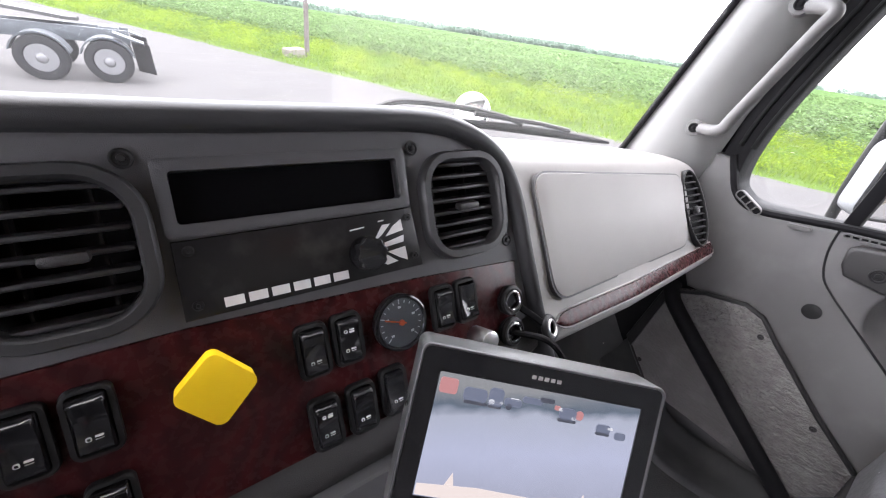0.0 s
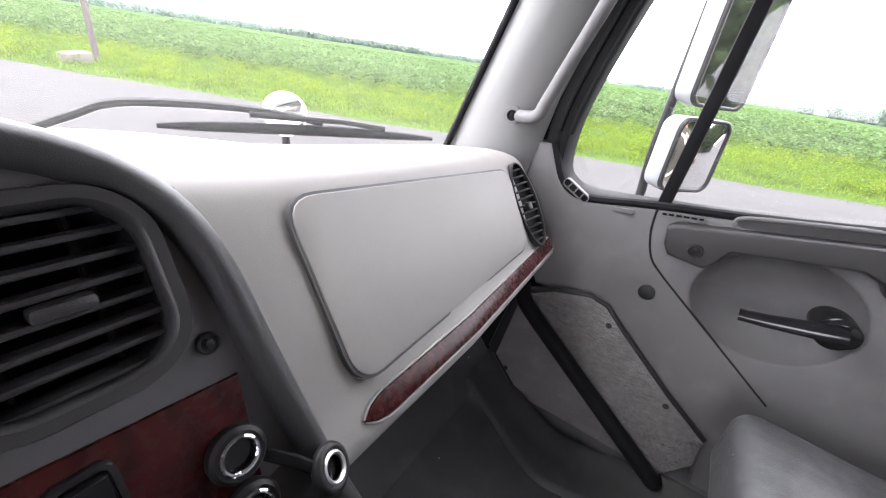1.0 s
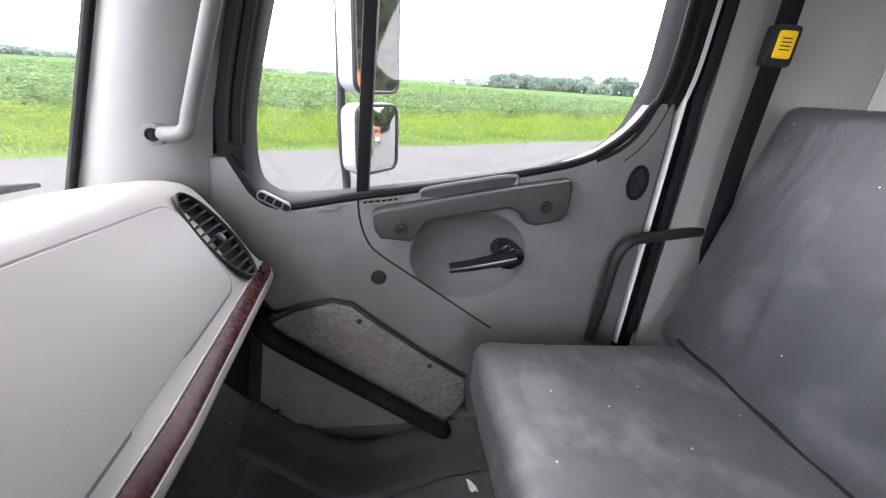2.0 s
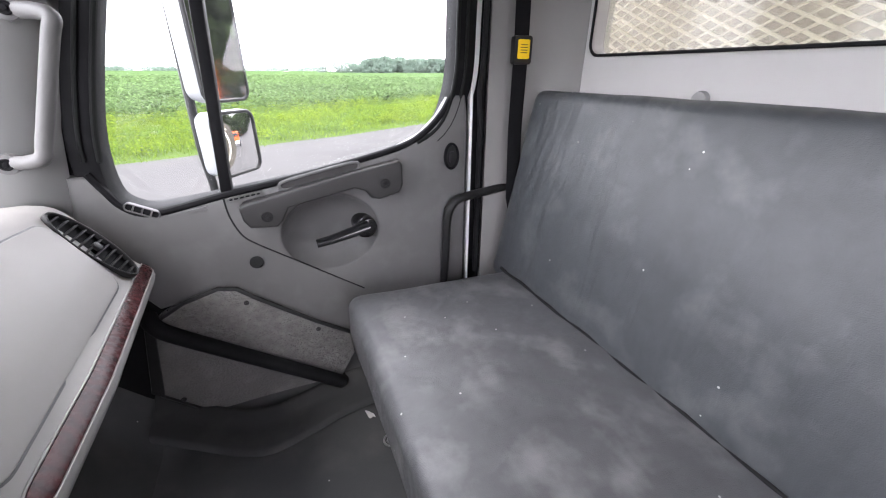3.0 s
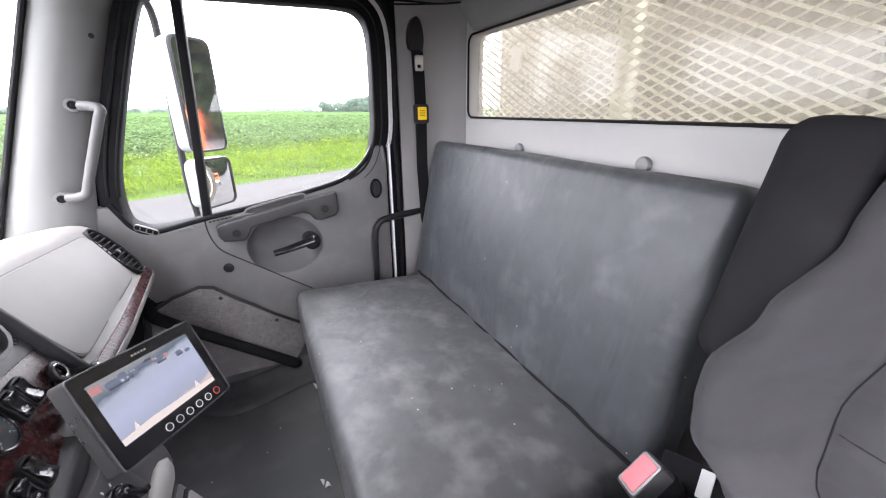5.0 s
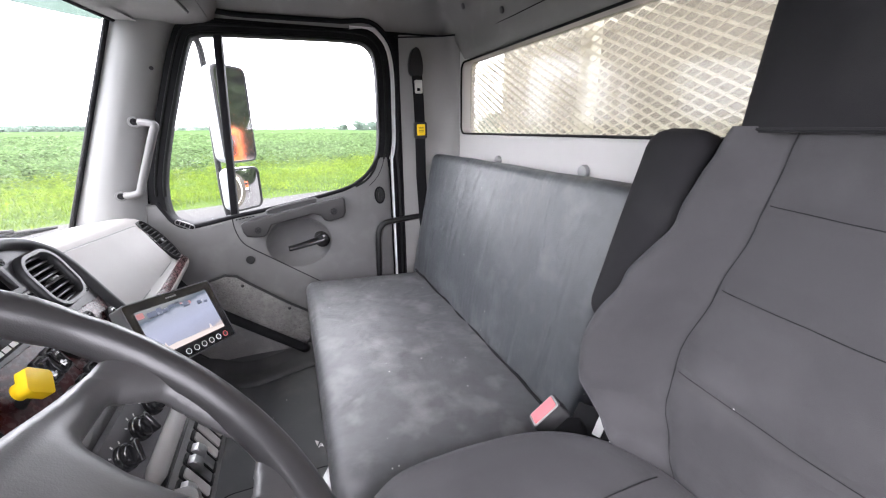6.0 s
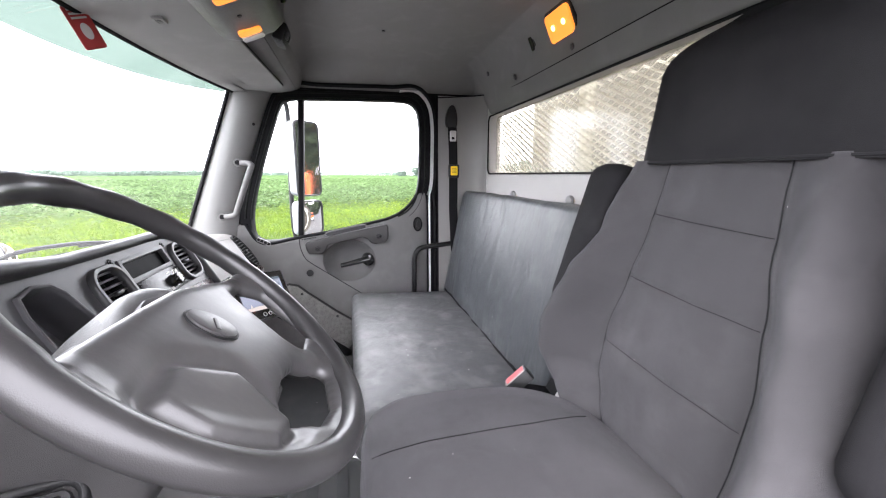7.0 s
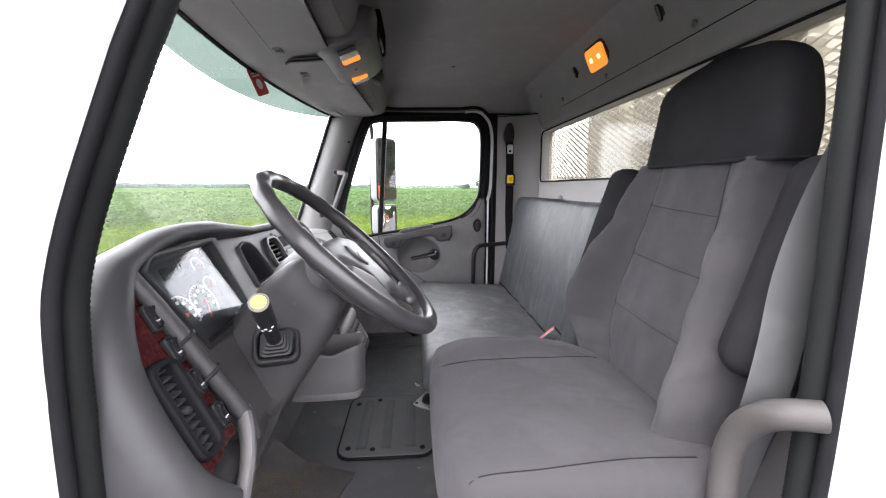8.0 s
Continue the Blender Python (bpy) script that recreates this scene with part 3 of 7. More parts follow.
side_d = thing("wall_driver", "white painted driver side of the cab, door opening with black seals", "wall", kind="structure")
bm = B()
slab(bm, [(0.62, 0.95), (0.62, 1.80), (0.36, 2.50), (0.30, 2.60), (-0.92, 2.60), (-0.92, 0.95)], SIDE(-0.802), 0.0, 0.022, [inset(OPEN, -0.013)], 0.008, 4)
part("body_side", bm, M_WHITE, side_d)
bm = B()
loop = inset(OPEN, -0.013)
dense = []
for (y0, z0), (y1, z1) in zip(loop, loop[1:] + loop[:1]):
    n_ = max(1, round(math.hypot(y1 - y0, z1 - z0) / 0.0035))
    dense += [(-0.785, y0 + (y1 - y0) * k / n_, z0 + (z1 - z0) * k / n_) for k in range(n_)]
tube(bm, dense, [0.0158 if k % 2 else 0.0150 for k in range(len(dense))], 10, True)
part("door_seal", bm, M_SEALD, side_d, "grey ribbed rubber door seal")
bm = B()
tube(bm, [(-0.810, y, z) for y, z in inset(OPEN, -0.0095)], 0.0078, 10, True)
part("outer_seal", bm, M_RUBBER, side_d, "black outer lip of the seal")
# Inner trim made black to stand for the shadow behind the seat.
bm = B()
slab(bm, [(0.62, 0.95), (0.62, 1.80), (0.36, 2.50), (0.30, 2.60), (-0.88, 2.60), (-0.88, 0.95)], SIDE(-0.765), 0.0, 0.02, [inset(OPEN, -0.014)])
part("inner_trim", bm, M_BLACK, side_d)

# ---- dashboard ----
def dash_top(x):
    """Height of the dashboard's top along the cab."""
    pts = [(-0.80, 1.86), (-0.74, 1.90), (-0.69, 1.93), (-0.588, 1.955), (-0.459, 1.97), (-0.344, 1.962), (-0.238, 1.938), (-0.063, 1.925), (0.04, 1.925), (0.17, 1.915), (0.25, 1.90), (0.30, 1.886), (0.36, 1.876), (0.41, 1.870), (0.6, 1.855), (0.87, 1.832), (1.0, 1.815), (1.1, 1.80)]
    for (a, za), (b, zb) in zip(pts, pts[1:]):
        if x <= b:
            t = max(0, (x - a) / (b - a))
            return za + (zb - za) * t
    return 1.80


dash = thing("dashboard", "two-tone grey truck dashboard with dark instrument fascia and red burl panels", "dashboard")
bm = B()
rings = []
for x in [0.30, 0.34, 0.38, 0.41, 0.46, 0.52, 0.6, 0.68, 0.76, 0.82, 0.87, 0.905, 0.93, 0.952, 0.962, 0.972, 0.982, 0.990, 0.998, 1.006, 1.013, 1.020, 1.027]:
    tz, wb = dash_top(x), ws_bottom(min(x, 1.0))
    s = 0.13 * max(0, (x - 0.952) / 0.075) ** 2.4
    fb, lz = 0.249 + 0.02 * max(0, (x - 0.6) / 0.3), 1.697 - 0.006 * max(0, (x - 0.6) / 0.3)
    prof = [(wb.y + 0.01, wb.z - 0.005), (0.50, tz - 0.012), (0.43, tz - 0.001), (0.395, tz), (0.370, tz - 0.004), (0.355, tz - 0.011)]
    for k in range(7):
        t = k / 6
        bow = 0.004 * math.sin(math.pi * t)
        prof.append((0.345 + (fb - 0.345) * t - bow, tz - 0.021 + (lz - tz + 0.021) * t))
    prof += [(fb - 0.011, lz - 0.013), (fb - 0.026, lz - 0.028), (fb - 0.032, lz - 0.040), (fb - 0.026, lz - 0.056), (fb + 0.005, lz - 0.074), (0.33, 1.600), (0.42, 1.565), (wb.y - 0.03, 1.55)]
    rings.append([Vector((x, y + (s if y < 0.46 else 0.0), z - (s * 0.25 if y < 0.46 else 0))) for y, z in prof])
loft(bm, rings)
part("passenger_dash", bm, M_TRIML, dash, "light grey moulded passenger dashboard", 50)

# the dark cowl under it
bm = B()
rings = []
for x in [0.30, 0.5, 0.7, 0.9, 1.02]:
    rings.append([Vector((x, 0.245 + 0.02 * (x > 0.8), 1.63)), Vector((x, 0.29, 1.585)), Vector((x, 0.34, 1.48)), Vector((x, 0.40, 1.36)), Vector((x, 0.56, 1.36)), Vector((x, 0.56, 1.61)), Vector((x, 0.33, 1.625))])
loft(bm, rings)
part("lower_cowl", bm, M_PULL, dash, "black ribbed lower dashboard")
for yk, zk in ((0.262, 1.616), (0.280, 1.598), (0.298, 1.570), (0.312, 1.540), (0.326, 1.510)):
    bm = B()
    tube(bm, [(0.33 + 0.68 * k / 10, yk + 0.02 * (k > 7) * (zk > 1.6), zk) for k in range(11)], 0.0032, 6)
    part("cowl_rib", bm, M_BLACK, dash)

# glove box lid with its joint
gt, gr, gb, gl = Vector((0.406, 0.342, 1.851)), Vector((0.868, 0.345, 1.808)), Vector((0.848, 0.264, 1.690)), Vector((0.409, 0.247, 1.696))
gx = ((gr - gt) + (gb - gl)).normalized()
gn = gx.cross((gt - gl) + (gr - gb)).normalized()
gy = gn.cross(gx)
GLV = basis((gt + gr + gb + gl) / 4, gx, gy, gn)
inv = GLV.inverted()
quad = [(inv @ p).to_2d() for p in (gl, gb, gr, gt)]


def round_quad(q, r, n=6):
    out = []
    for i in range(4):
        a, b, c = q[i - 1], q[i], q[(i + 1) % 4]
        p, s = b + (a - b).normalized() * r, b + (c - b).normalized() * r
        for k in range(n + 1):
            t = k / n
            out.append((1 - t) ** 2 * p + 2 * t * (1 - t) * b + t * t * s)
    return out


lid = round_quad(quad, 0.034)
bm = B()
slab(bm, inset(lid, -0.0020), GLV, -0.02, 0.0050)
part("lid_joint", bm, M_DARK, dash, "dark joint round the lid")
bm = B()
slab(bm, inset(lid, 0.0010), GLV, -0.02, 0.0068, (), 0.004, 3)
part("glove_box_lid", bm, M_TRIML, dash, "light grey glove box lid, closed")

# burl strip
bm = B()
N = 48
cross = []
for k in range(N + 1):
    t = k / N
    x = 0.402 + 0.578 * t
    s = 0.13 * max(0, (x - 0.952) / 0.075) ** 2.4
    fb, lz = 0.249 + 0.02 * max(0, (x - 0.6) / 0.3), 1.697 - 0.006 * max(0, (x - 0.6) / 0.3)
    w = 0.0118 * min(1, 4.6 * math.sqrt(max(0, t * (1 - t))) + 0.02)
    c, d, nn = Vector((x, fb - 0.0215 + s, lz - 0.0225)), Vector((0, 0.70, 0.714)), Vector((0, -0.714, 0.70))
    cross.append([c + d * w - nn * 0.004, c + d * w * 0.9 + nn * 0.002, c + nn * 0.0036, c - d * w * 0.9 + nn * 0.002, c - d * w - nn * 0.004])
loft(bm, cross)
part("burl_strip", bm, M_WOOD, dash, "glossy red burl strip")
for sgn in (1, -1):
    bm = B()
    tube(bm, [(cr[0] if sgn > 0 else cr[4]) + Vector((0, -0.714, 0.70)) * 0.0045 + Vector((0, 0.70, 0.714)) * 0.0010 * sgn for cr in cross], 0.0015, 8)
    part("strip_bead", bm, M_TRIML, dash, "light grey bead along the burl strip")


def vent(parent, m, w, h, r, slats, depth=0.045, frame_mat=None, tilt=25, knob=True):
    """An air vent in the plane of m: frame, dark box and turned slats."""
    fm = frame_mat or M_VENT
    out = rr(w, h, r, 0, 0, 7)
    bm = B()
    slab(bm, inset(out, -0.004), m, -0.01, 0.012, [inset(out, 0.007)], 0.0085, 4)
    fr = part("vent_frame", bm, fm, parent)
    bm = B()
    slab(bm, inset(out, 0.006), m, -depth, -depth + 0.004)
    slab(bm, inset(out, 0.0065), m, -depth, -0.004, [inset(out, 0.0075)])
    part("vent_box", bm, M_RUBBER, fr)
    for k in range(slats):
        y = -h / 2 + h * (k + 0.75) / (slats + 0.5)
        half = w / 2 - 0.008
        edge = h / 2 - abs(y)
        if edge < r:
            half -= r - math.sqrt(max(0, r * r - (r - edge) ** 2))
        bm = B()
        box(bm, (2 * half, 0.0040, 0.014), m @ pose(0, y, -0.006, tilt), 0.0018)
        part("slat", bm, M_VENT, fr)
    for x in (-w * 0.22, w * 0.22):
        bm = B()
        box(bm, (0.002, h * 0.8, 0.012), m @ pose(x, 0, -0.026))
        part("vane", bm, M_BLACK, fr)
    if knob:
        bm = B()
        box(bm, (w * 0.26, 0.008, 0.012), m @ pose(w * 0.05, -h * 0.02, 0.001, tilt), 0.003)
        part("vent_tab", bm, M_PULL, fr)
    return fr


# side vent in the end of the passenger dash
vt, vb = Vector((0.893, 0.338, 1.811)), Vector((0.889, 0.254, 1.693))
vy = (vt - vb).normalized()
vn = Vector((-0.35, -1, 0.6))
vn = (vn - vy * vn.dot(vy)).normalized()
SV = basis((vt + vb) / 2 + vn * 0.0015, vy.cross(vn), vy, vn)
bm = B()
sv_out = oval(0.028, 0.082, 0, 0, 36)
slab(bm, sv_out, SV, -0.012, 0.004, [inset(sv_out, 0.004)], 0.002)
sv = part("side_vent", bm, M_BLACK, dash, "oval black air vent")
bm = B()
slab(bm, inset(sv_out, 0.003), SV, -0.012, -0.006)
part("vent_box", bm, M_RUBBER, sv)
for k in range(11):
    y = -0.068 + 0.136 * k / 10
    half = 0.0222 * math.sqrt(max(0.02, 1 - (y / 0.077) ** 2))
    bm = B()
    box(bm, (2 * half, 0.0026, 0.007), SV @ pose(0, y, -0.001, 20), 0.001)
    part("slat", bm, M_BLACK, sv)
bm = B()
box(bm, (0.012, 0.016, 0.01), SV @ pose(0, -0.004, 0.002), 0.003)
part("vent_tab", bm, M_BLACK, sv)

# centre fascia
SLOT = rr(0.171, 0.036, 0.003, 0.088, -0.026)
VL, VR = (-0.061, -0.053), (0.2465, -0.058)
CUB = [(-0.250, -0.100), (-0.250, -0.03), (-0.243, -0.004), (-0.215, 0.004), (-0.185, -0.002), (-0.170, -0.018), (-0.145, -0.098)]
carrier = [(-0.40, -0.30), (0.02, -0.272), (0.12, -0.268), (0.335, -0.205), (0.325, -0.127), (0.312, -0.055), (0.288, -0.012), (0.24, 0.014), (0.15, 0.022), (0.066, 0.022), (-0.06, 0.024), (-0.16, 0.026), (-0.27, 0.032), (-0.40, 0.036)]
bm = B()
slab(bm, carrier, FAS, -0.05, 0.0, [SLOT, rr(0.092, 0.10, 0.03, *VL), rr(0.095, 0.098, 0.03, *VR), CUB], 0.0)
fas = part("centre_fascia", bm, M_DARK, dash, "dark grey centre fascia")
bm = B()
slab(bm, rr(0.188, 0.053, 0.004, 0.088, -0.026), FAS, -0.004, 0.005, [SLOT], 0.0025)
part("slot_frame", bm, M_DARK, fas)
bm = B()
slab(bm, inset(SLOT, -0.003), FAS, -0.09, -0.08)
slab(bm, inset(SLOT, -0.004), FAS, -0.085, 0.001, [inset(SLOT, -0.0005)])
part("radio_slot", bm, M_RUBBER, fas, "black slot")
bm = B()
slab(bm, inset(SLOT, 0.0004), FAS, -0.012, -0.006)
part("slot_cover", bm, mat("smoked_cover", (0.0025, 0.0025, 0.003), 0.5, spec=0.03), fas, "matt black smoked cover")
bm = B()
slab(bm, [(-0.005, -0.110), (0.187, -0.109), (0.182, -0.0535), (-0.004, -0.0545)], FAS, -0.004, 0.006, (), 0.002)
radio = part("radio_plate", bm, M_SCREENF, fas, "black control plate with white print")
for k in range(6):
    bm = B()
    slab(bm, [(0.020 + 0.016 * k, -0.1055), (0.033 + 0.016 * k, -0.1055), (0.033 + 0.016 * k, -0.0985), (0.020 + 0.016 * k, -0.0985)], FAS, 0.005, 0.0064)
    part("print_bar", bm, M_PRINT, radio)
for q in ([(0.139, -0.080), (0.148, -0.0745), (0.158, -0.0655), (0.150, -0.0655)], [(0.152, -0.076), (0.170, -0.073), (0.169, -0.063), (0.160, -0.068)], [(0.150, -0.0855), (0.169, -0.0835), (0.170, -0.0775), (0.150, -0.0815)], [(0.152, -0.090), (0.170, -0.088), (0.171, -0.101), (0.163, -0.097)], [(0.142, -0.096), (0.150, -0.092), (0.161, -0.100), (0.150, -0.1015)], [(0.120, -0.0665), (0.133, -0.0655), (0.133, -0.0645), (0.120, -0.0655)], [(0.1465, -0.0625), (0.152, -0.0622), (0.152, -0.0612), (0.1465, -0.0615)]):
    bm = B()
    slab(bm, q, FAS, 0.005, 0.0064)
    part("print_bar", bm, M_PRINT, radio)
bm = B()
cyl(bm, 0.0150, 0.004, FAS @ pose(0.131, -0.087, 0.006), 28)
slab(bm, [((0.0136 if k % 6 < 3 else 0.0122) * math.cos(2 * math.pi * k / 48), (0.0136 if k % 6 < 3 else 0.0122) * math.sin(2 * math.pi * k / 48)) for k in range(48)], FAS @ pose(0.131, -0.087, 0.0), 0.008, 0.023, (), 0.001)
part("radio_knob", bm, M_GLOSS, radio, "black ribbed rotary knob")

def screw(parent, m, r=0.006, material=None):
    bm = B()
    cyl(bm, r, 0.0016, m, 18)
    cyl(bm, r * 0.48, 0.0042, m, 8, 0.0008)
    ring(bm, r * 0.98, r * 0.22, m @ pose(0, 0, 0.0016), 20, 8)
    return part("screw", bm, material or M_BLACK, parent)


for u, v in ((-0.019, 0.002), (0.193, 0.0), (0.301, -0.105)):
    screw(fas, FAS @ pose(u, v, 0.0), 0.0056)
for u, v in ((0.005, -0.062), (0.176, -0.062), (0.178, -0.098), (0.004, -0.100)):
    screw(radio, FAS @ pose(u, v, 0.006), 0.003, M_BLACK)
vent(fas, FAS @ pose(*VL, 0.0), 0.094, 0.102, 0.034, 7, 0.05, tilt=10)
vent(fas, FAS @ pose(*VR, 0.0), 0.097, 0.100, 0.032, 8, 0.05, tilt=10)
# open cubby
bm = B()
slab(bm, inset(CUB, -0.001), FAS, -0.07, -0.06)
slab(bm, inset(CUB, -0.006), FAS, -0.066, 0.007, [inset(CUB, 0.0)], 0.003)
part("cubby", bm, M_DARK, fas, "open dark storage cubby")

# burl panel with switches
bm = B()
slab(bm, [(-0.335, -0.262), (0.02, -0.256), (0.13, -0.255), (0.30, -0.215), (0.310, -0.13), (0.18, -0.121), (-0.005, -0.1145), (-0.15, -0.118), (-0.335, -0.125)], FAS, -0.004, 0.003, (), 0.002)
burl = part("burl_panel", bm, M_WOOD, dash, "dark red burl switch panel")


def rocker(u, v, m=FAS, w=0.026, h=0.046, tip=8, marks=1):
    """A rocker switch: bezel, tilted rocker and printed marks."""
    bm = B()
    slab(bm, rr(w, h, 0.006, u, v), m, 0.002, 0.0095, [rr(w - 0.006, h - 0.008, 0.004, u, v)], 0.003, 3)
    sw = part("rocker_switch", bm, M_BLACK, burl)
    bm = B()
    rk = m @ pose(u, v, 0.008, tip)
    hw_, hh = (w - 0.0075) / 2, (h - 0.0095) / 2
    prof = [(-1.0, -0.004), (-0.97, 0.004), (-0.88, 0.0068), (-0.72, 0.0072), (-0.5, 0.0056), (-0.2, 0.0038), (0.15, 0.0032), (0.45, 0.0040), (0.7, 0.0056), (0.88, 0.0060), (0.97, 0.0036), (1.0, -0.004)]
    loft(bm, [[rk @ Vector((x * hw_, q * hh, z)) for x, z in ((-1, -0.005), (-1, hgt - 0.002), (-0.86, hgt), (-0.4, hgt - 0.0008), (0.4, hgt - 0.0008), (0.86, hgt), (1, hgt - 0.002), (1, -0.005))] for q, hgt in prof])
    part("rocker", bm, M_GLOSS, sw, angle=50)
    bm = B()
    for k in range(marks):
        o = -hh * 0.45 + k * hh * 0.95
        z = 0.0045 if k == 0 else 0.0042
        slab(bm, rr(0.0030, 0.0030, 0.0010, -0.0030, o), rk, 0.002, z + 0.0004, [rr(0.0018, 0.0018, 0.0006, -0.0030, o)])
        slab(bm, rr(0.0042, 0.0012, 0.0004, 0.0022, o + 0.0010), rk, 0.002, z + 0.0004)
        slab(bm, rr(0.0042, 0.0012, 0.0004, 0.0022, o - 0.0012), rk, 0.002, z + 0.0004)
    part("print", bm, M_PRINT, sw)
    return sw


for u, v, tip, mk in ((0.0735, -0.157, 8, 1), (0.103, -0.156, 8, 2), (0.202, -0.156, 8, 1), (0.231, -0.156, -6, 1), (0.074, -0.220, 8, 2), (0.106, -0.220, 8, 1), (0.138, -0.217, -6, 1), (-0.062, -0.156, 8, 1), (-0.093, -0.157, 8, 1), (-0.062, -0.218, 8, 1), (-0.093, -0.218, 8, 1), (-0.125, -0.157, 8, 1)):
    rocker(u, v, FAS, tip=tip, marks=mk)

# pressure gauge
bm = B()
GA = FAS @ pose(0.154, -0.1565, 0)
cyl(bm, 0.0265, 0.008, GA, 40, 0.002)
gauge = part("gauge", bm, M_BLACK, burl, "round black pressure gauge")
bm = B()
ring(bm, 0.0245, 0.0022, GA @ pose(0, 0, 0.009), 40, 8)
part("bezel", bm, M_GLOSS, gauge)
bm = B()
cyl(bm, 0.0228, 0.0006, GA @ pose(0, 0, 0.0078), 36)
part("dial_face", bm, M_DARK, gauge, "dark grey dial face")
bm = B()
for k in range(17):
    a = radians(225 - 270 * k / 16)
    box(bm, (0.004 if k % 4 == 0 else 0.0022, 0.0007, 0.0006), GA @ pose(0.0195 * math.cos(a), 0.0195 * math.sin(a), 0.0085, 0, 0, math.degrees(a)))
for k in range(5):
    a = radians(225 - 270 * k / 4)
    box(bm, (0.003, 0.002, 0.0006), GA @ pose(0.0145 * math.cos(a), 0.0145 * math.sin(a), 0.0085))
part("dial_marks", bm, M_PRINT, gauge)
bm = B()
box(bm, (0.022, 0.0013, 0.0012), GA @ pose(-0.006, 0.0025, 0.0098, 0, 0, -20))
cyl(bm, 0.0028, 0.002, GA @ pose(0, 0, 0.0085), 14)
part("needle", bm, M_ORANGE, gauge, "orange needle")
bm = B()
cyl(bm, 0.023, 0.0006, GA @ pose(0, 0, 0.0115), 32)
gl_ = part("lens", bm, M_LENS, gauge)
gl_.visible_shadow = False

# yellow parking brake knob
bm = B()
yk = Vector((0.004, 0.209, 1.785))
tube(bm, [FAS @ Vector((0.006, -0.165, 0.0)), yk + FN * -0.004], [0.008, 0.0075], 12)
bk = part("brake_valve", bm, M_BLACK, burl, "push-pull brake valve")
bm = B()
YK = basis(yk, (1, 0, 0), FU, FN) @ pose(0, 0, 0, 0, 0, 42)
slab(bm, rr(0.036, 0.036, 0.006), YK, -0.010, 0.004, (), 0.003, 3)
cyl(bm, 0.012, 0.016, YK @ pose(0, 0, -0.024), 20)
part("knob", bm, M_YELLOW, bk, "square bright yellow push knob")

# sockets and lower roll of the fascia
for u, v, cap in ((0.292, -0.172, 0), (0.289, -0.208, 1)):
    bm = B()
    S = FAS @ pose(u, v, 0.002)
    ring(bm, 0.0135, 0.0038, S @ pose(0, 0, 0.006), 28, 8)
    cyl(bm, 0.0165, 0.005, S, 28)
    so = part("power_socket", bm, M_BLACK, burl, "black power socket")
    bm = B()
    ring(bm, 0.0105, 0.0016, S @ pose(0, 0, 0.0095), 28, 8)
    part("socket_rim", bm, M_CHROME, so, "bright steel rim")
    bm = B()
    cyl(bm, 0.0095, 0.0008, S @ pose(0, 0, 0.0055), 20)
    part("socket_well", bm, M_GLOSS, so)

# the dark rounded hood along the fascia's edge
LIP = [(0.345, -0.30), (0.330, -0.22), (0.318, -0.13), (0.308, -0.055), (0.285, -0.014), (0.240, 0.010), (0.175, 0.017), (0.04, 0.018), (-0.064, 0.020), (-0.16, 0.022), (-0.27, 0.028), (-0.36, 0.033), (-0.468, 0.037), (-0.545, 0.030), (-0.625, 0.005), (-0.668, -0.040), (-0.697, -0.083), (-0.714, -0.13), (-0.721, -0.194), (-0.718, -0.262), (-0.690, -0.315)]


bm = B()
lp = spline(LIP, 5, False)
rings = []
for i, p in enumerate(lp):
    a = (lp[min(i + 1, len(lp) - 1)] - lp[max(i - 1, 0)]).normalized()
    o = Vector((a.y, -a.x))
    o = -o if o.dot(p - Vector((-0.2, -0.25))) < 0 else o
    far = clamp((-p.x - 0.12) / 0.25)
    w = 0.012 + 0.034 * far
    d = 0.024 + 0.012 * far + 0.022 * clamp((-p.x - 0.60) / 0.1)
    prof = [(-0.001, -0.03), (-0.001, w * 0.5), (0.002, w * 0.85), (0.2 * d, w + 0.001), (0.45 * d, w + 0.002), (0.7 * d, w - 0.003), (0.9 * d, w - 0.012), (d, w - 0.028), (d, -0.06), (0.4 * d, -0.06)]
    rings.append([FAS @ Vector((p.x + o.x * e, p.y + o.y * e, h)) for e, h in prof])
loft(bm, rings)
part("fascia_hood", bm, M_HOOD, dash, "dark rounded hood over the instruments", 60)

# top of the dashboard behind the hood, down to the windshield
bm = B()


def top_f(u, v):
    x = -0.76 + 1.09 * u
    tz, wb = dash_top(x), ws_bottom(x)
    y0 = 0.342 - 0.03 * max(0, min(1, (-x - 0.1) / 0.3))
    t = v
    return Vector((x, y0 + (wb.y + 0.01 - y0) * t, tz - 0.006 + (wb.z + 0.006 - tz) * (t * t * (3 - 2 * t))))


surf(bm, top_f, 40, 14, (0, 0, -0.02))
part("dash_top", bm, M_HOOD, dash, "dark grey dashboard top")

# instrument panel before the driver
LF = FAS @ pose(0, 0, 0.03)
CLU = [(-0.568, -0.136), (-0.404, -0.132), (-0.398, 0.024), (-0.575, 0.024), (-0.606, 0.004)]
bm = B()
frame_l = [(-0.395, -0.155), (-0.37, 0.03), (-0.46, 0.035), (-0.55, 0.030), (-0.635, 0.008), (-0.605, -0.25), (-0.60, -0.29), (-0.42, -0.29)]
slab(bm, frame_l, LF, -0.06, 0.0, [CLU])
clu = part("cluster_housing", bm, M_COL, dash, "dark instrument housing")
bm = B()
slab(bm, inset(CLU, -0.004), LF, -0.05, -0.03)
slab(bm, inset(CLU, -0.008), LF, -0.03, 0.006, [inset(CLU, 0.001)], 0.003)
part("cluster_tray", bm, M_BLACK, clu)


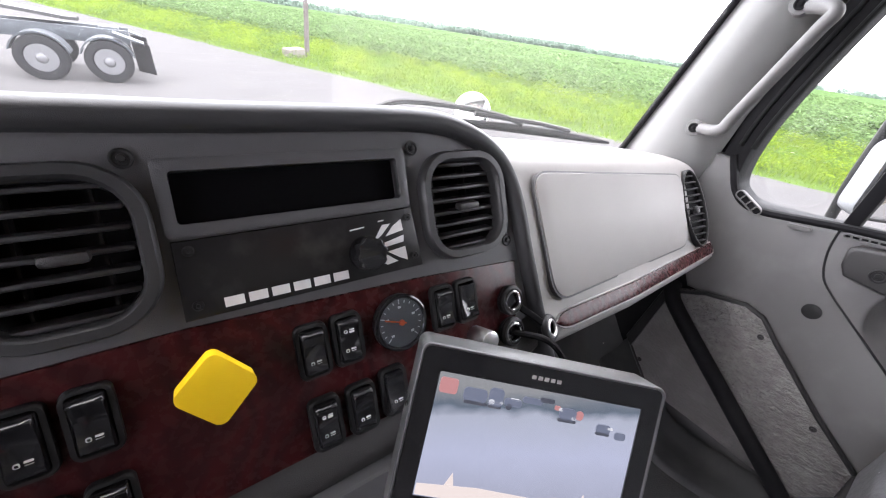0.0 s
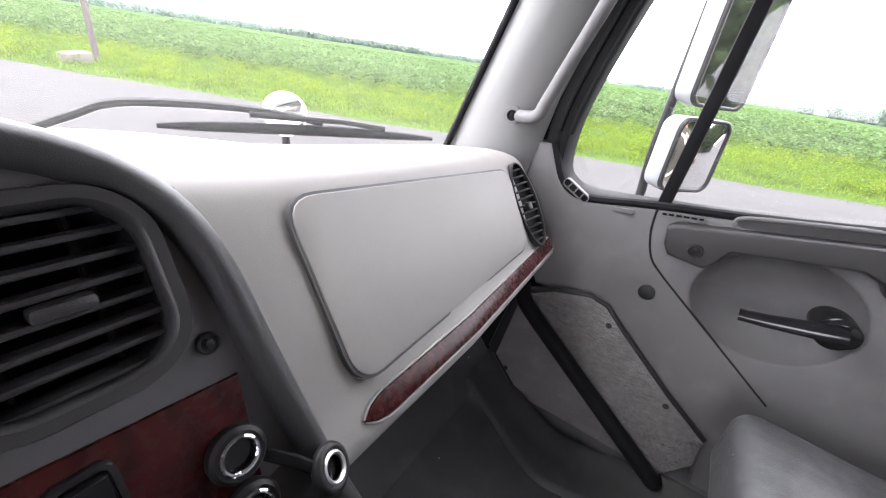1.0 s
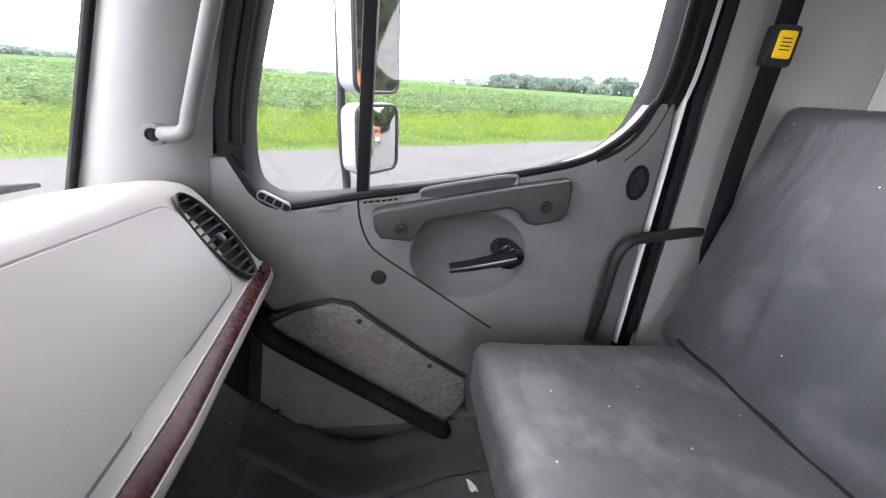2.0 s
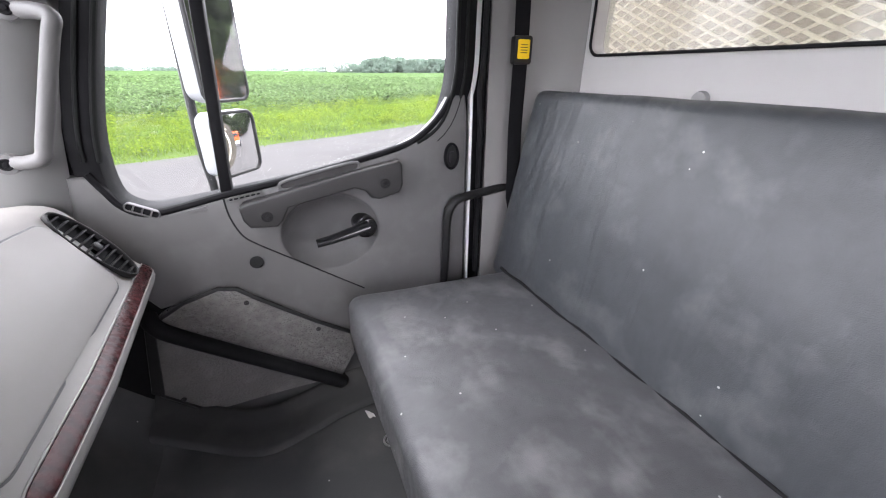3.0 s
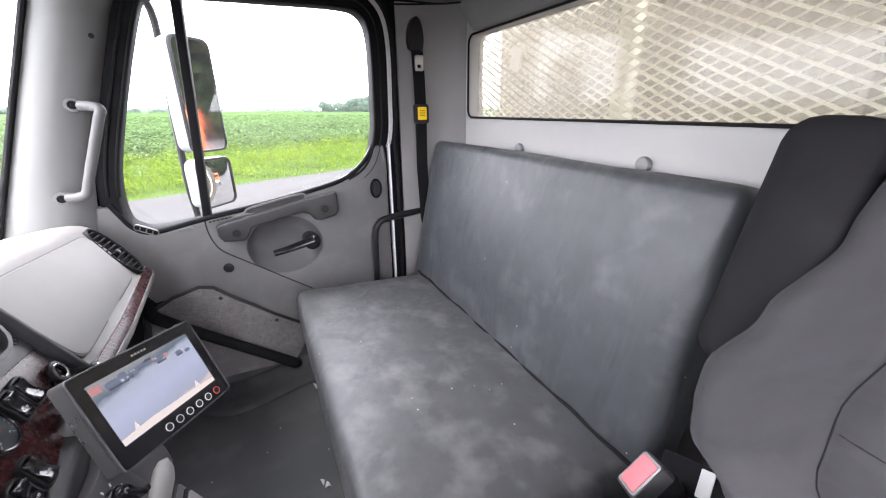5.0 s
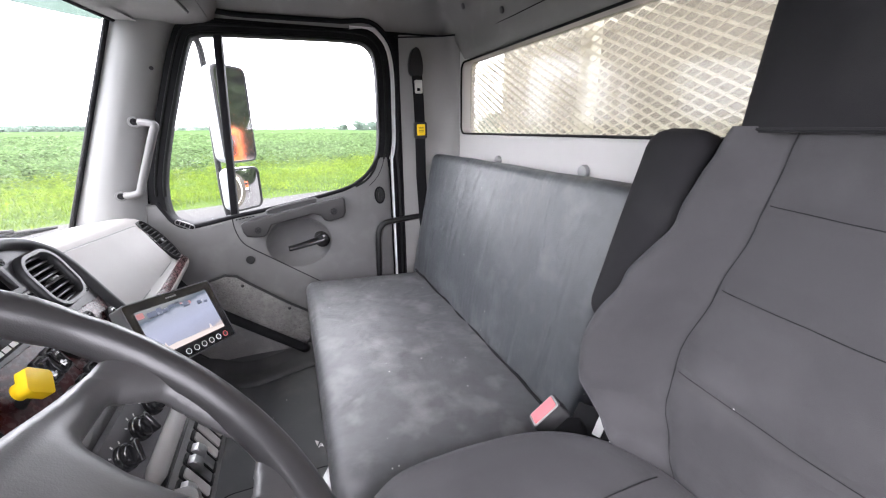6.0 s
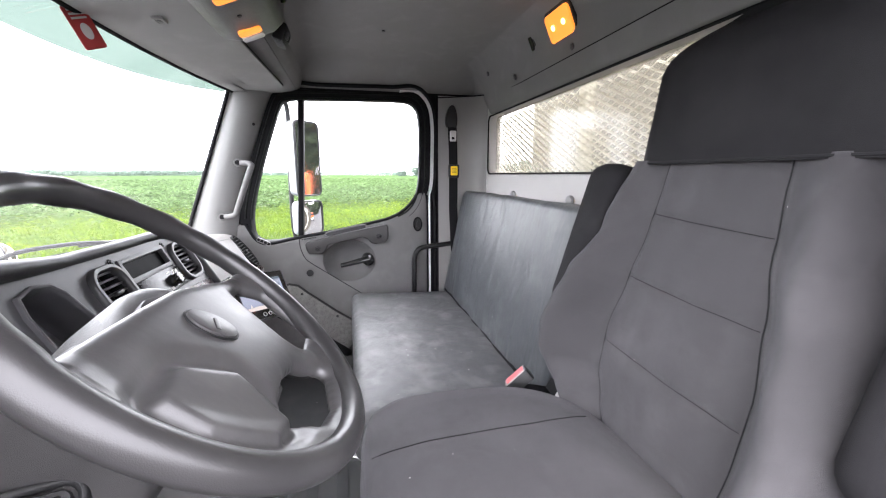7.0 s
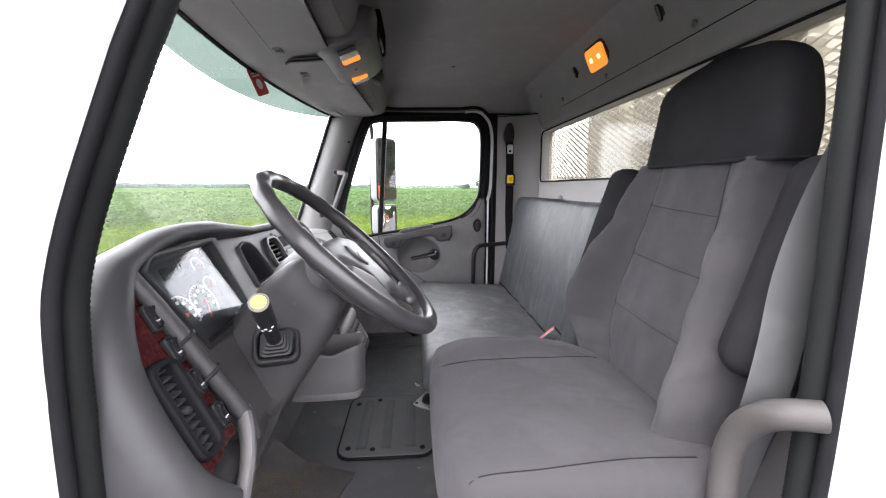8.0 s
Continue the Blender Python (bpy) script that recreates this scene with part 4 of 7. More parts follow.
def dial(cx, cy, r, start, sweep, ticks, nums, needle):
    """A dial: arc, ticks, number bars and a red needle."""
    m = LF @ pose(cx, cy, -0.0295)
    bm = B()
    pts = [m @ Vector((r * math.cos(radians(start - sweep * k / 30)), r * math.sin(radians(start - sweep * k / 30)), 0)) for k in range(31)]
    tube(bm, pts, 0.0011, 6)
    for k in range(ticks + 1):
        a = start - sweep * k / ticks
        box(bm, (r * 0.12, 0.0008, 0.0006), m @ pose(0.92 * r * math.cos(radians(a)), 0.92 * r * math.sin(radians(a)), 0, 0, 0, a))
    d = part("dial_ring", bm, M_PRINT, clu, "white dial scale")
    for k in range(nums):
        a = radians(start - sweep * (k + 0.5) / nums)
        bm = B()
        slab(bm, rr(r * 0.2, r * 0.16, 0.0005), m @ pose(0.68 * r * math.cos(a), 0.68 * r * math.sin(a), 0), 0, 0.0008)
        part("dial_mark", bm, M_PRINT, d)
    bm = B()
    box(bm, (r * 0.95, 0.0016, 0.0016), m @ pose(0, 0, 0.004, 0, 0, needle) @ pose(r * 0.36, 0, 0))
    cyl(bm, r * 0.1, 0.005, m, 16)
    part("needle", bm, M_RED, d, "red needle")


dial(-0.536, -0.080, 0.036, 215, 250, 20, 7, 200)
dial(-0.470, -0.076, 0.036, 215, 250, 20, 7, 250)
dial(-0.425, -0.008, 0.017, 200, 220, 10, 0, 60)
dial(-0.425, -0.050, 0.017, 200, 220, 10, 0, 40)
dial(-0.570, -0.008, 0.015, 200, 220, 10, 0, 100)
bm = B()
slab(bm, rr(0.06, 0.022, 0.003, -0.50, -0.004), LF, -0.031, -0.028)
part("display", bm, M_GLOSS, clu)
bm = B()
slab(bm, inset(CLU, 0.002), LF @ pose(-0.49, -0.05, 0.0, -3, 4.3, 0) @ pose(0.49, 0.05, 0), 0.001, 0.003)
pane = part("cover_glass", bm, M_LENS, clu, "clear cover reflecting the sky")
pane.visible_shadow = False

# left switch panel: burl, vent, rounded bar
bm = B()
slab(bm, [(-0.620, -0.27), (-0.628, -0.10), (-0.640, -0.02), (-0.674, -0.037), (-0.702, -0.083), (-0.719, -0.135), (-0.726, -0.194), (-0.724, -0.262), (-0.715, -0.280), (-0.645, -0.268)], LF, -0.03, 0.0, [[(p.x, p.y) for p in (pose(-0.688, -0.186, 0, 0, 0, -2) @ Vector((a, b, 0)) for a, b in rr(0.046, 0.138, 0.017, 0, 0, 7))]], 0.002)
burl_l = part("burl_panel", bm, M_WOOD, dash, "glossy red burl panel with switches")
keep_burl = burl
burl = burl_l
for u, v in ((-0.648, -0.058), (-0.647, -0.111), (-0.645, -0.167), (-0.640, -0.228)):
    rocker(u, v, LF, 0.019, 0.042, 6, 1)
burl = keep_burl
vent(burl_l, LF @ pose(-0.688, -0.186, 0.002, 0, 0, -2), 0.048, 0.140, 0.017, 11, 0.04, M_RUBBER, 26)
bm = B()
tube(bm, [LF @ Vector(p) for p in ((-0.640, 0.004, 0.004), (-0.632, -0.05, 0.008), (-0.624, -0.12, 0.01), (-0.610, -0.20, 0.01), (-0.598, -0.265, 0.008), (-0.60, -0.30, 0.0))], 0.013, 12)
part("divider_bar", bm, M_COL, dash, "rounded dark bar")
for u, v in ((-0.622, -0.105), (-0.614, -0.169)):
    bm = B()
    tube(bm, [LF @ Vector(p) for p in ((u - 0.016, v - 0.006, 0.006), (u - 0.012, v - 0.003, 0.019), (u, v, 0.024), (u + 0.008, v + 0.003, 0.02))], 0.0036, 8)
    part("cable_clip", bm, M_BLACK, dash)
screw(dash, LF @ pose(-0.597, -0.252, 0.016), 0.005, M_STEEL)

# lower dashboard under the instruments and the fascia
bm = B()
rings = []
for x, yb, zb in ((-0.76, 0.19, 1.60), (-0.70, 0.175, 1.60), (-0.60, 0.175, 1.60), (-0.50, 0.19, 1.62), (-0.35, 0.20, 1.63), (-0.15, 0.20, 1.645), (0.05, 0.20, 1.65), (0.14, 0.205, 1.655), (0.24, 0.215, 1.675), (0.33, 0.225, 1.69)):
    rings.append([Vector((x, yb, zb + 0.035)), Vector((x, yb - 0.018, zb + 0.025)), Vector((x, yb - 0.026, zb)), Vector((x, yb - 0.018, zb - 0.025)), Vector((x, yb + 0.02, zb - 0.05)), Vector((x, yb + 0.10, zb - 0.16)), Vector((x, 0.40, 1.30)), Vector((x, 0.56, 1.30)), Vector((x, 0.50, zb + 0.04))])
loft(bm, rings)
part("lower_roll", bm, M_COL, dash, "dark padded lower edge", 50)
# Pale plastic: the outside light falling on this panel is in its colour.
bm = B()
slab(bm, [(0.33, 1.84), (0.245, 1.80), (0.20, 1.74), (0.15, 1.64), (0.13, 1.50), (0.14, 1.18), (0.33, 1.18)], SIDE(-0.752), 0.0, 0.010, (), 0.003)
part("end_panel", bm, M_TRIML, dash, "grey end panel under the dashboard, paled for outside light")
bm = B()
tube(bm, spline([LF @ Vector(q) for q in ((-0.598, -0.262, 0.004), (-0.622, -0.290, 0.006), (-0.652, -0.318, 0.002), (-0.690, -0.345, -0.006))], 5, False), 0.022, 12, flat=0.5)
part("bottom_lip", bm, M_TRIM, dash, "grey rounded bottom lip")

# ---- seats ----
bench = thing("bench_seat", "worn black vinyl passenger bench seat with a tall flat backrest", "seat")
bm = B()
pillow(bm, (1.00, 0.52, 0.13), 0.032, pose(0.435, -0.395, 1.448, 2.5), 16, 4, 0.014, 0.0022, 3)
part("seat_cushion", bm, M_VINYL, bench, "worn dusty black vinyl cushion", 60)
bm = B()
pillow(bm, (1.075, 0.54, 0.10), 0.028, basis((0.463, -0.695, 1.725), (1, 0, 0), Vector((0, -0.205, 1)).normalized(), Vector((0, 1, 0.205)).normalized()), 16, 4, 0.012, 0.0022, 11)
part("backrest", bm, M_VINYL_SHADE, bench, "black vinyl backrest with scuffs, shade in its colour", 60)
bm = B()
box(bm, (0.88, 0.38, 0.24), pose(0.45, -0.43, 1.275), 0.02)
part("seat_base", bm, M_BLACK, bench)
# Dark rod laid in the crease in place of its shadow.
bm = B()
tube(bm, [(-0.055 + 0.985 * k / 30, -0.594 + 0.002 * math.sin(k * 0.9), 1.508 + 0.002 * math.sin(k * 1.7)) for k in range(31)], 0.0042, 8)
part("joint_welt", bm, M_SEAM, bench, "dark rod for the shadow gap between cushion and backrest")

seat = thing("driver_seat", "tall charcoal cloth driver's seat with bolsters and dark headrest cover", "seat")
SX = -0.40


def back_y(z):
    return -0.60 - 0.205 * (z - 1.62)


def lerp_table(t, x):
    for (a, va), (b, vb) in zip(t, t[1:]):
        if x <= b:
            f = max(0, (x - a) / (b - a))
            f = f * f * (3 - 2 * f)
            return va + (vb - va) * f
    return t[-1][1]


HW = [(1.52, 0.150), (1.585, 0.165), (1.64, 0.225), (1.70, 0.274), (1.78, 0.284), (1.88, 0.246), (1.97, 0.212), (2.06, 0.198), (2.12, 0.19)]
HWD = [(1.52, 0.236), (1.60, 0.250), (1.70, 0.264), (1.78, 0.266), (1.88, 0.238), (1.97, 0.205), (2.06, 0.188), (2.12, 0.180)]
BOLD = [(1.52, 0.050), (1.60, 0.086), (1.70, 0.100), (1.80, 0.094), (1.90, 0.070), (1.99, 0.040), (2.12, 0.012)]
BOL = [(1.52, 0.012), (1.60, 0.045), (1.74, 0.092), (1.86, 0.082), (1.98, 0.045), (2.12, 0.012)]


def back_pt(z, a):
    """The seat back's front at that height, a from -1 to 1 across it."""
    hw, bol, q = lerp_table(HW if a > 0 else HWD, z), lerp_table(BOL if a > 0 else BOLD, z), abs(a)
    k0 = 0.52
    if q < k0:
        by = 0.006 * math.cos(q / k0 * math.pi / 2)
    elif q < 0.84:
        f = (q - k0) / (0.84 - k0)
        by = bol * f * f * (3 - 2 * f)
    else:
        f = (q - 0.84) / 0.16
        by = bol - (bol + 0.06) * (1 - math.sqrt(max(0, 1 - f * f)))
    by -= 0.004 * math.exp(-((q - k0) / 0.02) ** 2)
    for zs in (1.872, 1.99, 1.74):
        if q < k0:
            by -= 0.0034 * math.exp(-((z - zs - 0.012 * (a + 0.4)) / 0.007) ** 2)
    by += 0.0015 * noise.noise((a * 5, z * 9, 2.0)) + 0.0038 * noise.noise((a * 4, z * 34 + 9 * a, 5.0)) * clamp((q - 0.55) / 0.25)
    return Vector((SX + hw * a, back_y(z) + by, z))


bm = B()
rings = []
for k in range(131):
    z = 1.44 + 0.656 * k / 130
    hw = lerp_table(HW, z)
    rg = [back_pt(z, -1 + 2 * s / 64) for s in range(65)]
    y = back_y(z)
    rg += [Vector((SX + hw * 0.97, y - 0.10, z)), Vector((SX + hw * 0.7, y - 0.13, z)), Vector((SX - lerp_table(HWD, z) * 0.7, y - 0.13, z)), Vector((SX - lerp_table(HWD, z) * 0.97, y - 0.10, z))]
    rings.append(rg)
loft(bm, rings)
part("backrest", bm, M_CLOTH, seat, "", 75)
for s in (-1, 1):
    bm = B()
    tube(bm, [back_pt(1.60 + 0.49 * k / 24, s * 0.52) + Vector((0, 0.0014, 0)) for k in range(25)], 0.0012, 6)
    part("seam", bm, M_SEAM, seat)
for zs in (1.872, 1.99, 1.74):
    bm = B()
    tube(bm, [back_pt(zs + 0.012 * (a + 0.4), a) + Vector((0, 0.0004, 0)) for a in [-0.5 + k / 24 for k in range(25)]], 0.0007, 6)
    part("seam", bm, M_CLOTH2, seat)
bm = B()
rings = []
for k in range(21):
    t = k / 20
    z = 2.088 + 0.233 * t
    hw = 0.186 + 0.006 * math.sin(math.pi * t) - 0.012 * t - 0.020 * t * t
    hw *= max(0.02, 1 - max(0, (t - 0.64) / 0.36) ** 3.4) ** 0.5
    y = back_y(z) + 0.016
    dp = 0.108 - 0.02 * t
    shr = 0.055 * max(0, (t - 0.66) / 0.34) ** 2.2
    rings.append([Vector((SX - 0.011 + 0.040 * t * t + hw * (1 if math.sin(b) > 0 else 1 - 0.2 * math.sin(b) ** 2) * math.copysign(abs(math.cos(b)) ** 0.34, math.cos(b)), y - dp / 2 + (dp / 2 - shr) * math.copysign(abs(math.sin(b)) ** 0.5, math.sin(b)) + 0.002 * noise.noise((b * 2, z * 12, 0)), z)) for b in [2 * math.pi * j / 64 for j in range(64)]])
loft(bm, rings)
part("headrest", bm, M_CLOTH2, seat, "dark cloth headrest cover", 60)
bm = B()
tube(bm, [rings[1][k % 64] + Vector((0, 0.0006, -0.008)) for k in range(-2, 35)], 0.0026, 6)
part("piping", bm, M_SEAM, seat)
bm = B()
rings = []
for s, z in ((0.88, 1.46), (0.97, 1.47), (1.0, 1.50), (1.005, 1.55), (0.995, 1.585), (0.965, 1.606), (0.90, 1.618), (0.75, 1.624), (0.5, 1.627), (0.25, 1.628), (0.03, 1.628)):
    ol = [(x, y) for x, y in spline([(0.278, 0.10), (0.262, 0.18), (0.20, 0.226), (0.0, 0.234), (-0.20, 0.226), (-0.268, 0.19), (-0.285, 0.10), (-0.285, -0.15), (-0.26, -0.23), (0.0, -0.236), (0.13, -0.225), (0.205, -0.185), (0.252, -0.12), (0.274, -0.04)], 5)]
    rings.append([Vector((-0.417 + x * s, -0.378 + y * s, z + (0.012 * max(0, abs(x * s) - 0.12) / 0.15 if z > 1.58 else 0) - 0.03 * max(0, y * s - 0.12) + 0.0015 * noise.noise((x * s * 14, y * s * 14, 1)))) for x, y in ol])
loft(bm, rings)
top_of = BVHTree.FromBMesh(bm)
part("seat_cushion", bm, M_CLOTH, seat, "", 60)


def on_cushion(x, y):
    return top_of.ray_cast(Vector((x, y, 2.0)), Vector((0, 0, -1)))[0] + Vector((0, 0, 0.0006))


for line in ([(-0.310 + 0.008 * k / 24, -0.165 - 0.40 * k / 24) for k in range(25)], [(-0.676 - 0.004 * math.sin(k / 4), -0.175 - 0.37 * k / 24) for k in range(25)]):
    bm = B()
    tube(bm, [on_cushion(x, y) for x, y in line], 0.0010, 6)
    part("seam", bm, M_CLOTH2, seat)
for ax, ay, az, w in ((-0.155, -0.665, 1.93, 0.105), (-0.690, -0.645, 1.925, 0.074)):
    bm = B()
    pillow(bm, (w, 0.10, 0.33), 0.036, basis((ax, ay, az), (1, 0, 0), (0, 0.958, 0.287), (0, -0.287, 0.958)), 8, 4, 0, 0.0015, ax)
    part("armrest", bm, M_CLOTH2, seat, "folded-up dark cloth armrest", 60)
bm = B()
box(bm, (0.42, 0.38, 0.30), pose(-0.417, -0.40, 1.315), 0.03)
part("seat_base", bm, M_BLACK, seat)


# ---- steering wheel and column ----
wheel = thing("steering_wheel", "four-spoke dark grey steering wheel with an oval badge", "steering wheel")
WA, WY = radians(43.1), 0.034
WN = Vector((math.sin(WY), -math.sin(WA) * math.cos(WY), math.cos(WA) * math.cos(WY)))
WU = Vector((0, 1, 0)).cross(WN).normalized()
WV = WN.cross(WU)
WR = 0.2048
WH = basis((-0.427, 0.0099, 1.9196), WU, WV, WN) @ Matrix.Diagonal((WR / 0.223, WR / 0.223, 1, 1))
bm = B()
nn = 108
rp = [WH @ Vector((0.223 * math.cos(2 * math.pi * k / nn), 0.223 * math.sin(2 * math.pi * k / nn), 0)) for k in range(nn)]


def grip(k):
    """The rim swells between finger grooves along its upper half."""
    a = 360 * k / nn
    return 0.0158 + (0.0009 * math.sin(radians(a * 20)) if 10 < a < 170 else 0.0)


tube(bm, rp, [grip(k) for k in range(nn)], 16, True)
part("rim", bm, M_WHEEL, wheel, "dark grey rim with finger grooves", 70)


WF = basis((-0.427, 0.0099, 1.9196), WU, WV, WN)
HOLES = (([(0.115, -0.014), (0.156, -0.014), (0.170, -0.036), (0.152, -0.110), (0.120, -0.114), (0.107, -0.080), (0.108, -0.036)], 0.012),
         ([(0.0, -0.122), (0.033, -0.130), (0.062, -0.158), (0.005, -0.170), (-0.035, -0.160), (-0.052, -0.136), (-0.042, -0.126)], 0.012),
         ([(-0.25, 0.070), (0.02, 0.068), (0.06, 0.060), (0.10, 0.056), (0.18, 0.044), (0.25, 0.042), (0.25, 0.3), (-0.25, 0.3)], 0.022))
PANEL = [(-0.146, -0.030), (-0.112, -0.026), (-0.080, -0.062), (-0.088, -0.122), (-0.118, -0.116), (-0.148, -0.066)]


def edge_dist(px, py, poly):
    """Distance of each point from a polygon's outline, negative inside."""
    best, inside = np.full(px.shape, 1e9), np.zeros(px.shape, bool)
    for (ax, ay), (bx, by) in zip(poly, poly[1:] + poly[:1]):
        ex, ey = bx - ax, by - ay
        f = np.clip(((px - ax) * ex + (py - ay) * ey) / (ex * ex + ey * ey), 0, 1)
        best = np.minimum(best, np.hypot(px - ax - f * ex, py - ay - f * ey))
        if ay != by:
            inside ^= ((ay > py) != (by > py)) & (px < ex * (py - ay) / ey + ax)
    return np.where(inside, -best, best)


def hub_edge(px, py):
    """Distance from the openings between the spokes, negative in the moulding."""
    d = np.full(px.shape, -1.0)
    for poly, r in HOLES:
        g = r - edge_dist(px, py, poly)
        k = np.clip(0.5 + 0.5 * (g - d) / 0.010, 0, 1)
        d = d + (g - d) * k + 0.010 * k * (1 - k)
    return d


def hub_outer(px, py):
    return np.maximum(hub_edge(px, py), np.hypot(px, py) - 0.203)


STEP = 0.003
gx, gy = np.meshgrid(np.arange(-0.21, 0.2101, STEP), np.arange(-0.21, 0.2101, STEP))
go = hub_outer(gx, gy)
ok = go < STEP * 0.5
cell = ok[:-1, :-1] & ok[1:, :-1] & ok[:-1, 1:] & ok[1:, 1:]
count = np.zeros(gx.shape, int)
for sy in (0, 1):
    for sx in (0, 1):
        count[sy:count.shape[0] - 1 + sy, sx:count.shape[1] - 1 + sx] += cell
brim = (count > 0) & (count < 4)
for _ in range(4):
    q = 0.0005
    dx = (hub_outer(gx + q, gy) - hub_outer(gx - q, gy)) / (2 * q)
    dy = (hub_outer(gx, gy + q) - hub_outer(gx, gy - q)) / (2 * q)
    s2 = np.maximum(dx * dx + dy * dy, 0.2)
    dist = hub_outer(gx, gy)
    gx, gy = np.where(brim, gx - dist * dx / s2, gx), np.where(brim, gy - dist * dy / s2, gy)
gr = np.hypot(gx, gy)
e_ = np.clip(-hub_edge(gx, gy) / 0.022, 0, 1)
round_ = np.sqrt(np.clip(1 - (1 - e_) ** 2, 0, 1))
pd = edge_dist(gx, gy, PANEL)
lift = np.clip(0.5 - (pd - 0.008) / 0.012, 0, 1)
lift = lift * lift * (3 - 2 * lift)
face_h = 0.004 - 0.012 * np.clip(gr / 0.15, 0, 1) ** 2 + 0.013 * np.clip((gr - 0.13) / 0.07, 0, 1) ** 2
face_h += 0.0075 * lift - 0.0065 * np.exp(-((pd - 0.020) / 0.011) ** 2) * np.clip((0.186 - gr) / 0.02, 0, 1)
face_h -= 0.0012 * np.exp(-((gr - 0.172) / 0.0016) ** 2)
top_h = face_h - 0.013 * (1 - round_)
low_h = face_h - 0.013 - (0.012 + 0.034 * np.clip((0.12 - gr) / 0.05, 0, 1)) * round_
bm = B()
tops, lows = {}, {}
for i, j in zip(*np.nonzero(count)):
    tops[i, j] = bm.verts.new(WF @ Vector((gx[i, j], gy[i, j], top_h[i, j])))
    lows[i, j] = tops[i, j] if brim[i, j] else bm.verts.new(WF @ Vector((gx[i, j], gy[i, j], low_h[i, j])))
for i, j in zip(*np.nonzero(cell)):
    four = ((i, j), (i, j + 1), (i + 1, j + 1), (i + 1, j))
    bm.faces.new([tops[c] for c in four])
    under = [lows[c] for c in reversed(four)]
    if not all(brim[c] for c in four):
        bm.faces.new(under)
hub = part("hub_pad", bm, M_PADW, wheel, "moulded grey horn pad with its spokes", 70)
EM = WF @ pose(-0.020, -0.012, 0.0036, 0, 0, -58) @ Matrix.Diagonal((0.76, 0.76, 1, 1))
bm = B()
slab(bm, oval(0.0415, 0.0275, 0, 0, 40), EM, -0.006, 0.0012, [oval(0.038, 0.024, 0, 0, 40)], 0.001)
badge = part("badge_rim", bm, M_BLACK, hub)
bm = B()
slab(bm, oval(0.0378, 0.0238, 0, 0, 40), EM, -0.005, 0.0032, (), 0.0022)
badge = part("badge", bm, M_PADW, hub, "oval badge with a raised plain bar")
bm = B()
slab(bm, rr(0.026, 0.0075, 0.002), EM @ pose(0.004, 0, 0.0032, 0, 0, 90), -0.001, 0.0009, (), 0.0006)
part("badge_bar", bm, M_WHEEL, badge)

column = thing("steering_column", "dark grey plastic steering column cover with a boot for the lever", "steering column")
AX = -WN
bm = B()
rings = []
for d, w, h, off in ((0.045, 0.10, 0.09, 0), (0.06, 0.15, 0.12, 0), (0.09, 0.20, 0.145, 0.0), (0.13, 0.205, 0.16, 0), (0.19, 0.205, 0.17, -0.005), (0.26, 0.205, 0.18, -0.012), (0.33, 0.20, 0.18, -0.02)):
    c = WH.translation + AX * d + WV * off + Vector((0.036, 0, 0))
    rings.append([c + WU * (w / 2 * math.copysign(abs(math.cos(q)) ** 0.36, math.cos(q))) + WV * (h / 2 * math.copysign(abs(math.sin(q)) ** 0.36, math.sin(q))) for q in [2 * math.pi * j / 36 for j in range(36)]])
loft(bm, rings)
part("shroud", bm, M_COL, column, "", 60)
bm = B()
rings = []
for d, r in ((0.034, 0.062), (0.038, 0.072), (0.050, 0.078), (0.075, 0.082), (0.105, 0.086), (0.130, 0.086), (0.150, 0.078), (0.160, 0.060)):
    c = WH.translation + AX * d + WV * 0.010 + WU * (0.034 - 0.10 * (d - 0.034))
    rings.append([c + WU * (r * 1.06 * math.cos(q)) + WV * (r * 0.92 * math.sin(q)) for q in [2 * math.pi * j / 48 for j in range(48)]])
loft(bm, rings)
part("bell", bm, M_BELL, column, "rounded bell behind the steering wheel", 60)
bm = B()
c0 = WH.translation + AX * 0.055 + Vector((0.01, 0, 0))
cyl(bm, 0.058, 0.03, aim(c0, WN), 28, 0.004)
part("collar", bm, M_BLACK, column)
bm = B()
loft(bm, [[Vector((x + sx * w, y + sy, z)) for sx, sy in ((-1, -0.045), (1, -0.045), (1, 0.05), (-1, 0.05))] for x, y, z, w in ((-0.40, 0.14, 1.78, 0.085), (-0.40, 0.165, 1.70, 0.082), (-0.405, 0.20, 1.60, 0.080), (-0.415, 0.28, 1.44, 0.08), (-0.415, 0.40, 1.25, 0.075))])
part("lower_cover", bm, M_COL, column)

# lever with a yellow end, on the column's left
lever = thing("gear_selector", "black selector stalk with a yellow end button and ribbed boot", "lever")
la, lb = Vector((-0.545, 0.128, 1.79)), Vector((-0.677, 0.095, 1.892))
ld = (lb - la).normalized()
bm = B()
tube(bm, [la, la.lerp(lb, 0.35), la.lerp(lb, 0.45), la.lerp(lb, 0.96), lb], [0.0115, 0.0118, 0.0130, 0.0137, 0.0130], 20)
part("grip", bm, M_BLACK, lever)
bm = B()
cyl(bm, 0.0104, 0.0030, aim(lb + ld * 0.001, ld), 28, 0.0015)
part("end_button", bm, M_BUTTON, lever, "yellow end button")
bm = B()
ring(bm, 0.0118, 0.0019, aim(lb + ld * 0.001, ld), 28, 8)
part("end_ring", bm, M_TRIM, lever)
bm = B()
